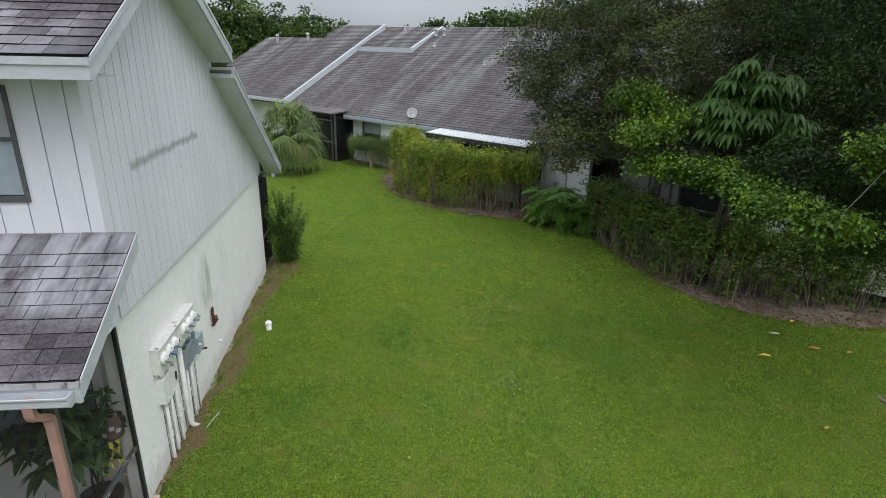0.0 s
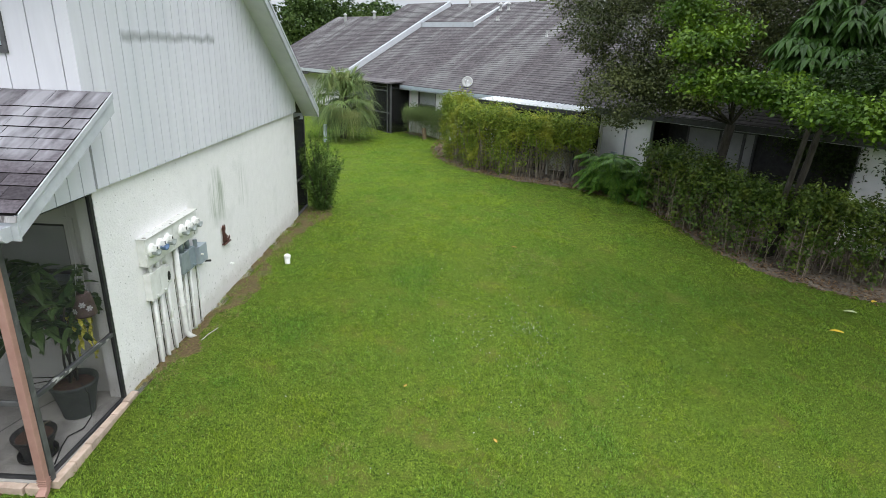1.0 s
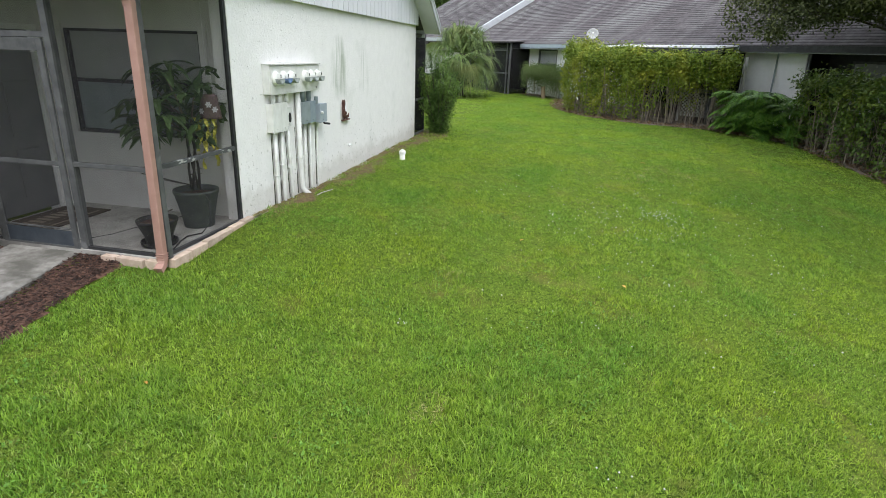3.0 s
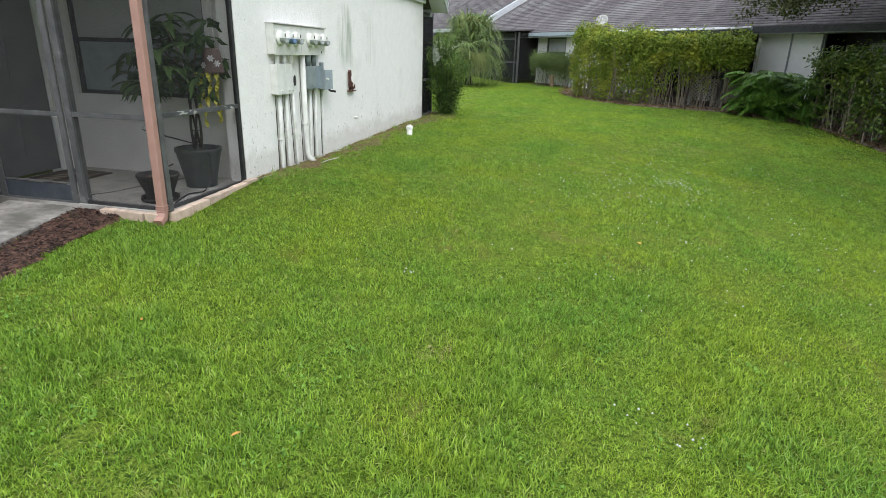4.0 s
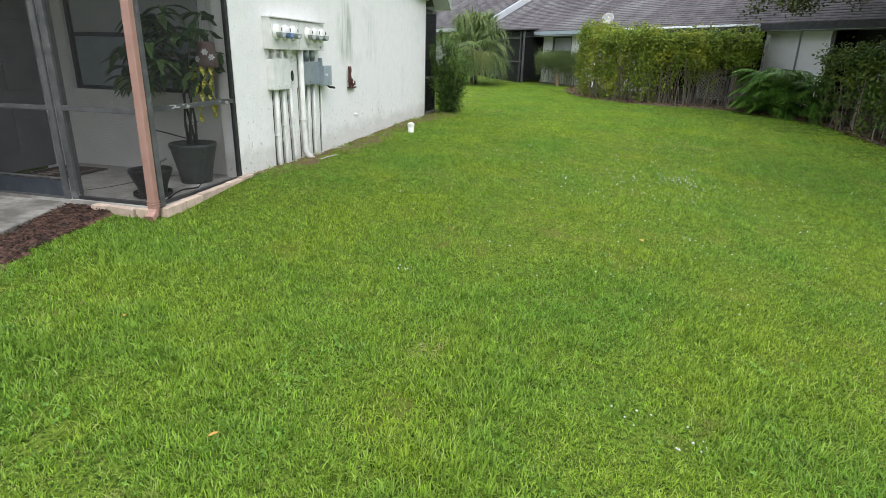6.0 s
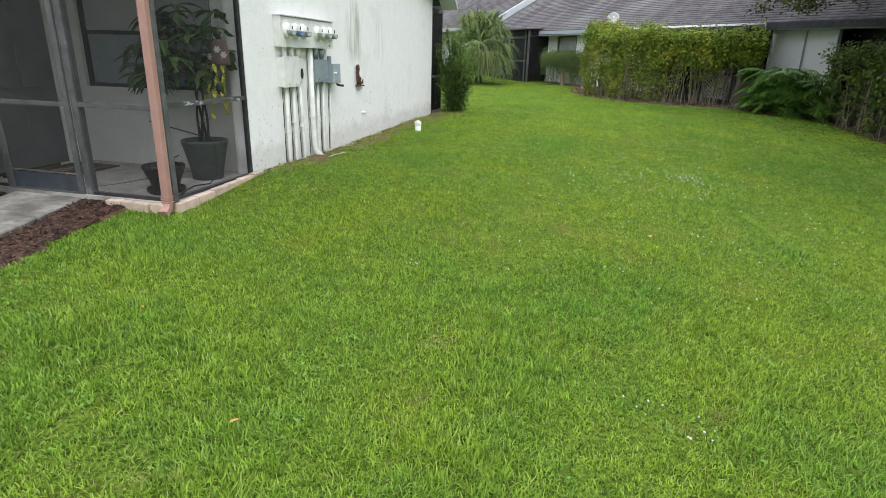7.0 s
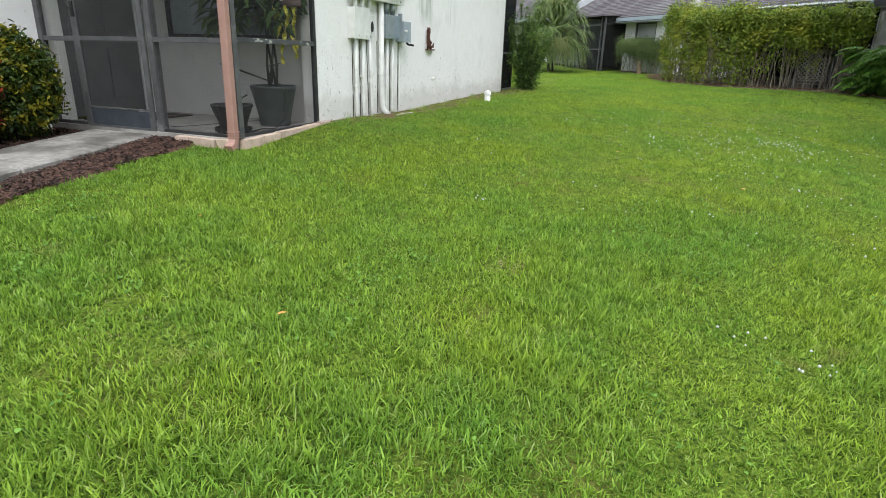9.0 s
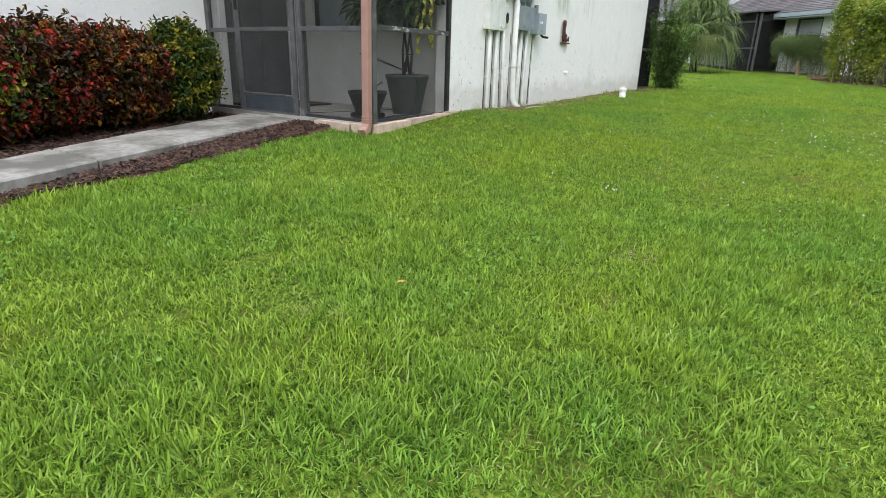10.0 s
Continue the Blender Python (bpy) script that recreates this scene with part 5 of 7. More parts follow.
part("drain_hole", box(0.112, 0.1145, 1.865, 1.885, 1.37, 1.4, 0.001), BLACK, cab)


def wall_box(name, y0, y1, z0, z1, d, mat, label):
    t = thing(name, (d / 2, (y0 + y1) / 2, z0), label, "electrical box")
    part("body", box(0.001, d - 0.02, y0, y1, z0, z1, 0.006), mat, t)
    part("cover", box(d - 0.02, d, y0 - 0.006, y1 + 0.006, z0 - 0.004, z1 + 0.006, 0.006), mat, t)
    part("latch", box(d, d + 0.012, (y0 + y1) / 2 - 0.02, (y0 + y1) / 2 + 0.02, z0 + 0.03, z0 + 0.045), mat, t)
    return t


wall_box("breaker_box", 0.665, 0.862, 0.89, 1.235, 0.1, PVC, "white breaker box on the stucco wall")
wall_box("breaker_box", 0.876, 1.02, 0.89, 1.235, 0.1, PVC, "white breaker box on the stucco wall")
nb = wall_box("open_socket_box", 1.045, 1.2, 0.93, 1.16, 0.07, PVC, "narrow white box with a black oval knockout")
part("knockout", lathe([(0.034, 0.0), (0.036, 0.004), (0.001, 0.005)], (0, 0, 0), 16), BLACK, nb).matrix_basis = pose(0.07, 1.14, 1.035, 0, 90, 0) @ Matrix.Diagonal((1.9, 1, 1, 1))
GREYBOX_BLUE = material("blue_grey_box", (0.20, 0.25, 0.29), (0.26, 0.31, 0.35), 8, 0.5, 0.1, 50)
wall_box("disconnect_box", 1.45, 1.665, 0.92, 1.2, 0.11, GREYBOX, "grey-green disconnect box on the stucco wall")
wall_box("disconnect_box", 1.68, 1.84, 0.92, 1.2, 0.11, GREYBOX_BLUE, "blue-grey disconnect box on the stucco wall")
lb = wall_box("light_grey_box", 1.94, 2.17, 0.89, 1.145, 0.13, GREYBOX_LIGHT, "pale blue-grey box with a short black cable")
part("cable_end", tube([(0.08, 2.13, 0.89), (0.1, 2.15, 0.86), (0.16, 2.2, 0.85)], 0.016, 7), BLACK, lb)
part("knob", tube([(0.13, 1.98, 1.03), (0.16, 1.98, 1.03)], 0.016, 8), WHITEPLASTIC, lb)
part("stub", tube([(0.06, 1.97, 1.145), (0.06, 1.97, 1.25)], 0.03, 9), GREYBOX, lb)
# Dark colour for the shadow and mildew drawn beside the pipes.
GAP_SHADOW = material("pipe_gap_shadow", (0.05, 0.048, 0.04), (0.12, 0.115, 0.095), 22, 0.95, 0.0)
CONDUITS = [(0.78, 0.025, 0.90, 0.0), (0.955, 0.023, 0.90, 0.0), (1.13, 0.021, 0.92, 0.05), (1.42, 0.036, 1.35, 0.02), (1.63, 0.02, 0.92, -0.05), (1.79, 0.02, 0.92, -0.02), (2.04, 0.011, 0.9, -0.03)]
for cy, r, top, lean in CONDUITS:
    t = thing("conduit", (0.05, cy, -0.1), "white painted conduit pipe fixed to the stucco wall", "pipe", "pipes below the meters")
    pts = [(r + 0.012, cy, top + 0.01), (r + 0.014, cy + lean * 0.5, 0.45), (r + 0.012, cy + lean, 0.1), (r + 0.012, cy + lean, -0.2)]
    if r > 0.035:
        pts = [(r + 0.012, cy, top + 0.01), (r + 0.012, cy + 0.01, 0.4), (r + 0.012, cy + 0.02, 0.06), (r + 0.03, cy + 0.04, 0.0), (0.13, cy + 0.09, -0.07)]
    part("pipe", tube(pts, r, 12), PVC, t, smooth=True)
    for z in (random.uniform(0.3, 0.6),):
        f = (top - z) / (top + 0.1)
        part("clamp", box(0.002, 2 * r + 0.015, cy + lean * f - r - 0.007, cy + lean * f + r + 0.007, z, z + 0.014, 0.003), PVC, t)
    # dark strip painting the gap's shadow, with some mildew, along the pipe
    bm = bmesh.new()
    rows = []
    for j in range(19):
        z = min(top, 0.88) - (min(top, 0.88) + 0.03) * j / 18
        f = (top - z) / (top + 0.1)
        y = cy + lean * f - r - 0.004
        w = 0.007 + 0.011 * abs(noise.noise(Vector((cy * 7, z * 6, 3.0)))) + 0.005 * (j > 12)
        rows.append((bm.verts.new((0.003, y - w, z)), bm.verts.new((0.006, y, z)), bm.verts.new((0.003, y + w, z))))
    for p, q in zip(rows, rows[1:]):
        bm.faces.new((p[0], q[0], q[1], p[1]))
        bm.faces.new((p[1], q[1], q[2], p[2]))
    part("gap_shadow_line", bm, GAP_SHADOW, t, "painted shadow and mildew in the gap beside the pipe")

# rusty iron ornament, tap stub, cleanout, stick
orn = thing("iron_ornament", (0.05, 3.1, 0.8), "rusty openwork iron ornament on the stucco wall", "ornament")
bm = bmesh.new()
for dy in (-0.06, 0.0, 0.06):
    for q in (-1, 1):
        top = 1.13 if dy < 0.05 else 0.94
        tube([(0.03, 3.08 + dy, 0.82), (0.035, 3.08 + dy + 0.024 * q, 0.82 + (top - 0.82) * 0.3), (0.03, 3.08 + dy + 0.008 * q, 0.82 + (top - 0.82) * 0.6), (0.035, 3.08 + dy + 0.02 * q, 0.82 + (top - 0.82) * 0.8), (0.03, 3.08 + dy, top)], 0.009, 6, bm)
    tube([(0.03, 3.08 + dy - 0.02, top - 0.04), (0.04, 3.08 + dy, top - 0.02), (0.03, 3.08 + dy + 0.02, top - 0.04)], 0.011, 6, bm)
tube([(0.03, 3.18, 0.83), (0.04, 3.23, 0.9), (0.03, 3.25, 0.84)], 0.01, 6, bm)
box(0.001, 0.05, 3.0, 3.27, 0.8, 0.818, 0.004, bm)
for z in (0.9, 1.0, 1.07):
    tube([(0.02, 3.0, z), (0.04, 3.06, z + 0.03), (0.02, 3.12, z)], 0.007, 5, bm)
part("casting", bm, RUST, orn, smooth=True)
tap = thing("capped_pipe_stub", (0.03, 3.28, 0.38), "short white capped pipe stub in the stucco wall", "pipe stub")
part("stub", tube([(-0.02, 3.28, 0.38), (0.05, 3.28, 0.375)], 0.02, 10), PVC, tap)
part("cap", tube([(0.05, 3.28, 0.375), (0.065, 3.28, 0.375)], 0.026, 10), PVC, tap)
clean = thing("sewer_cleanout", (0.62, 4.4, ground_z(0.62, 4.4)), "short white plastic cleanout pipe with a cap, standing in the grass", "pipe")
zc = ground_z(0.62, 4.4)
part("pipe", tube([(0.62, 4.4, zc - 0.1), (0.62, 4.4, zc + 0.12)], 0.052, 16), WHITEPLASTIC, clean, smooth=True)
part("cap", lathe([(0.062, 0.0), (0.062, 0.045), (0.055, 0.055), (0.03, 0.056), (0.028, 0.075), (0.001, 0.075)], (0.62, 4.4, zc + 0.115), 16), WHITEPLASTIC, clean)
stick = thing("pale_stick", (0.28, 1.55, -0.08), "pale thin stick lying in the grass by the pipes", "stick")
part("rod", tube([(0.24, 1.34, -0.06), (0.3, 1.55, -0.03), (0.36, 1.76, -0.03)], 0.006, 6), LATTICE, stick)

# ---- screened porch at the rear of the townhouse ----
rear = thing("rear_screen_enclosure", (0, 7.9, 0), "dark screen enclosure at the rear corner of the townhouse", "screen")
for y0, y1 in ((7.455, 7.50), (8.33, 8.38)):
    part("post", box(-0.05, 0.0, y0, y1, -0.2, 2.3), DARKFRAME, rear)
part("rail", box(-0.04, -0.005, 7.50, 8.33, 0.80, 0.85), FRAME, rear)
part("bottom_rail", box(-0.04, 0.02, 7.50, 8.33, -0.1, 0.05), FRAME, rear)
part("header", box(-0.04, -0.005, 7.50, 8.33, 2.25, 2.3), DARKFRAME, rear)
for z0, z1 in ((0.05, 0.80), (0.85, 2.25)):
    part("screen_panel", box(-0.024, -0.022, 7.50, 8.33, z0, z1), SCREEN, rear)
for x0 in (-1.4, -2.8):
    part("post", box(x0, x0 + 0.05, 8.33, 8.38, -0.2, 2.3), DARKFRAME, rear)
# Two dark panels added so the enclosure reads as deep shade inside.
part("rear_shade_panel", box(-4.0, -0.05, 8.345, 8.36, -0.1, 2.3), DARKFRAME, rear, "added dark panel standing for the shade at the rear")
part("inner_shade_panel", box(-0.95, -0.9, 7.46, 8.33, -0.2, 2.3), DARKFRAME, rear, "added dark panel standing for the shade inside")
part("porch_slab", box(-4.0, -0.05, 7.46, 8.33, -0.3, -0.11), CONCRETE, rear)
part("rear_gutter", prism([(8.075 - p[0], 2.45 + p[1]) for p in gut], "x", HOUSE_X, -0.02), TRIM, townhouse)

# ---- path, mulch ----
path = thing("concrete_path", (-1.3, -3.5, -0.2), "worn pale concrete garden path in slabs", "path", kind="structure")


def path_x(y, edge):
    f = -1.34 - y
    g = min(f, 3.2)
    bend = 0.03 * g * g + 0.19 * (f - g) if edge == 0 else 0.005 * g * g + 0.03 * (f - g)
    return (-1.81 + 0.23 * f + bend) if edge == 0 else (-1.0 + 0.235 * f + bend)


ys = [-1.37, -2.0, -2.9, -3.65, -4.4, -5.9, -7.4, -8.9]
for k, (a, b) in enumerate(zip(ys, ys[1:])):
    bm = bmesh.new()
    za, zb = -0.08 - 0.03 * (-1.37 - a), -0.08 - 0.03 * (-1.37 - b)
    top = [(path_x(a - 0.006, 0), a - 0.006, za), (path_x(a - 0.006, 1), a - 0.006, za), (path_x(b + 0.006, 1), b + 0.006, zb), (path_x(b + 0.006, 0), b + 0.006, zb)]
    hi = [bm.verts.new(p) for p in top]
    lo = [bm.verts.new((p[0], p[1], p[2] - 0.12)) for p in top]
    bm.faces.new(hi)
    bm.faces.new(lo[::-1])
    for i in range(4):
        bm.faces.new((hi[i], lo[i], lo[(i + 1) % 4], hi[(i + 1) % 4]))
    bmesh.ops.recalc_face_normals(bm, faces=bm.faces)
    bmesh.ops.bevel(bm, geom=list(bm.edges), offset=0.012, segments=1, affect="EDGES")
    part("slab", bm, PATHCON, path)
MULCH_OUT = [(-0.44, -1.36), (-0.42, -1.7), (-0.3, -2.4), (-0.17, -3.25), (-0.1, -4.35), (0.25, -5.5), (0.8, -7.0), (1.2, -8.2)]
STRIP = [(path_x(y, 1) + 0.01, y) for y in (-8.2, -6, -4, -2, -1.36)] + MULCH_OUT
BACKBED = [(-2.42, -1.36), (-2.42, -8.2)] + [(path_x(y, 0) - 0.01, y) for y in (-8.2, -6, -4, -2, -1.36)]
draped("mulch_strip", STRIP, 0.02, MULCH, 0.06, 0.05, "dark brown bark mulch between path and lawn", "mulch")
draped("mulch_bed", BACKBED, 0.02, MULCH, 0.08, 0.02, "dark brown bark mulch under the croton shrubs", "mulch")
THATCH = material("dry_thatch", (0.075, 0.055, 0.028), (0.17, 0.125, 0.065), 26, 0.95, 0.8, 70, (0.10, 0.12, 0.04), 3.0, (0.5, 0.68), depth=0.015, spec=0.1)
WALLSTRIP = [(-0.02, 0.1), (0.14, 0.4), (0.42, 1.0), (0.34, 1.6), (0.28, 2.2), (0.5, 2.8), (0.42, 3.6), (0.3, 4.4), (0.26, 5.2), (0.36, 6.6), (0.85, 7.5), (0.75, 8.3), (0.0, 8.6), (-0.02, 8.6)]
draped("wall_strip", WALLSTRIP, 0.008, THATCH, 0.05, 0.3, "dry brown thatch and bare soil along the wall", "soil")
g = np.random.default_rng(77)


def chips(name, polys, count, parent_label):
    """Loose bark chips: thin split slivers at all angles."""
    vs, qs = [], []
    n = 0
    while n < count:
        poly = polys[g.integers(0, len(polys))]
        xs, ys2 = [p[0] for p in poly], [p[1] for p in poly]
        x, y = g.uniform(min(xs), max(xs)), g.uniform(max(min(ys2), -6.0), max(ys2))
        if not inside(x, y, poly):
            continue
        ln, wd, th = g.uniform(0.012, 0.042), g.uniform(0.004, 0.01), 0.005
        m = pose(x, y, ground_z(x, y) + 0.028 + g.uniform(0, 0.012), g.uniform(-25, 25), g.uniform(-25, 25), g.uniform(0, 180))
        b = len(vs)
        vs += [tuple(m @ Vector(p)) for p in ((-ln, -wd, 0), (ln, -wd * 0.4, 0), (ln * 0.9, wd, 0), (-ln, wd * 0.7, 0), (-ln * 0.9, -wd * 0.6, th), (ln * 0.9, -wd * 0.3, th), (ln * 0.8, wd * 0.7, th), (-ln * 0.9, wd * 0.5, th))]
        qs += [tuple(b + i for i in f) for f in ((4, 5, 6, 7), (0, 1, 5, 4), (2, 3, 7, 6))]
        n += 1
    tagged(new(name, array_mesh(name, np.array(vs), np.array(qs), MULCH)), parent_label, "mulch", kind="stuff")


chips("bark_chips", [STRIP, STRIP, BACKBED], 9500, "loose dark brown bark chips on the beds")
# ---- hedges, shrubs and trees ----
rng = np.random.default_rng(11)


def limb(a, b, r0, r1, bm, bend=0.25, seg=7, steps=5):
    a, b = Vector(a), Vector(b)
    side = Vector((random.uniform(-1, 1), random.uniform(-1, 1), random.uniform(0, 0.6))) * (b - a).length * bend
    pts = [a.lerp(b, i / steps) + side * math.sin(math.pi * i / steps) * 0.5 for i in range(steps + 1)]
    return tube(pts, [r0 + (r1 - r0) * i / steps for i in range(steps + 1)], seg, bm)


def tree(name, base, height, r, blobs, mat, label, length, width, seed, per_twig=26, twig_size=0.13, inner=0.4, group="", split=0, mat2=None):
    g = np.random.default_rng(seed)
    random.seed(seed)
    t = thing(name, base, label, "tree", group)
    fork = (base[0] + 0.15, base[1] + 0.1, base[2] + height)
    part("trunk", limb((base[0], base[1], base[2] - 0.15), fork, r, r * 0.7, None, 0.06, 12, 7), BARK, t, smooth=True)
    root = fork
    for b in blobs[::-1]:
        part("limb", limb(root, (b[0], b[1], b[2] - b[5] * 0.1), r * (0.06 if split else 0.2), 0.008, None, 0.2), BARK, t, smooth=True)
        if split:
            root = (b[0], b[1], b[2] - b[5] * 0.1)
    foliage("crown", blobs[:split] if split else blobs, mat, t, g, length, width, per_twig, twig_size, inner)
    # Inner blobs take a darker leaf colour that stands for crown shade.
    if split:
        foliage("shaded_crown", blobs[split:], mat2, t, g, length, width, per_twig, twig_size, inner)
    return t


def hedge(name, line, low, high, depth, count, mat, label, seed, length, width, stems, top_bump=0.1, fill=0.0, thin_from=2.0, rise=0.0):
    """Clipped hedge along a line: leaf clumps above, bare pale stems below."""
    g = np.random.default_rng(seed)
    random.seed(seed)
    pts = [Vector(p) for p in line]
    seglen = [(b - a).length for a, b in zip(pts, pts[1:])]
    total = sum(seglen)

    def at(f):
        d = f * total
        for a, b, l in zip(pts, pts[1:], seglen):
            if d <= l:
                return a.lerp(b, d / l), (b - a).normalized()
            d -= l
        return pts[-1].copy(), (pts[-1] - pts[-2]).normalized()

    p0, _ = at(0.5)
    h = thing(name, (p0.x, p0.y, ground_z(p0.x, p0.y)), label, "hedge")
    k = int(count / 22)
    cs, fs = [], []
    for _ in range(k):
        f = g.uniform()
        p, d = at(f)
        q = Vector((-d.y, d.x))
        u = g.uniform(-1, 1)
        top = high * (1 + top_bump * noise.noise(Vector((p.x * 0.9, p.y * 0.9, seed))) + 0.07 * noise.noise(Vector((p.x * 5, p.y * 5, seed))) + rise - 2.2 * rise * f)
        foot = low * (1 + 0.75 * noise.noise(Vector((p.x * 1.6, p.y * 1.6, seed + 3))))
        if f > thin_from and g.uniform() < 0.9:
            foot = max(foot, high * 0.6)
        v = foot + (top - foot) * g.uniform() ** (0.72 + fill)
        r = g.uniform()
        if g.uniform() < 0.1 and f < thin_from:
            v = foot * g.uniform(0.1, 1.0)
        if r < 0.42:
            u = math.copysign(g.uniform(0.75, 1.05), u)
        elif r < 0.8:
            v = top * g.uniform(0.9, 1.05)
        x, y = p.x + q.x * u * depth, p.y + q.y * u * depth
        z = ground_z(p.x, p.y) + v
        m = 22
        cs.append(np.array([x, y, z]) + g.normal(0, 1, (m, 3)) * np.array([0.075, 0.075, 0.125]))
        fs.append(np.tile([q.x * u, q.y * u, 0.5 + (v > top * 0.9)], (m, 1)))
    v, qd = leaves(np.concatenate(cs), np.concatenate(fs), length, width, g)
    attach(new("foliage", array_mesh("foliage", v, qd, mat)), h)
    for i in range(stems):
        p, d = at(random.random())
        q = Vector((-d.y, d.x))
        u = random.uniform(-1.0, 1.0)
        x, y = p.x + q.x * u * depth, p.y + q.y * u * depth
        z = ground_z(x, y)
        hgt = random.uniform(low + 0.3, high * 0.92)
        dx, dy = random.gauss(0, 0.17), random.gauss(0, 0.17)
        part("stem", tube([(x, y, z - 0.05), (x + dx * 0.4 + random.uniform(-0.03, 0.03), y + dy * 0.4, z + hgt * 0.5), (x + dx, y + dy, z + hgt)], [random.uniform(0.006, 0.015), 0.008, 0.005], 5), TWIG, h)
    return h


HEDGE_A = [(3.62, 15.43), (3.95, 14.21), (4.83, 13.14), (6.3, 12.32), (7.85, 11.85)]
HEDGE_B = [(9.3, 10.3), (9.51, 9.31), (10.01, 7.78), (11.08, 6.76), (12.71, 6.24), (15.76, 6.03)]
hedge("tall_hedge", HEDGE_A, 0.45, 1.9, 0.45, 46000, L_HEDGE, "tall green and yellow-green hedge with bare stems below", 3, 0.084, 0.046, 260, 0.22, 0.1, 0.62, 0.1)
hedge("low_hedge", HEDGE_B, 0.5, 1.6, 0.45, 25000, L_LOWHEDGE, "dark green shaded hedge with bare pale stems below", 4, 0.095, 0.052, 230, 0.15, 0.1)
hedge("round_shrub", [(1.61, 19.1), (3.44, 18.38)], 0.62, 1.08, 0.42, 26000, L_CLIPPED, "small clipped grey-green shrub on bare stems", 5, 0.05, 0.03, 16, 0.04)

# The last crown blobs of each tree are unseen, added to block sky light.
tree("oak_tree", (10.27, 8.59, ground_z(10.27, 8.59)), 2.6, 0.15, [(8.36, 9.78, 4.19, 1.6, 1.5, 1.4, 15000), (7.52, 8.36, 3.06, 0.95, 0.95, 0.75, 4200), (9.76, 8.7, 5.05, 1.9, 1.8, 1.5, 22000), (8.93, 8.35, 3.4, 1.2, 1.0, 0.7, 10000), (11.8, 9.5, 6.02, 2.2, 2.0, 1.9, 20000), (11.09, 8.28, 3.73, 1.3, 1.2, 0.9, 9000), (9.16, 10.94, 6.58, 2.0, 2.0, 1.5, 14000), (7.43, 9.92, 5.52, 1.3, 1.2, 1.0, 5500), (6.81, 9.11, 4.58, 0.8, 0.8, 0.6, 1800), (10.17, 9.1, 8.06, 2.8, 2.6, 1.2, 8000)], L_OAK, "dark oak tree with fine dense foliage behind the hedge", 0.075, 0.042, 21, 30, 0.13)
tree("bright_tree", (12.38, 0.75, ground_z(12.38, 0.75)), 4.1, 0.16, [(7.04, 3.41, 4.6, 0.36, 0.35, 0.2, 1400), (7.4, 3.16, 4.35, 0.42, 0.36, 0.18, 1600), (6.99, 2.7, 4.09, 0.45, 0.36, 0.17, 1700), (7.18, 2.43, 3.65, 0.42, 0.4, 0.16, 1600), (7.75, 2.24, 3.62, 0.46, 0.4, 0.15, 1800), (8.11, 1.88, 3.47, 0.46, 0.4, 0.14, 1700), (8, 0.75, 3.44, 0.46, 0.36, 0.15, 1700), (8.4, 0.38, 3.3, 0.46, 0.36, 0.14, 1700), (9.68, 1.01, 4.1, 0.6, 0.55, 0.35, 2600), (9.43, 2.39, 3.62, 0.8, 0.7, 0.4, 4200), (10.34, 0.86, 3.95, 0.9, 0.9, 0.5, 5200), (10.96, 2.59, 3.44, 0.9, 0.9, 0.6, 5000), (11.47, 3.09, 2.52, 1.1, 1.0, 0.75, 5000), (12.9, 3.9, 2.34, 1.3, 0.9, 1.0, 5000), (13.4, 2.58, 3.59, 1.4, 1.2, 1.0, 5000), (10.95, 1.16, 5.62, 1.6, 1.6, 1.4, 12000), (10.56, 3.81, 6.33, 1.4, 1.4, 1.1, 9000), (11.67, 1.77, 7.91, 2.6, 2.6, 1.2, 14000), (13.8, 0.2, 6.6, 2.6, 2.4, 1.5, 8000), (12.6, -2.4, 6.4, 2.4, 2.2, 1.4, 6000)], L_BRIGHT, "tree with bright yellow-green young leaves on spreading limbs", 0.07, 0.042, 22, 26, 0.11, split=9, mat2=L_BRIGHT_SHADED)
tree("shade_tree", (14.24, 8.27, ground_z(14.24, 8.27)), 2.4, 0.2, [(12.81, 7.77, 4.39, 1.7, 1.6, 1.6, 16000), (14.44, 8.07, 6.08, 2.4, 2.2, 2.2, 20000), (15.66, 7.05, 4.04, 2.0, 1.6, 1.9, 15000), (13.64, 9.7, 7.09, 2.5, 2.2, 2.0, 16000), (17.09, 8.57, 5.51, 2.5, 2.2, 2.6, 14000), (13.02, 8.69, 2.22, 1.5, 1.0, 1.0, 7000), (15.26, 8.68, 2.26, 2.0, 1.0, 1.1, 8000), (13.73, 6.65, 8.14, 3.0, 2.6, 1.3, 9000)], L_SHADE, "large dark shade tree behind the hedge", 0.085, 0.048, 23, 30, 0.18)

# umbrella tree: whorls of long drooping leaflets
umb = thing("umbrella_tree", (11.35, 7.1, ground_z(11.35, 7.1)), "umbrella tree with whorls of long glossy leaflets", "tree")
random.seed(41)
zb = ground_z(11.05, 7.0)
for k in range(3):
    part("trunk", limb((10.95 + 0.15 * k, 7.0 + 0.1 * k, zb - 0.1), (10.97 + 0.25 * k, 6.15 + 0.2 * k, 4.66 + 0.3 * k), 0.07, 0.035, None, 0.1), BARK, umb, smooth=True)
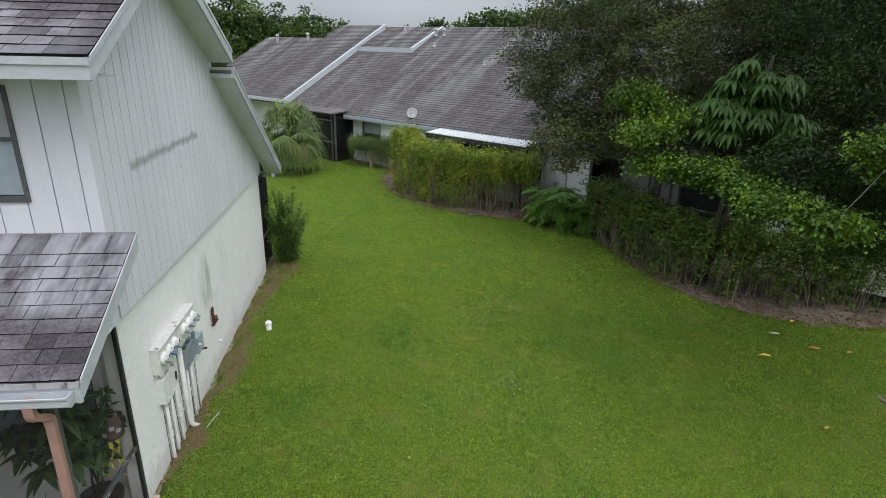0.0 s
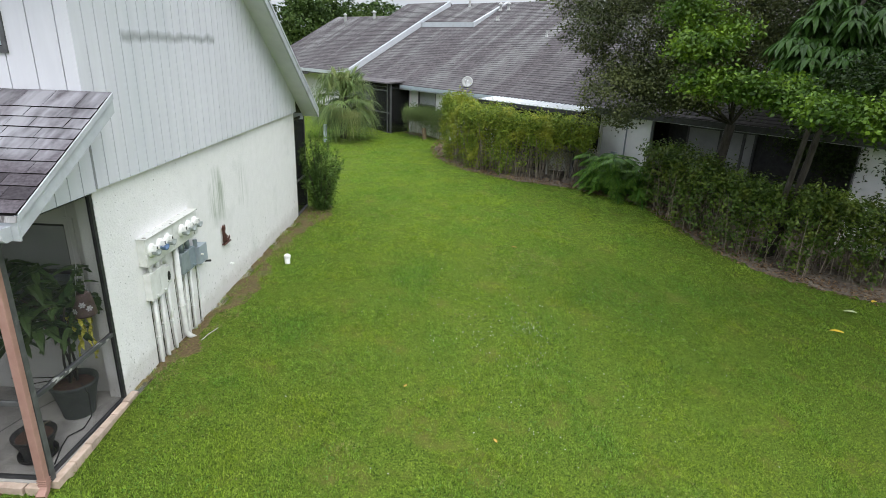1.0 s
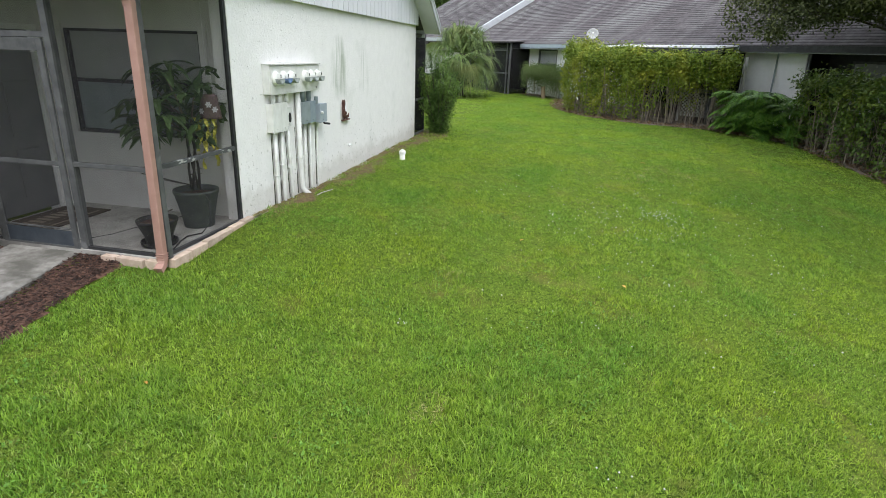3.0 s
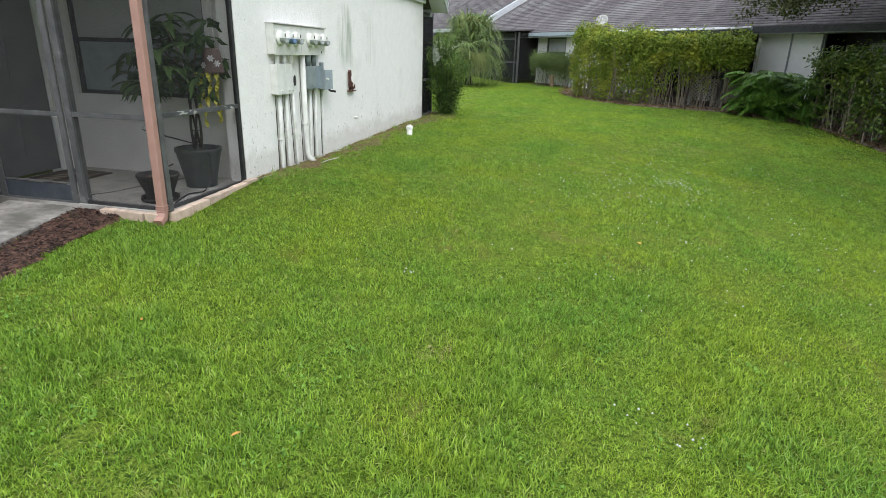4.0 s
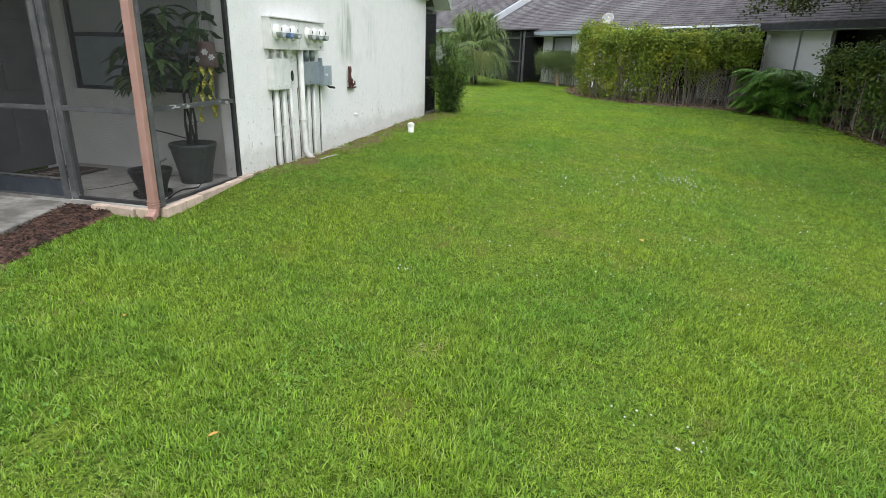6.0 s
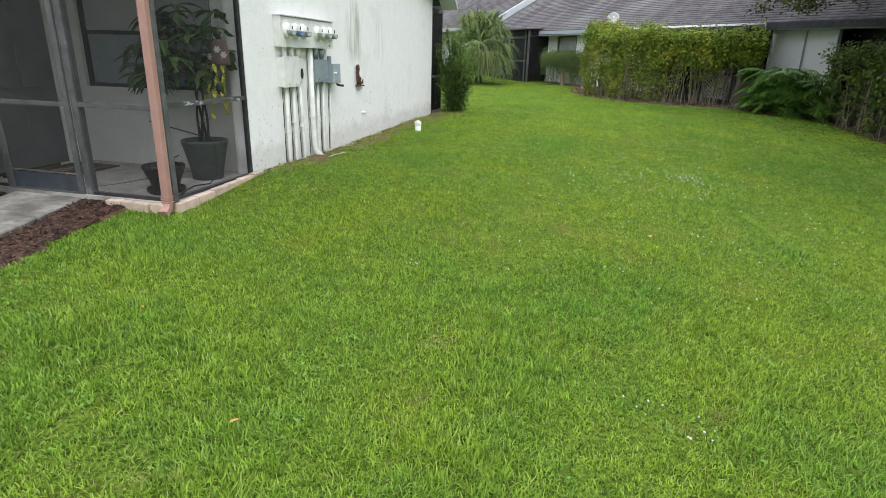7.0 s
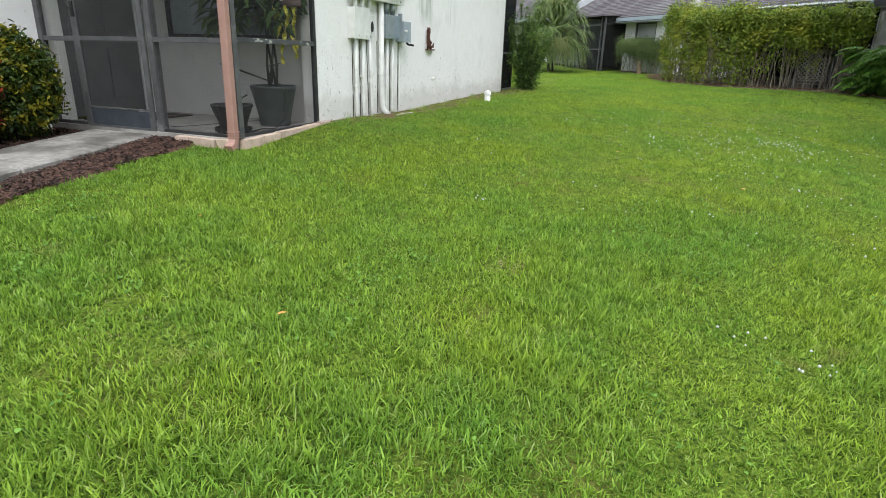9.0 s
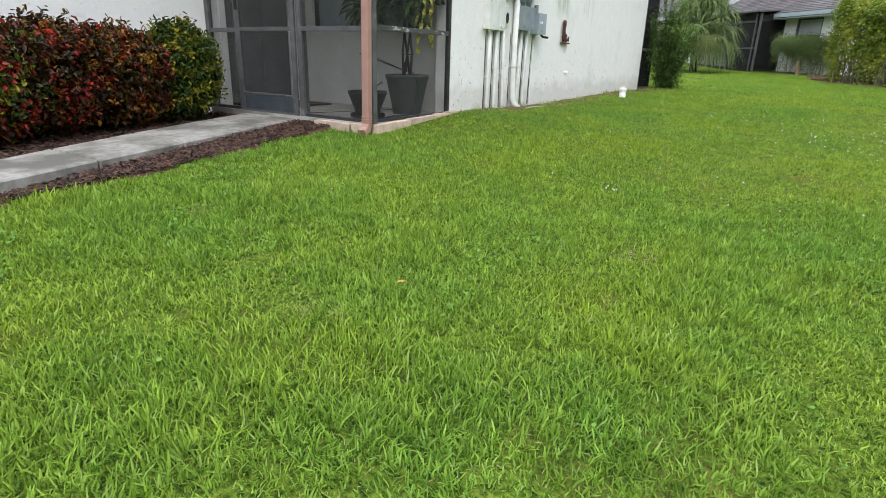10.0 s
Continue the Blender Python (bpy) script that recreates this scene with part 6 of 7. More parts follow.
for k in range(105):
    a = random.random() * 6.283
    rr = random.uniform(0.25, 1.15)
    c = Vector((10.92 + rr * math.cos(a), 6.05 + rr * math.sin(a), 5.31 - rr * rr * 0.8 - random.uniform(0, 1.2)))
    bm = bmesh.new()
    tube([(11.07, 6.30, c.z - 0.1), tuple((Vector((11.07, 6.30, c.z)) + c) / 2 + Vector((0, 0, 0.15))), tuple(c)], [0.014, 0.01, 0.007], 5, bm)
    n_l = random.randint(8, 11)
    tilt = Vector((math.cos(a), math.sin(a), 0)) * 0.35
    for j in range(n_l):
        b = j * math.tau / n_l
        long_leaf(c, Vector((math.cos(b), math.sin(b), -0.12)) + tilt, random.uniform(0.26, 0.36), 0.115, random.uniform(0.6, 1.0), bm, 4)
    part("leaf_whorl", bm, L_UMBRELLA, umb)

# fan palm in front of the far porch
palm = thing("fan_palm", (-0.94, 17.88, ground_z(-0.94, 17.88)), "cabbage palm with drooping grey-green fan leaves", "palm")
random.seed(51)
pz = ground_z(-0.94, 17.88)
part("trunk", limb((-0.94, 17.88, pz - 0.1), (-0.89, 17.83, pz + 1.65), 0.14, 0.16, None, 0.03, 12), BARK, palm, smooth=True)
for k in range(104):
    a = k * 2.4 + random.uniform(-0.3, 0.3)
    up = random.uniform(-1.2, 1.8)
    droop = random.uniform(0.15, 0.85)
    d = Vector((math.cos(a), math.sin(a), up)).normalized()
    start = Vector((-0.89, 17.83, pz + 1.65))
    hub = start + d * random.uniform(0.6, 0.95)
    bm = bmesh.new()
    tube([tuple(start), tuple(start.lerp(hub, 0.5) + Vector((0, 0, 0.04))), tuple(hub)], [0.016, 0.012, 0.008], 4, bm)
    side = d.cross(Vector((0, 0, 1))).normalized()
    up2 = side.cross(d)
    for j in range(22):
        f = (j / 21 - 0.5) * 2.5
        aim = (d * math.cos(f) + side * math.sin(f) + up2 * 0.15 * math.cos(f * 2)).normalized()
        ln = random.uniform(0.65, 1.25)
        rows = []
        wd = aim.cross(Vector((0, 0, 1)))
        wd = wd.normalized() if wd.length > 0.1 else side
        for i in range(5):
            q = i / 4
            c = hub + aim * ln * q * (1 - 0.25 * q) - Vector((0, 0, (0.12 * q + 0.62 * q * q * q + 0.25 * q * q) * ln * droop))
            w = 0.024 * (1 - q * 0.85)
            rows.append((bm.verts.new(c + wd * w), bm.verts.new(c - wd * w)))
        for p, q2 in zip(rows, rows[1:]):
            bm.faces.new((p[0], p[1], q2[1], q2[0]))
    part("fan_leaf", bm, L_PALM, palm)

# upright shrub at the rear corner: short needle leaves on rising shoots
yew = thing("upright_shrub", (0.44, 8.08, ground_z(0.44, 8.08)), "upright dark green needle-leaved shrub at the house corner", "shrub")
random.seed(61)
g2 = np.random.default_rng(61)
yz = ground_z(0.44, 8.08)
cs, fs = [], []
for k in range(58):
    a = random.random() * 6.283
    lean = random.uniform(0.05, 0.62)
    h = random.uniform(0.4, 1.0) * (2.15 - lean * 0.9)
    tip = Vector((0.44 + lean * math.cos(a), 8.08 + lean * math.sin(a), yz + h))
    base = Vector((0.44 + 0.05 * math.cos(a), 8.08 + 0.05 * math.sin(a), yz - 0.03))
    mid = base.lerp(tip, 0.5) + Vector((-0.05 * lean * math.cos(a), -0.05 * lean * math.sin(a), 0.04))
    part("shoot", tube([base, mid, tip], [0.014, 0.009, 0.004], 5), BARK, yew)
    n = 190
    f = g2.uniform(0.08, 1.05, n)
    pts = np.outer((1 - f) ** 2, base) + np.outer(2 * f * (1 - f), mid) + np.outer(f * f, tip)
    cs.append(pts + g2.normal(0, 1, (n, 3)) * (0.085 * (1.2 - 0.75 * f))[:, None])
    fs.append(np.tile([math.cos(a) * 0.5, math.sin(a) * 0.5, 0.5], (n, 1)))
v, q = leaves(np.concatenate(cs), np.concatenate(fs), 0.085, 0.02, g2, 0.1)
attach(new("foliage", array_mesh("foliage", v, q, L_SHRUB)), yew)

# split-leaf philodendrons between the hedges
random.seed(71)


def lobed_leaf(at, aim, length, bm):
    """A deeply cut leaf: a midrib with pairs of pointed, wavy lobes."""
    at, aim = Vector(at), Vector(aim).normalized()
    side = aim.cross(Vector((0, 0, 1)))
    side = side.normalized() if side.length > 0.1 else Vector((1, 0, 0))
    for i in range(8):
        f = 0.03 + i / 8 * 0.95
        c = at + aim * length * f - Vector((0, 0, 0.45 * length * f * f))
        w = length * 0.5 * math.sin(math.pi * (0.26 + 0.7 * f)) ** 0.8
        for s in (1, -1):
            long_leaf(c, side * s + aim * (0.2 + 0.7 * f) + Vector((0, 0, 0.1)), w, length * 0.14, 0.4, bm, 3)
    long_leaf(at, aim, length * 1.06, length * 0.17, 0.42, bm, 4)


for px, py, n_l, sz in ((7.9, 10.85, 62, 0.4), (8.45, 10.5, 64, 0.4), (8.95, 10.15, 46, 0.36), (8.4, 11.15, 60, 0.44), (8.15, 10.55, 52, 0.42)):
    zb = ground_z(px, py)
    ph = thing("split_leaf_philodendron", (px, py, zb), "lush split-leaf philodendron with deeply cut green leaves", "shrub", "philodendrons between the hedges")
    for k in range(n_l):
        a = k * 2.4 + random.uniform(-0.3, 0.3)
        rr, hh = random.uniform(0.05, 0.5), random.uniform(0.12, 1.12)
        hub = Vector((px + rr * math.cos(a), py + rr * math.sin(a), zb + hh))
        bm = tube([(px, py, zb - 0.02), (px + rr * 0.4 * math.cos(a), py + rr * 0.4 * math.sin(a), zb + hh * 0.7), tuple(hub)], [0.013, 0.01, 0.007], 5)
        lobed_leaf(hub, (math.cos(a), math.sin(a), random.uniform(-0.5, 0.35)), sz * random.uniform(0.75, 1.15), bm)
        part("leaf", bm, L_FERN, ph)


# croton shrubs beside the path
def croton(px, py, r, h, mat, mat2, label, seed, n):
    random.seed(seed)
    gg = np.random.default_rng(seed)
    zb = ground_z(px, py)
    t = thing("croton_shrub", (px, py, zb), label, "shrub", "crotons along the wall")
    for k in range(9):
        a = k * 2.4
        part("stem", limb((px + 0.06 * math.cos(a), py + 0.06 * math.sin(a), zb - 0.05), (px + r * 0.6 * math.cos(a), py + r * 0.6 * math.sin(a), zb + h * random.uniform(0.5, 0.85)), 0.014, 0.006, None, 0.15, 5, 3), BARK, t)
    for nm, mt, share in (("foliage", mat, 0.62), ("tip_foliage", mat2, 0.38)):
        k = int(n * 2.3 * share / 12)
        d = unit(gg.normal(0, 1, (k, 3)))
        rad = (gg.uniform(0.5, 1.0, k) * (1 + 0.16 * np.sin(d[:, 0] * 5 + px) * np.cos(d[:, 2] * 6 + py) + 0.1 * np.sin(d[:, 1] * 11)))[:, None] ** (0.5 if nm == "foliage" else 0.3)
        c = d * rad * np.array([r, r, h * 0.46]) + np.array([px, py, zb + h * 0.54])
        c[:, 0] = np.maximum(c[:, 0], LEFT_X + 0.12)
        idx = np.repeat(np.arange(k), 12)
        vv, qq = round_leaves(c[idx] + gg.normal(0, 0.042, (len(idx), 3)), d[idx] * 0.6 + np.array([0, 0, 0.4]), 0.056, 0.026, gg, 0.4, 0.8)
        attach(new(nm, array_mesh(nm, vv, qq, mt)), t)


croton(-2.0, -2.0, 0.38, 0.96, L_CROTON_G, L_CROTON_G, "green and yellow croton shrub", 81, 5200)
croton(-2.0, -2.6, 0.42, 0.92, L_CROTON_M, L_CROTON_R, "dark bronze and red croton shrub", 82, 5200)
croton(-1.95, -3.2, 0.44, 0.98, L_CROTON_M, L_CROTON_R, "dark red and orange croton shrub", 83, 5600)
croton(-1.85, -3.75, 0.45, 1.0, L_CROTON_R, L_CROTON_G, "red croton shrub with yellow leaf tips", 84, 5200)
croton(-2.05, -4.5, 0.5, 1.1, L_CROTON_G, L_CROTON_M, "bright green and bronze croton shrub", 85, 5200)

# distant trees behind the neighbouring house
def far_tree(x, y, h, r, seed, n=9000, label="distant broad green tree behind the roofs"):
    gg = random.Random(seed)
    blobs = [(x + gg.uniform(-0.6, 0.6) * r, y + gg.uniform(-0.6, 0.6) * r, h * gg.uniform(0.42, 0.86), r * gg.uniform(0.4, 0.62), r * gg.uniform(0.4, 0.62), h * gg.uniform(0.14, 0.22), n // 7) for _ in range(7)]
    tree("distant_tree", (x, y, 0.0), h * 0.35, 0.25, blobs, L_FAR, label, 0.34, 0.21, seed, 40, 0.35, 0.5, "trees behind the roofs")


for k, (x, y, h, r) in enumerate(((-16, 40, 9.5, 5.5), (-9.5, 44, 8.8, 5), (-23, 36, 10, 6), (-4.5, 50, 8.6, 5), (-31, 30, 10, 6), (11, 38, 7.6, 3.6), (14.5, 34, 7.8, 3.6), (18, 32, 8.6, 4.5), (24, 28, 10, 5.5), (28, 20, 10, 6), (26, 11, 9, 5), (7.5, 44, 7.2, 2.6), (-27, 38, 9.5, 5.5), (-19.5, 46, 9, 5.5), (-13, 37, 8.5, 4.5))):
    far_tree(x, y, h, r, 200 + k)

# ---- details of the neighbouring house ----
fp = thing("far_screen_porch", (0, 0, 0), "dark screened porch with thin aluminium frame beside the palm", "screen")
fp.matrix_basis = pose(0.3, 19.4, 0.35)


def fpart(name, bm, mat, parent, label=""):
    bmesh.ops.transform(bm, matrix=N_FRAME, verts=bm.verts)
    return part(name, bm, mat, parent, label)


P_N = 13.95
# Darker, denser screen copy; the porch's inner shade is in its colour.
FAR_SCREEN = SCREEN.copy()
FAR_SCREEN.name = "shaded_far_screen"
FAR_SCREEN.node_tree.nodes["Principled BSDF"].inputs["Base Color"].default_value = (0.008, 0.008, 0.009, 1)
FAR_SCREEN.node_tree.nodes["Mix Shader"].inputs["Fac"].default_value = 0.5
for s0 in (-16.4, -15.2, -14.35, -13.05, -12.85):
    fpart("post", box(s0 - 0.03, s0 + 0.03, P_N, P_N + 0.06, 0.0, 2.3), FRAME, fp)
fpart("rail", box(-16.4, -12.85, P_N + 0.01, P_N + 0.05, 1.1, 1.15), FRAME, fp)
fpart("rail", box(-14.35, -13.05, P_N + 0.005, P_N + 0.055, 2.0, 2.05), FRAME, fp)
fpart("bottom_rail", box(-16.4, -12.85, P_N + 0.01, P_N + 0.05, 0.2, 0.32), DARKFRAME, fp)
fpart("screen_panel", box(-16.4, -12.85, P_N + 0.028, P_N + 0.03, 0.1, 2.3), FAR_SCREEN, fp)
fpart("porch_roof", prism([(P_N - 0.2, 2.32), (15.6, 2.44), (15.6, 2.50), (P_N - 0.2, 2.37)], "x", -16.6, -12.75), SHINGLE_FAR, fp, "thin pale roof edge")
fpart("side_screen", box(-12.86, -12.855, P_N + 0.06, 14.9, 0.1, 2.3), FAR_SCREEN, fp)
fpart("back_wall", box(-16.5, -12.75, 15.7, 15.8, -0.2, 2.6), PORCH_SHADE, fp)

pat = thing("patio_cover", (6.1, 13.6, 0), "white corrugated metal patio cover on dark posts", "patio cover")
nrib = 26
for i in range(nrib):
    s0 = -7.45 + 4.2 * i / nrib
    w = 4.2 / nrib
    bm = bmesh.new()
    prism([(s0, 0.0), (s0 + w * 0.75, 0.0), (s0 + w * 0.8, 0.035), (s0 + w * 0.95, 0.035), (s0 + w, 0.0), (s0 + w, -0.008), (s0, -0.008)], "y", 13.72, 14.95, bm)
    for v in bm.verts:
        v.co.z += 2.2 + 0.08 * (v.co.y - 13.72)
    fpart("roof_panel", bm, METALROOF, pat)
fpart("front_beam", box(-7.45, -3.25, 13.68, 13.76, 2.04, 2.18), DARKFRAME, pat, "dark gutter beam")
for s0 in (-7.4, -6.0, -4.65, -3.3):
    fpart("post", box(s0 - 0.03, s0 + 0.03, 13.7, 13.76, 0.0, 2.1), DARKFRAME, pat)
fpart("screen_panel", box(-7.4, -3.3, 13.73, 13.735, 0.05, 2.1), SCREEN, pat)
fpart("rail", box(-7.4, -3.3, 13.71, 13.75, 0.95, 1.0), DARKFRAME, pat)
fpart("side_screen", box(-3.3, -3.295, 13.75, 14.9, 0.05, 2.2), SCREEN, pat)
fpart("downpipe", tube([(-7.5, 13.72, 2.15), (-7.55, 13.9, 2.0), (-7.55, 14.8, 1.8)], 0.035, 8), DARKFRAME, pat)

DISHGREY = material("pale_grey_dish", (0.33, 0.33, 0.325), (0.4, 0.4, 0.39), 6, 0.6, 0.0)
dish = thing("satellite_dish", (4.05, 17.27, 2.33), "pale grey satellite dish on a short bent mast", "satellite dish")
dd = part("dish_bowl", lathe([(0.001, -0.05), (0.1, -0.042), (0.16, -0.02), (0.215, 0.01), (0.215, 0.018), (0.16, -0.01), (0.1, -0.03), (0.001, -0.038)], (0, 0, 0), 28), DISHGREY, dish, smooth=True)
dd.matrix_basis = look((4.05, 17.25, 2.73), (2.2, 5.0, 8.0)) @ pose(0, 0, 0, 180, 0, 0)
part("mast", tube([(4.10, 17.44, 2.28), (4.08, 17.39, 2.58), (4.06, 17.29, 2.79)], 0.022, 8), METALROOF, dish)
part("feed_arm", tube([(4.04, 17.24, 2.58), (3.98, 16.89, 2.68), (3.97, 16.79, 2.83)], 0.012, 6), METALROOF, dish)


def vent(s, n, r, h, cap):
    x, y, z = N_FRAME @ Vector((s, n, nz(n)))
    t = thing("roof_vent", (x, y, z), "short grey roof vent pipe", "vent", "vents on the neighbouring roof")
    part("pipe", tube([(x, y, z - 0.1), (x, y, z + h)], r, 10), DISHGREY, t)
    part("flashing", lathe([(r * 1.6, -0.02), (r * 1.15, 0.04), (r, 0.06)], (x, y, z + 0.03), 12), DISHGREY, t)
    if cap:
        part("hood", lathe([(r * 1.7, 0.0), (r * 1.6, 0.04), (0.01, 0.12)], (x, y, z + h), 12), DISHGREY, t)


for s, n, r, h, cap in ((-13.0, 20.5, 0.07, 0.28, True), (-12.5, 20.5, 0.07, 0.28, True), (-12.3, 19.6, 0.07, 0.2, False), (-15.5, 20.9, 0.06, 0.35, False), (-7.4, 20.4, 0.08, 0.3, True), (-6.9, 20.3, 0.05, 0.3, False), (-24.6, 19.4, 0.08, 0.5, True), (-21.9, 19.6, 0.08, 0.5, True), (-8.4, 18.3, 0.05, 0.25, False)):
    vent(s, n, r, h, cap)
for s0, s1 in ((-25.6, -24.9), (-23.5, -22.9)):
    npart("streak_flashing", prism([(N_EAVE + 0.6, N_EZ + 0.36 + 0.32), (19.3, nz(19.3) + 0.36), (19.3, nz(19.3) + 0.37), (N_EAVE + 0.6, N_EZ + 0.37 + 0.32)], "x", s1 - 0.05, s1), SHINGLE_FAR)

# lattice screen behind the tall hedge
lat = thing("lattice_screen", (7.3, 12.1, 0.0), "weathered grey diagonal lattice screen behind the hedge", "lattice")
A, B = Vector((6.68, 12.63, 0)), Vector((8.15, 12.03, 0))
u = (B - A).normalized()
L = (B - A).length
z0, z1 = 0.36, 1.16
for k in range(-12, 28):
    for sgn in (1, -1):
        off = k * 0.1
        a0, a1 = off, off + (z1 - z0) * sgn
        lo, hi = max(min(a0, a1), 0), min(max(a0, a1), L)
        if hi - lo < 0.1:
            continue
        q0, q1 = (lo, hi)
        za = z0 + (q0 - a0) * sgn
        zb2 = z0 + (q1 - a0) * sgn
        nrm = Vector((-u.y, u.x, 0)) * (0.004 * sgn)
        p, q = A + u * q0 + Vector((0, 0, za)) + nrm, A + u * q1 + Vector((0, 0, zb2)) + nrm
        d = (q - p).normalized()
        w = d.cross(nrm.normalized()) * 0.016
        th = nrm.normalized() * 0.0035
        bm = bmesh.new()
        vs = [bm.verts.new(c) for c in (p + w - th, p - w - th, q - w - th, q + w - th, p + w + th, p - w + th, q - w + th, q + w + th)]
        for f in ((0, 1, 2, 3), (7, 6, 5, 4), (0, 4, 5, 1), (1, 5, 6, 2), (2, 6, 7, 3), (3, 7, 4, 0)):
            bm.faces.new([vs[i] for i in f])
        part("slat", bm, LATTICE, lat)
for c in (A, (A + B) / 2, B):
    part("post", box(c.x - 0.03, c.x + 0.03, c.y + 0.015, c.y + 0.075, -0.1, 2.05 if c is B else 1.4), LATTICE, lat)

ac = thing("air_conditioner", (2.97, 19.08, 0.3), "grey outdoor air conditioner behind the clipped shrub", "air conditioner")
part("casing", box(2.62, 3.32, 19.08, 19.63, 0.27, 0.97, 0.02), GREYBOX, ac)
for k in range(9):
    part("fin", box(2.65, 3.29, 19.065, 19.08, 0.34 + k * 0.065, 0.365 + k * 0.065), DARKFRAME, ac)
ebox = thing("wall_meter_box", (3.3, 17.6, 1.2), "small pale meter box with a pipe on the neighbouring wall", "electrical box")
fpart("body", box(-10.92, -10.72, 14.78, 14.9, 1.15, 1.5, 0.01), METALROOF, ebox)
fpart("pipe", tube([(-10.6, 14.85, 0.2), (-10.6, 14.85, 1.6)], 0.04, 8), METALROOF, ebox)
bol = thing("wooden_bollard", (2.38, 18.44, 0.3), "short weathered wooden post in front of the shrub", "post")
part("stump", tube([(2.38, 18.44, 0.2), (2.35, 18.44, 0.74)], [0.09, 0.085], 10), DEADWOOD, bol)
gp = thing("grey_post", (-1.46, 16.87, 0.25), "short grey utility post on the lawn edge", "post")
part("post_body", box(-1.52, -1.40, 16.81, 16.93, 0.08, 0.95, 0.015), GREYBOX_LIGHT, gp)
wm = thing("white_wall_box", (8.5, 12.4, 0.9), "small pale box and thin conduit on the white wall", "electrical box")
fpart("body", box(-2.75, -2.6, 14.8, 14.9, 0.75, 1.0, 0.008), GREYBOX_LIGHT, wm)
fpart("conduit", tube([(-2.35, 14.87, 0.3), (-2.35, 14.87, 2.2)], 0.022, 7), GREYBOX, wm)

# sunken utility box at the lawn's low corner
hz = ground_z(13.00, 3.09)
sink = thing("utility_pit", (13.00, 3.09, hz), "sunken brown utility box with a soil-covered rim in the lawn", "utility box")
for a in (box(12.55, 13.50, 2.61, 2.71, hz - 0.25, hz + 0.03), box(12.55, 13.50, 3.49, 3.59, hz - 0.25, hz + 0.03), box(12.55, 12.65, 2.71, 3.49, hz - 0.25, hz + 0.03), box(13.40, 13.50, 2.71, 3.49, hz - 0.25, hz + 0.03)):
    part("rim", a, SOIL, sink)
part("lid", box(12.65, 13.40, 2.71, 3.49, hz - 0.2, hz - 0.12), MULCH, sink)


def fallen(x, y, size, mat, ang, label):
    z = rough_z(x, y) + 0.035
    t = thing("fallen_leaf", (x, y, z), label, "leaf", "fallen leaves on the lawn")
    bm = bmesh.new()
    long_leaf((x - size / 2 * math.cos(ang), y - size / 2 * math.sin(ang), z), (math.cos(ang), math.sin(ang), 0.05), size, size * 0.42, 0.12, bm, 5)
    part("blade", bm, mat, t)


for x, y, sz, mt, an, lb2 in ((10.8, 3.85, 0.24, YELLOWLEAF, 2.6, "bright yellow leaf fallen on the grass"), (11.63, 4.76, 0.24, PALELEAF, 2.7, "pale green leaf fallen on the grass"), (12.27, 4.28, 0.24, DEADLEAF, 2.7, "brown curled leaf fallen on the grass"), (12.49, 5.33, 0.2, YELLOWLEAF, 0.6, "yellow leaf fallen beside the bed"), (9.36, 8.7, 0.16, YELLOWLEAF, 2.9, "yellow leaf fallen beside the bed"), (10.62, 1.77, 0.15, DEADLEAF, 0.4, "brown curled leaf fallen on the grass"), (13.1, 4.21, 0.2, DEADLEAF, 0.3, "brown curled leaf fallen on the grass"), (13.41, 5.43, 0.16, YELLOWLEAF, 1.2, "yellow leaf fallen beside the bed"), (3.21, 0.73, 0.07, DEADLEAF, 1.0, "brown curled leaf fallen on the grass"), (4.33, -0.14, 0.08, DEADLEAF, 2.0, "brown curled leaf fallen on the grass"), (5.07, 5.96, 0.12, DEADLEAF, 2.6, "brown curled leaf fallen on the grass"), (1.06, -2.98, 0.05, DEADLEAF, 2.6, "small red-brown leaf fallen on the grass"), (2.18, -3.69, 0.05, DEADLEAF, 1.1, "small red-brown leaf fallen on the grass")):
    fallen(x, y, sz, mt, an, lb2)

# brown leaf litter on the planting bed, thickest along its edge
lg = np.random.default_rng(64)
cs = []
while len(cs) < 5200:
    i = int(lg.integers(0, 16))
    (x0, y0), (x1, y1) = BED[i], BED[i + 1]
    f = lg.uniform()
    dx, dy = x1 - x0, y1 - y0
    ll = math.hypot(dx, dy)
    if lg.uniform() > ll / 2.4:
        continue
    d = abs(lg.normal(0, 0.45)) + lg.normal(0, 0.07)
    x, y = x0 + dx * f + dy / ll * -d * -1, y0 + dy * f - dx / ll * d
    if not inside(x, y, BED) and d > 0.1:
        x, y = x0 + dx * f - dy / ll * d, y0 + dy * f + dx / ll * d
    cs.append((x, y, rough_z(x, y) + 0.045))
L_LITTER = leaf_material("dry_leaf_litter", (0.07, 0.04, 0.022), (0.30, 0.20, 0.11), None, 0.8, 1.3, 0.1)
vv, qq = leaves(np.array(cs), np.tile([0, 0, 1.0], (len(cs), 1)), 0.075, 0.035, lg, 0.2, 0.25)
tagged(new("leaf_litter", array_mesh("leaf_litter", vv, qq, L_LITTER)), "dry brown leaf litter along the edge of the bed", "leaf litter", kind="stuff")

# ---- lawn ----
gr = np.random.default_rng(99)
DRY = ((2.88, -2.5, 0.15), (4.6, 5.05, 0.6), (5.45, 5.3, 0.5), (4.0, 2.65, 0.3), (6.3, 6.9, 0.2), (1.83, -4.05, 0.16), (1.5, -3.95, 0.12), (0.55, -3.0, 0.2))
STRAW = leaf_material("straw_blade", (0.26, 0.24, 0.09), (0.5, 0.44, 0.22), None, 0.7)


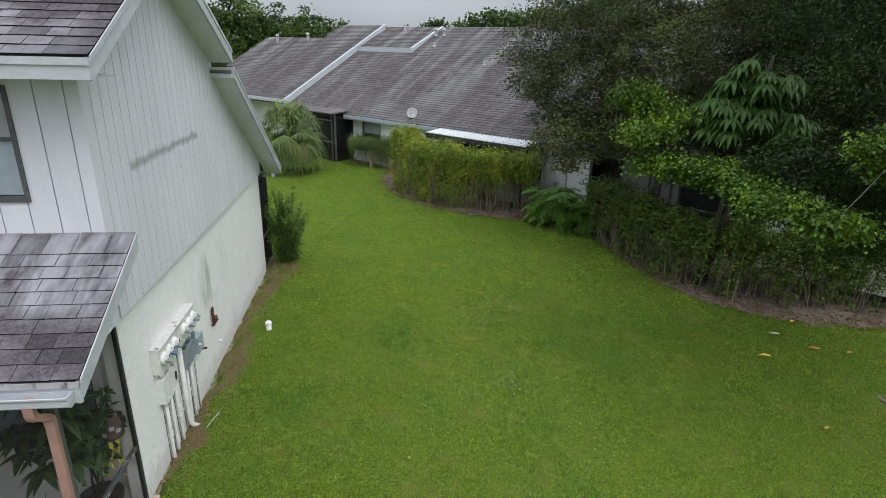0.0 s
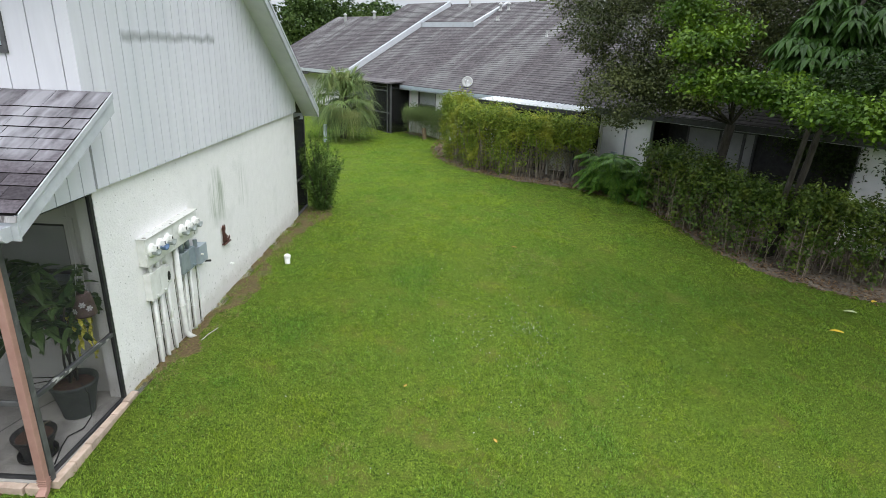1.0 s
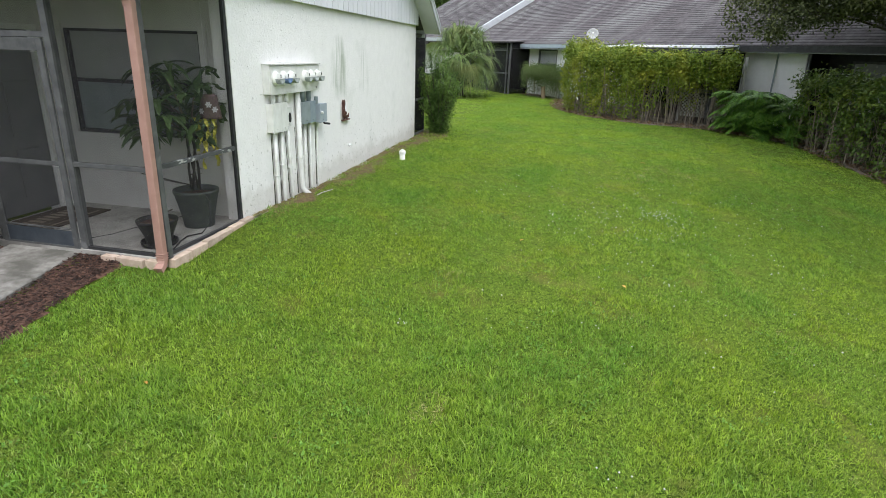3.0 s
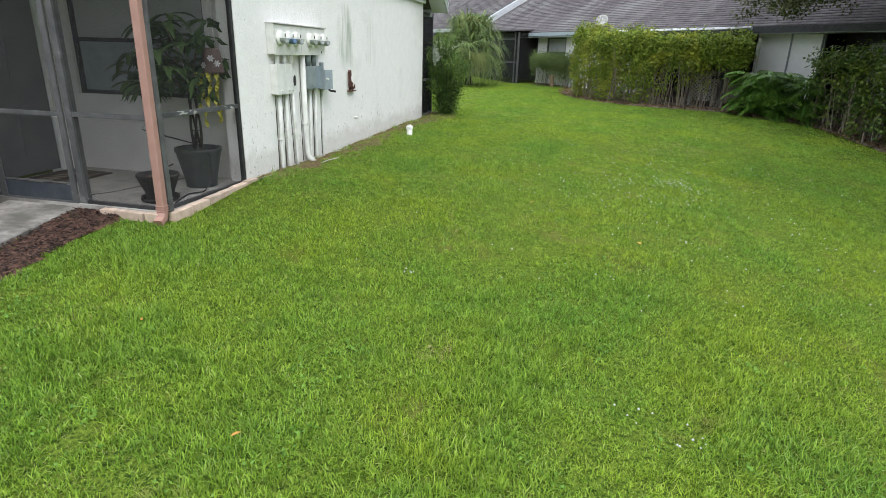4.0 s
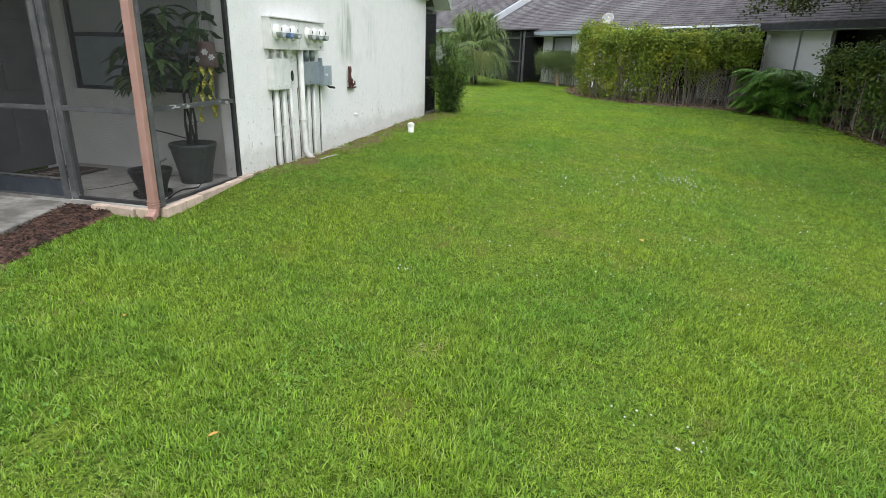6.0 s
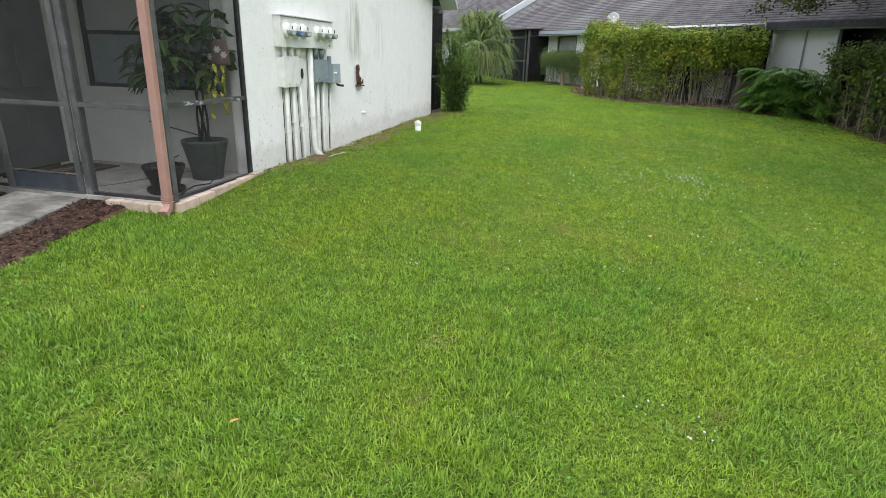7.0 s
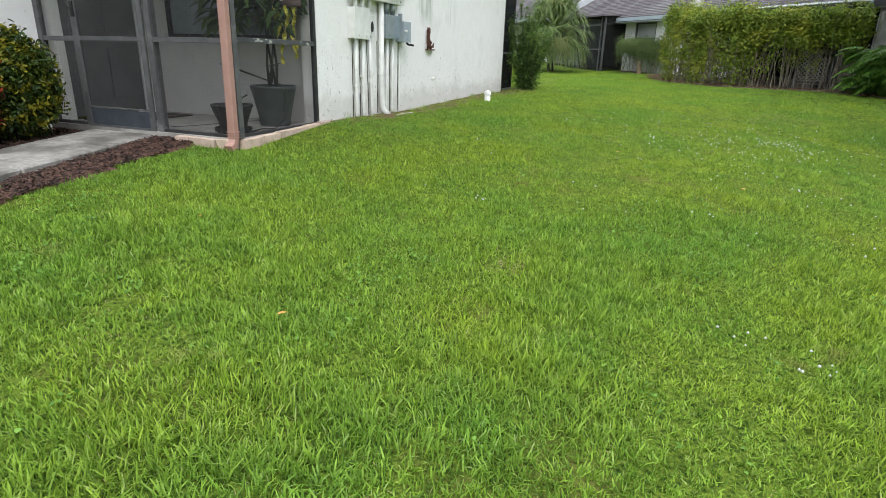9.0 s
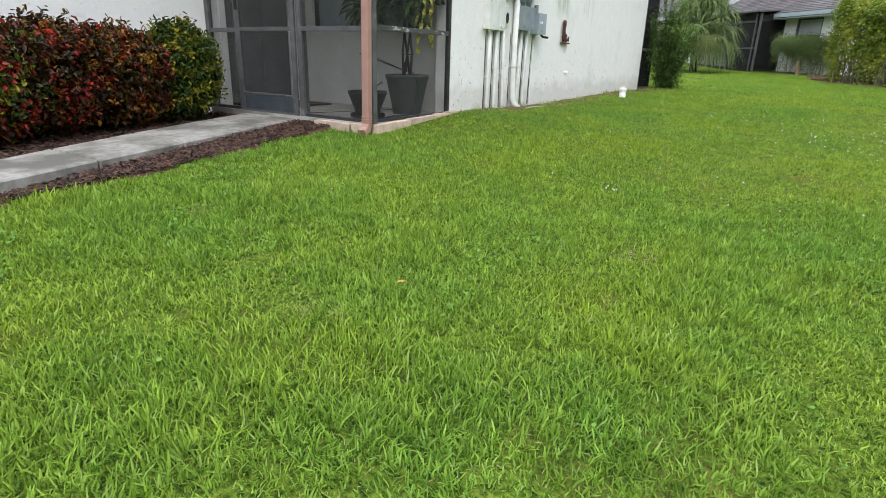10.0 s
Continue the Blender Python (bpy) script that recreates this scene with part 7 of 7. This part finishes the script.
def lawn_here(x, y):
    """0 off the lawn, up to 1 where the grass is full."""
    if y > 0.0 and x < 0.12 and y < 8.6:
        return 0.0
    if x < 0.12 and y > 7.0 and y < 12:
        return 0.6 if x > -3 else 0.0
    if y > -1.47 and y <= 0.12 and x < 0.13:
        return 0.0
    if y < -1.36 and x < path_x(y, 1):
        return 0.0
    if inside(x, y, STRIP) or inside(x, y, BED):
        return 0.03 if x > 2 else 0.0
    for dx, dy, dr in DRY:
        if (x - dx) ** 2 + (y - dy) ** 2 < (dr * (1 + 0.6 * noise.noise(Vector((x * 3, y * 3, 8))))) ** 2:
            return 0.6 if dr > 0.15 else 0.25
    if y > 0 and x < 0.46 + 0.28 * noise.noise(Vector((x * 1.5, y * 1.5, 31.0))):
        return 0.4 + 0.7 * noise.noise(Vector((x * 2.6, y * 2.6, 3)))
    return 1.0


def blades(name, x0, x1, y0, y1, density, length, width, bend, seed, label="", mat=None, mask=None, fine=False, blunt=0.0, tuft_of=6):
    """Grass blades over a stretch of the plan, each a bent strip; fine ones have three joints and a blunt tip."""
    g3 = np.random.default_rng(seed)
    n = int((x1 - x0) * (y1 - y0) * density)
    tuft = max(n // tuft_of, 1)
    pick = g3.integers(0, tuft, n)
    x = np.clip(g3.uniform(x0, x1, tuft)[pick] + g3.normal(0, 0.016, n), x0, x1)
    y = np.clip(g3.uniform(y0, y1, tuft)[pick] + g3.normal(0, 0.016, n), y0, y1)
    heading = g3.uniform(0, math.tau, tuft)[pick]
    cell = 0.12
    ix, iy = np.floor(x / cell).astype(np.int64) + 1000, np.floor(y / cell).astype(np.int64) + 1000
    keys, back = np.unique(ix * 10000 + iy, return_inverse=True)
    rows = np.zeros((len(keys), 7))
    for i, key in enumerate(keys):
        cx, cy = (key // 10000 - 1000 + 0.5) * cell, (key % 10000 - 1000 + 0.5) * cell
        d = (mask or lawn_here)(cx, cy)
        if d <= 0:
            continue
        d *= min(1.0, 0.93 + 0.6 * noise.noise(Vector((cx * 5.2, cy * 5.2, 27.0))))
        cl = 0.8 + 0.6 * noise.noise(Vector((cx * 1.1, cy * 1.1, 7.0))) + 0.4 * noise.noise(Vector((cx * 3.3, cy * 3.3, 17.0)))
        z00 = rough_z(cx, cy)
        rows[i] = (d, cl, z00, (rough_z(cx + cell, cy) - z00) / cell, (rough_z(cx, cy + cell) - z00) / cell, cx, cy)
    r = rows[back]
    keep = g3.uniform(0, 1, n) < r[:, 0]
    x, y, r, heading = x[keep], y[keep], r[keep], heading[keep]
    z = r[:, 2] + r[:, 3] * (x - r[:, 5]) + r[:, 4] * (y - r[:, 6])
    n = len(x)
    a = heading + g3.normal(0, 0.9, n)
    ln = length * g3.uniform(0.5, 1.3, n) * np.clip(r[:, 1], 0.55, 1.35)
    lean = bend * g3.uniform(0.2, 1.5, n)
    d = np.stack([np.cos(a), np.sin(a)], 1)
    turn = a + g3.normal(0, 0.5, n)
    s3 = np.stack([-np.sin(turn), np.cos(turn), np.zeros(n)], 1)
    w = (width * g3.uniform(0.55, 1.25, n))[:, None]
    root = np.stack([x, y, z - 0.01], 1)

    def along(f):
        out = ln * lean * f * (0.25 + 0.75 * f)
        return root + np.concatenate([d * out[:, None], (ln * f * (1.0 - 0.36 * np.minimum(lean, 1.6) * f))[:, None]], 1)

    if not fine:
        v = np.stack([root - s3 * w * 0.5, root + s3 * w * 0.5, along(1.0)], 1).reshape(-1, 3)
        ob = new(name, array_mesh(name, v, np.arange(3 * n).reshape(n, 3), mat or L_GRASS))
        return tagged(ob, label or "mown green lawn grass with yellowish patches", "grass", kind="stuff")
    mid, tip = along(0.55), along(1.0)
    v = np.stack([root - s3 * w * 0.4, root + s3 * w * 0.4, mid + s3 * w * 0.5, mid - s3 * w * 0.5, tip + s3 * w * blunt * 0.5, tip - s3 * w * blunt * 0.5], 1).reshape(-1, 3)
    b = np.arange(n)[:, None] * 6
    q = np.concatenate([b + np.array([[0, 1, 2, 3]]), b + np.array([[3, 2, 4, 5]])], 0)
    ob = new(name, array_mesh(name, v, q, mat or L_GRASS))
    return tagged(ob, label or "mown green lawn grass with yellowish patches", "grass", kind="stuff")


def blend(d):
    return min(max(d, 0.0), 1.0)


def near_share(x, y):
    """1 in the nearest stretch of lawn, fading over about a metre and a half at its edges."""
    d = min(x + 0.9, 6.0 - x, (y + 5.6) * 3, -0.6 - y) / 1.6
    return blend(d + 0.25 * noise.noise(Vector((x * 1.3, y * 1.3, 4.0))))


def mid_share(x, y):
    d = min(x + 3.0, 10.0 - x, (y + 5.8) * 3, 6.5 - y) / 2.5
    return blend(d + 0.2 * noise.noise(Vector((x, y, 6.0))))


def near_lawn(x, y):
    return lawn_here(x, y) * near_share(x, y)


def mid_lawn(x, y):
    return lawn_here(x, y) * mid_share(x, y) * (1 - near_share(x, y))


def far_lawn(x, y):
    return lawn_here(x, y) * (1 - mid_share(x, y))


blades("lawn_near", -0.9, 6.0, -5.5, -0.6, 11000, 0.056, 0.0062, 0.62, 1, mask=near_lawn, fine=True, blunt=0.4, tuft_of=4)
blades("lawn_undergrowth", -0.9, 6.0, -5.5, -0.6, 9500, 0.042, 0.0075, 1.7, 8, mask=near_lawn, mat=L_GRASS_SHADED, label="low sprawling grass blades beneath the mown lawn", tuft_of=3)
blades("lawn_middle", -3.0, 10.0, -5.8, 6.5, 7000, 0.05, 0.0098, 0.7, 2, mask=mid_lawn, tuft_of=3)
blades("lawn_middle_undergrowth", -3.0, 10.0, -5.8, 6.5, 2600, 0.042, 0.012, 1.6, 9, mask=mid_lawn, mat=L_GRASS_SHADED, label="low sprawling grass blades beneath the mown lawn", tuft_of=3)
blades("lawn_far", -4.0, 15.0, -6.5, 21.5, 3100, 0.05, 0.018, 0.6, 3, mask=far_lawn, tuft_of=3)


def dry_here(x, y):
    for dx, dy, dr in DRY:
        if (x - dx) ** 2 + (y - dy) ** 2 < (dr * (1.15 + 0.6 * noise.noise(Vector((x * 3, y * 3, 8))))) ** 2:
            return 1.0
    if 0.1 < y < 8.5 and 0.02 < x < 0.42 + 0.3 * noise.noise(Vector((x * 1.5, y * 1.5, 31.0))):
        return 1.0
    spot = noise.noise(Vector((x * 2.1, y * 2.1, 52.0))) + 0.4 * noise.noise(Vector((x * 6.0, y * 6.0, 53.0)))
    return (0.07 + 0.8 * blend((spot - 0.36) * 4)) if lawn_here(x, y) > 0.9 else 0.0


blades("dry_grass", -0.8, 7.0, -5.4, 8.6, 2600, 0.042, 0.0075, 1.7, 4, label="dry straw-coloured grass in thin patches of the lawn", mat=STRAW, mask=dry_here)



def wall_foot(x, y):
    return 0.75 + 0.9 * noise.noise(Vector((x * 2.0, y * 1.3, 41.0))) if 0.015 < x < 0.2 else 0.0


blades("wall_weeds", 0.02, 0.2, 0.3, 7.5, 700, 0.10, 0.008, 0.6, 6, label="taller weedy grass along the foot of the wall", mask=wall_foot)


BROWN_STRAW = leaf_material("brown_thatch_blade", (0.13, 0.09, 0.045), (0.36, 0.29, 0.15), None, 0.8)


def thatch_here(x, y):
    return 1.0 if x < 0.42 + 0.3 * noise.noise(Vector((x * 1.5, y * 1.5, 31.0))) else 0.15


blades("wall_thatch", 0.02, 0.7, 0.1, 8.4, 2600, 0.05, 0.009, 1.5, 7, label="dry brown thatch along the foot of the wall", mat=BROWN_STRAW, mask=thatch_here)

# low broad-leaved weeds among the grass
wg = np.random.default_rng(15)
cs = []
while len(cs) < 2400:
    x, y = wg.uniform(-0.5, 6.0), wg.uniform(-5.3, 2.0)
    if noise.noise(Vector((x * 1.9, y * 1.9, 61.0))) + 0.5 * noise.noise(Vector((x * 6, y * 6, 62.0))) < 0.34 or lawn_here(x, y) < 0.9:
        continue
    for _ in range(3):
        px, py = x + wg.normal(0, 0.02), y + wg.normal(0, 0.02)
        cs.append((px, py, rough_z(px, py) + wg.uniform(0.018, 0.042)))
L_WEED = leaf_material("low_weed_leaf", (0.08, 0.18, 0.025), (0.17, 0.32, 0.05), None, 0.4)
vv, qq = round_leaves(np.array(cs), np.tile([0, 0, 1.0], (len(cs), 1)), 0.02, 0.017, wg, 0.2, 0.45)
tagged(new("lawn_weeds", array_mesh("lawn_weeds", vv, qq, L_WEED)), "low broad-leaved green weeds among the lawn grass", "weeds", kind="stuff")

# small white clover heads
cl = np.random.default_rng(12)
vs, qs = [], []
for cx, cy, sx, sy, n in ((5.2, 3.0, 1.3, 1.0, 170), (4.3, 1.8, 0.5, 0.7, 80), (4.95, 2.5, 0.14, 0.16, 46), (4.4, 1.2, 1.3, 0.9, 50), (5.5, -1.0, 1.2, 1.0, 24), (3.6, -1.2, 1.5, 0.8, 12), (4.42, -2.95, 0.05, 0.05, 7), (4.15, -2.8, 0.05, 0.05, 5), (2.41, -1.55, 0.03, 0.03, 5), (4.8, 0.07, 0.03, 0.03, 5)):
    for _ in range(n):
        x, y = cl.normal(cx, sx), cl.normal(cy, sy)
        if inside(x, y, BED) or x < 0.8:
            continue
        z = rough_z(x, y) + cl.uniform(0.035, 0.055)
        r = cl.uniform(0.005, 0.0098)
        b = len(vs)
        vs += [(x - r, y, z), (x, y - r, z), (x + r, y, z), (x, y + r, z), (x, y, z + r * 1.2), (x, y, z - r * 0.6)]
        qs += [(b, b + 1, b + 4), (b + 1, b + 2, b + 4), (b + 2, b + 3, b + 4), (b + 3, b, b + 4), (b + 1, b, b + 5), (b + 2, b + 1, b + 5), (b + 3, b + 2, b + 5), (b, b + 3, b + 5)]
tagged(new("clover_flowers", array_mesh("clover_flowers", np.array(vs), np.array(qs), PETAL)), "scattered small white clover flowers in the lawn", "flowers", kind="stuff")

# ---- roof shingles of the townhouse ----
roof_rng = random.Random(3)


def tab_mesh(w, ln):
    bm = box(0, w, 0, ln, 0.0, 0.020)
    for v in bm.verts:
        if v.co.y > ln * 0.5 and v.co.z > 0.01:
            v.co.z -= 0.019
    me = bpy.data.meshes.new("shingle")
    bm.to_mesh(me)
    bm.free()
    me.materials.append(SHINGLE)
    me.materials.append(SHINGLE_SHADOW)
    # Upright faces get the dark colour that paints the gap shadows.
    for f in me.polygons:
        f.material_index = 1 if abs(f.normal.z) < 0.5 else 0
    return me


TABS = [tab_mesh(w, 0.30) for w in (0.17, 0.22, 0.27, 0.31, 0.36)]


def shingle_roof(a, b, x0, x1, x_part, exposure, parent, rows=None):
    """Tabs in courses from the eave a to the ridge b; those past x_part are joined into one mesh."""
    run = math.hypot(b[0] - a[0], b[1] - a[1])
    dy, dz = (b[0] - a[0]) / run, (b[1] - a[1]) / run
    ang = math.degrees(math.atan2(dz, dy)) if dy > 0 else math.degrees(math.atan2(dz, -dy))
    n_rows = int(run / exposure)
    vs, qs = [], []
    for r in range(n_rows):
        f = r * exposure + 0.0
        cut = min(0.30, run - f)
        x = x1 - 0.0
        while x > x0:
            k = roof_rng.randrange(5)
            w = (0.17, 0.22, 0.27, 0.31, 0.36)[k]
            xs = x - w
            up = 0.012 + roof_rng.uniform(0, 0.004)
            y, z = a[0] + dy * f - dz * up * (1 if dy > 0 else -1), a[1] + dz * f + abs(dy) * up
            m = pose(xs, y, z, ang, 0, 0) if dy > 0 else pose(xs + w, y, z, ang, 0, 180)
            if x > x_part and (rows is None or r < rows) and cut > 0.25:
                ob = new("shingle", TABS[k])
                ob.parent = parent
                ob.matrix_parent_inverse = parent.matrix_basis.inverted()
                ob.matrix_basis = m @ pose(0.004, roof_rng.uniform(-0.004, 0.004), 0, 0, 0, roof_rng.uniform(-0.4, 0.4))
            else:
                bq = len(vs)
                for p in ((0.005, 0, 0), (w - 0.005, 0, 0), (w - 0.005, 0, 0.020), (0.005, 0, 0.020), (0.005, cut, 0.002), (w - 0.005, cut, 0.002)):
                    vs.append(tuple(m @ Vector(p)))
                qs += [(bq, bq + 1, bq + 2, bq + 3), (bq + 3, bq + 2, bq + 5, bq + 4)]
            x -= w + 0.005
    if vs:
        ob = attach(new("shingle_courses", array_mesh("shingle_courses", np.array(vs), np.array(qs), SHINGLE, SHINGLE_SHADOW, np.arange(len(qs)) % 2 == 0)), parent)
        tagged(ob, "weathered shingle courses", kind="stuff")


shingle_roof(LOW_A, LOW_B, HOUSE_X, LOW_RAKE + 0.03, -2.6, 0.155, townhouse)
shingle_roof(UP_A, UP_R, HOUSE_X, RAKE_X + 0.03, -1.6, 0.155, townhouse, 9)
shingle_roof(UP_B, UP_R, HOUSE_X, RAKE_X + 0.03, 9.0, 0.155, townhouse)
shingle_roof(RE_B, RE_A, HOUSE_X, RAKE_X + 0.03, 9.0, 0.155, townhouse)
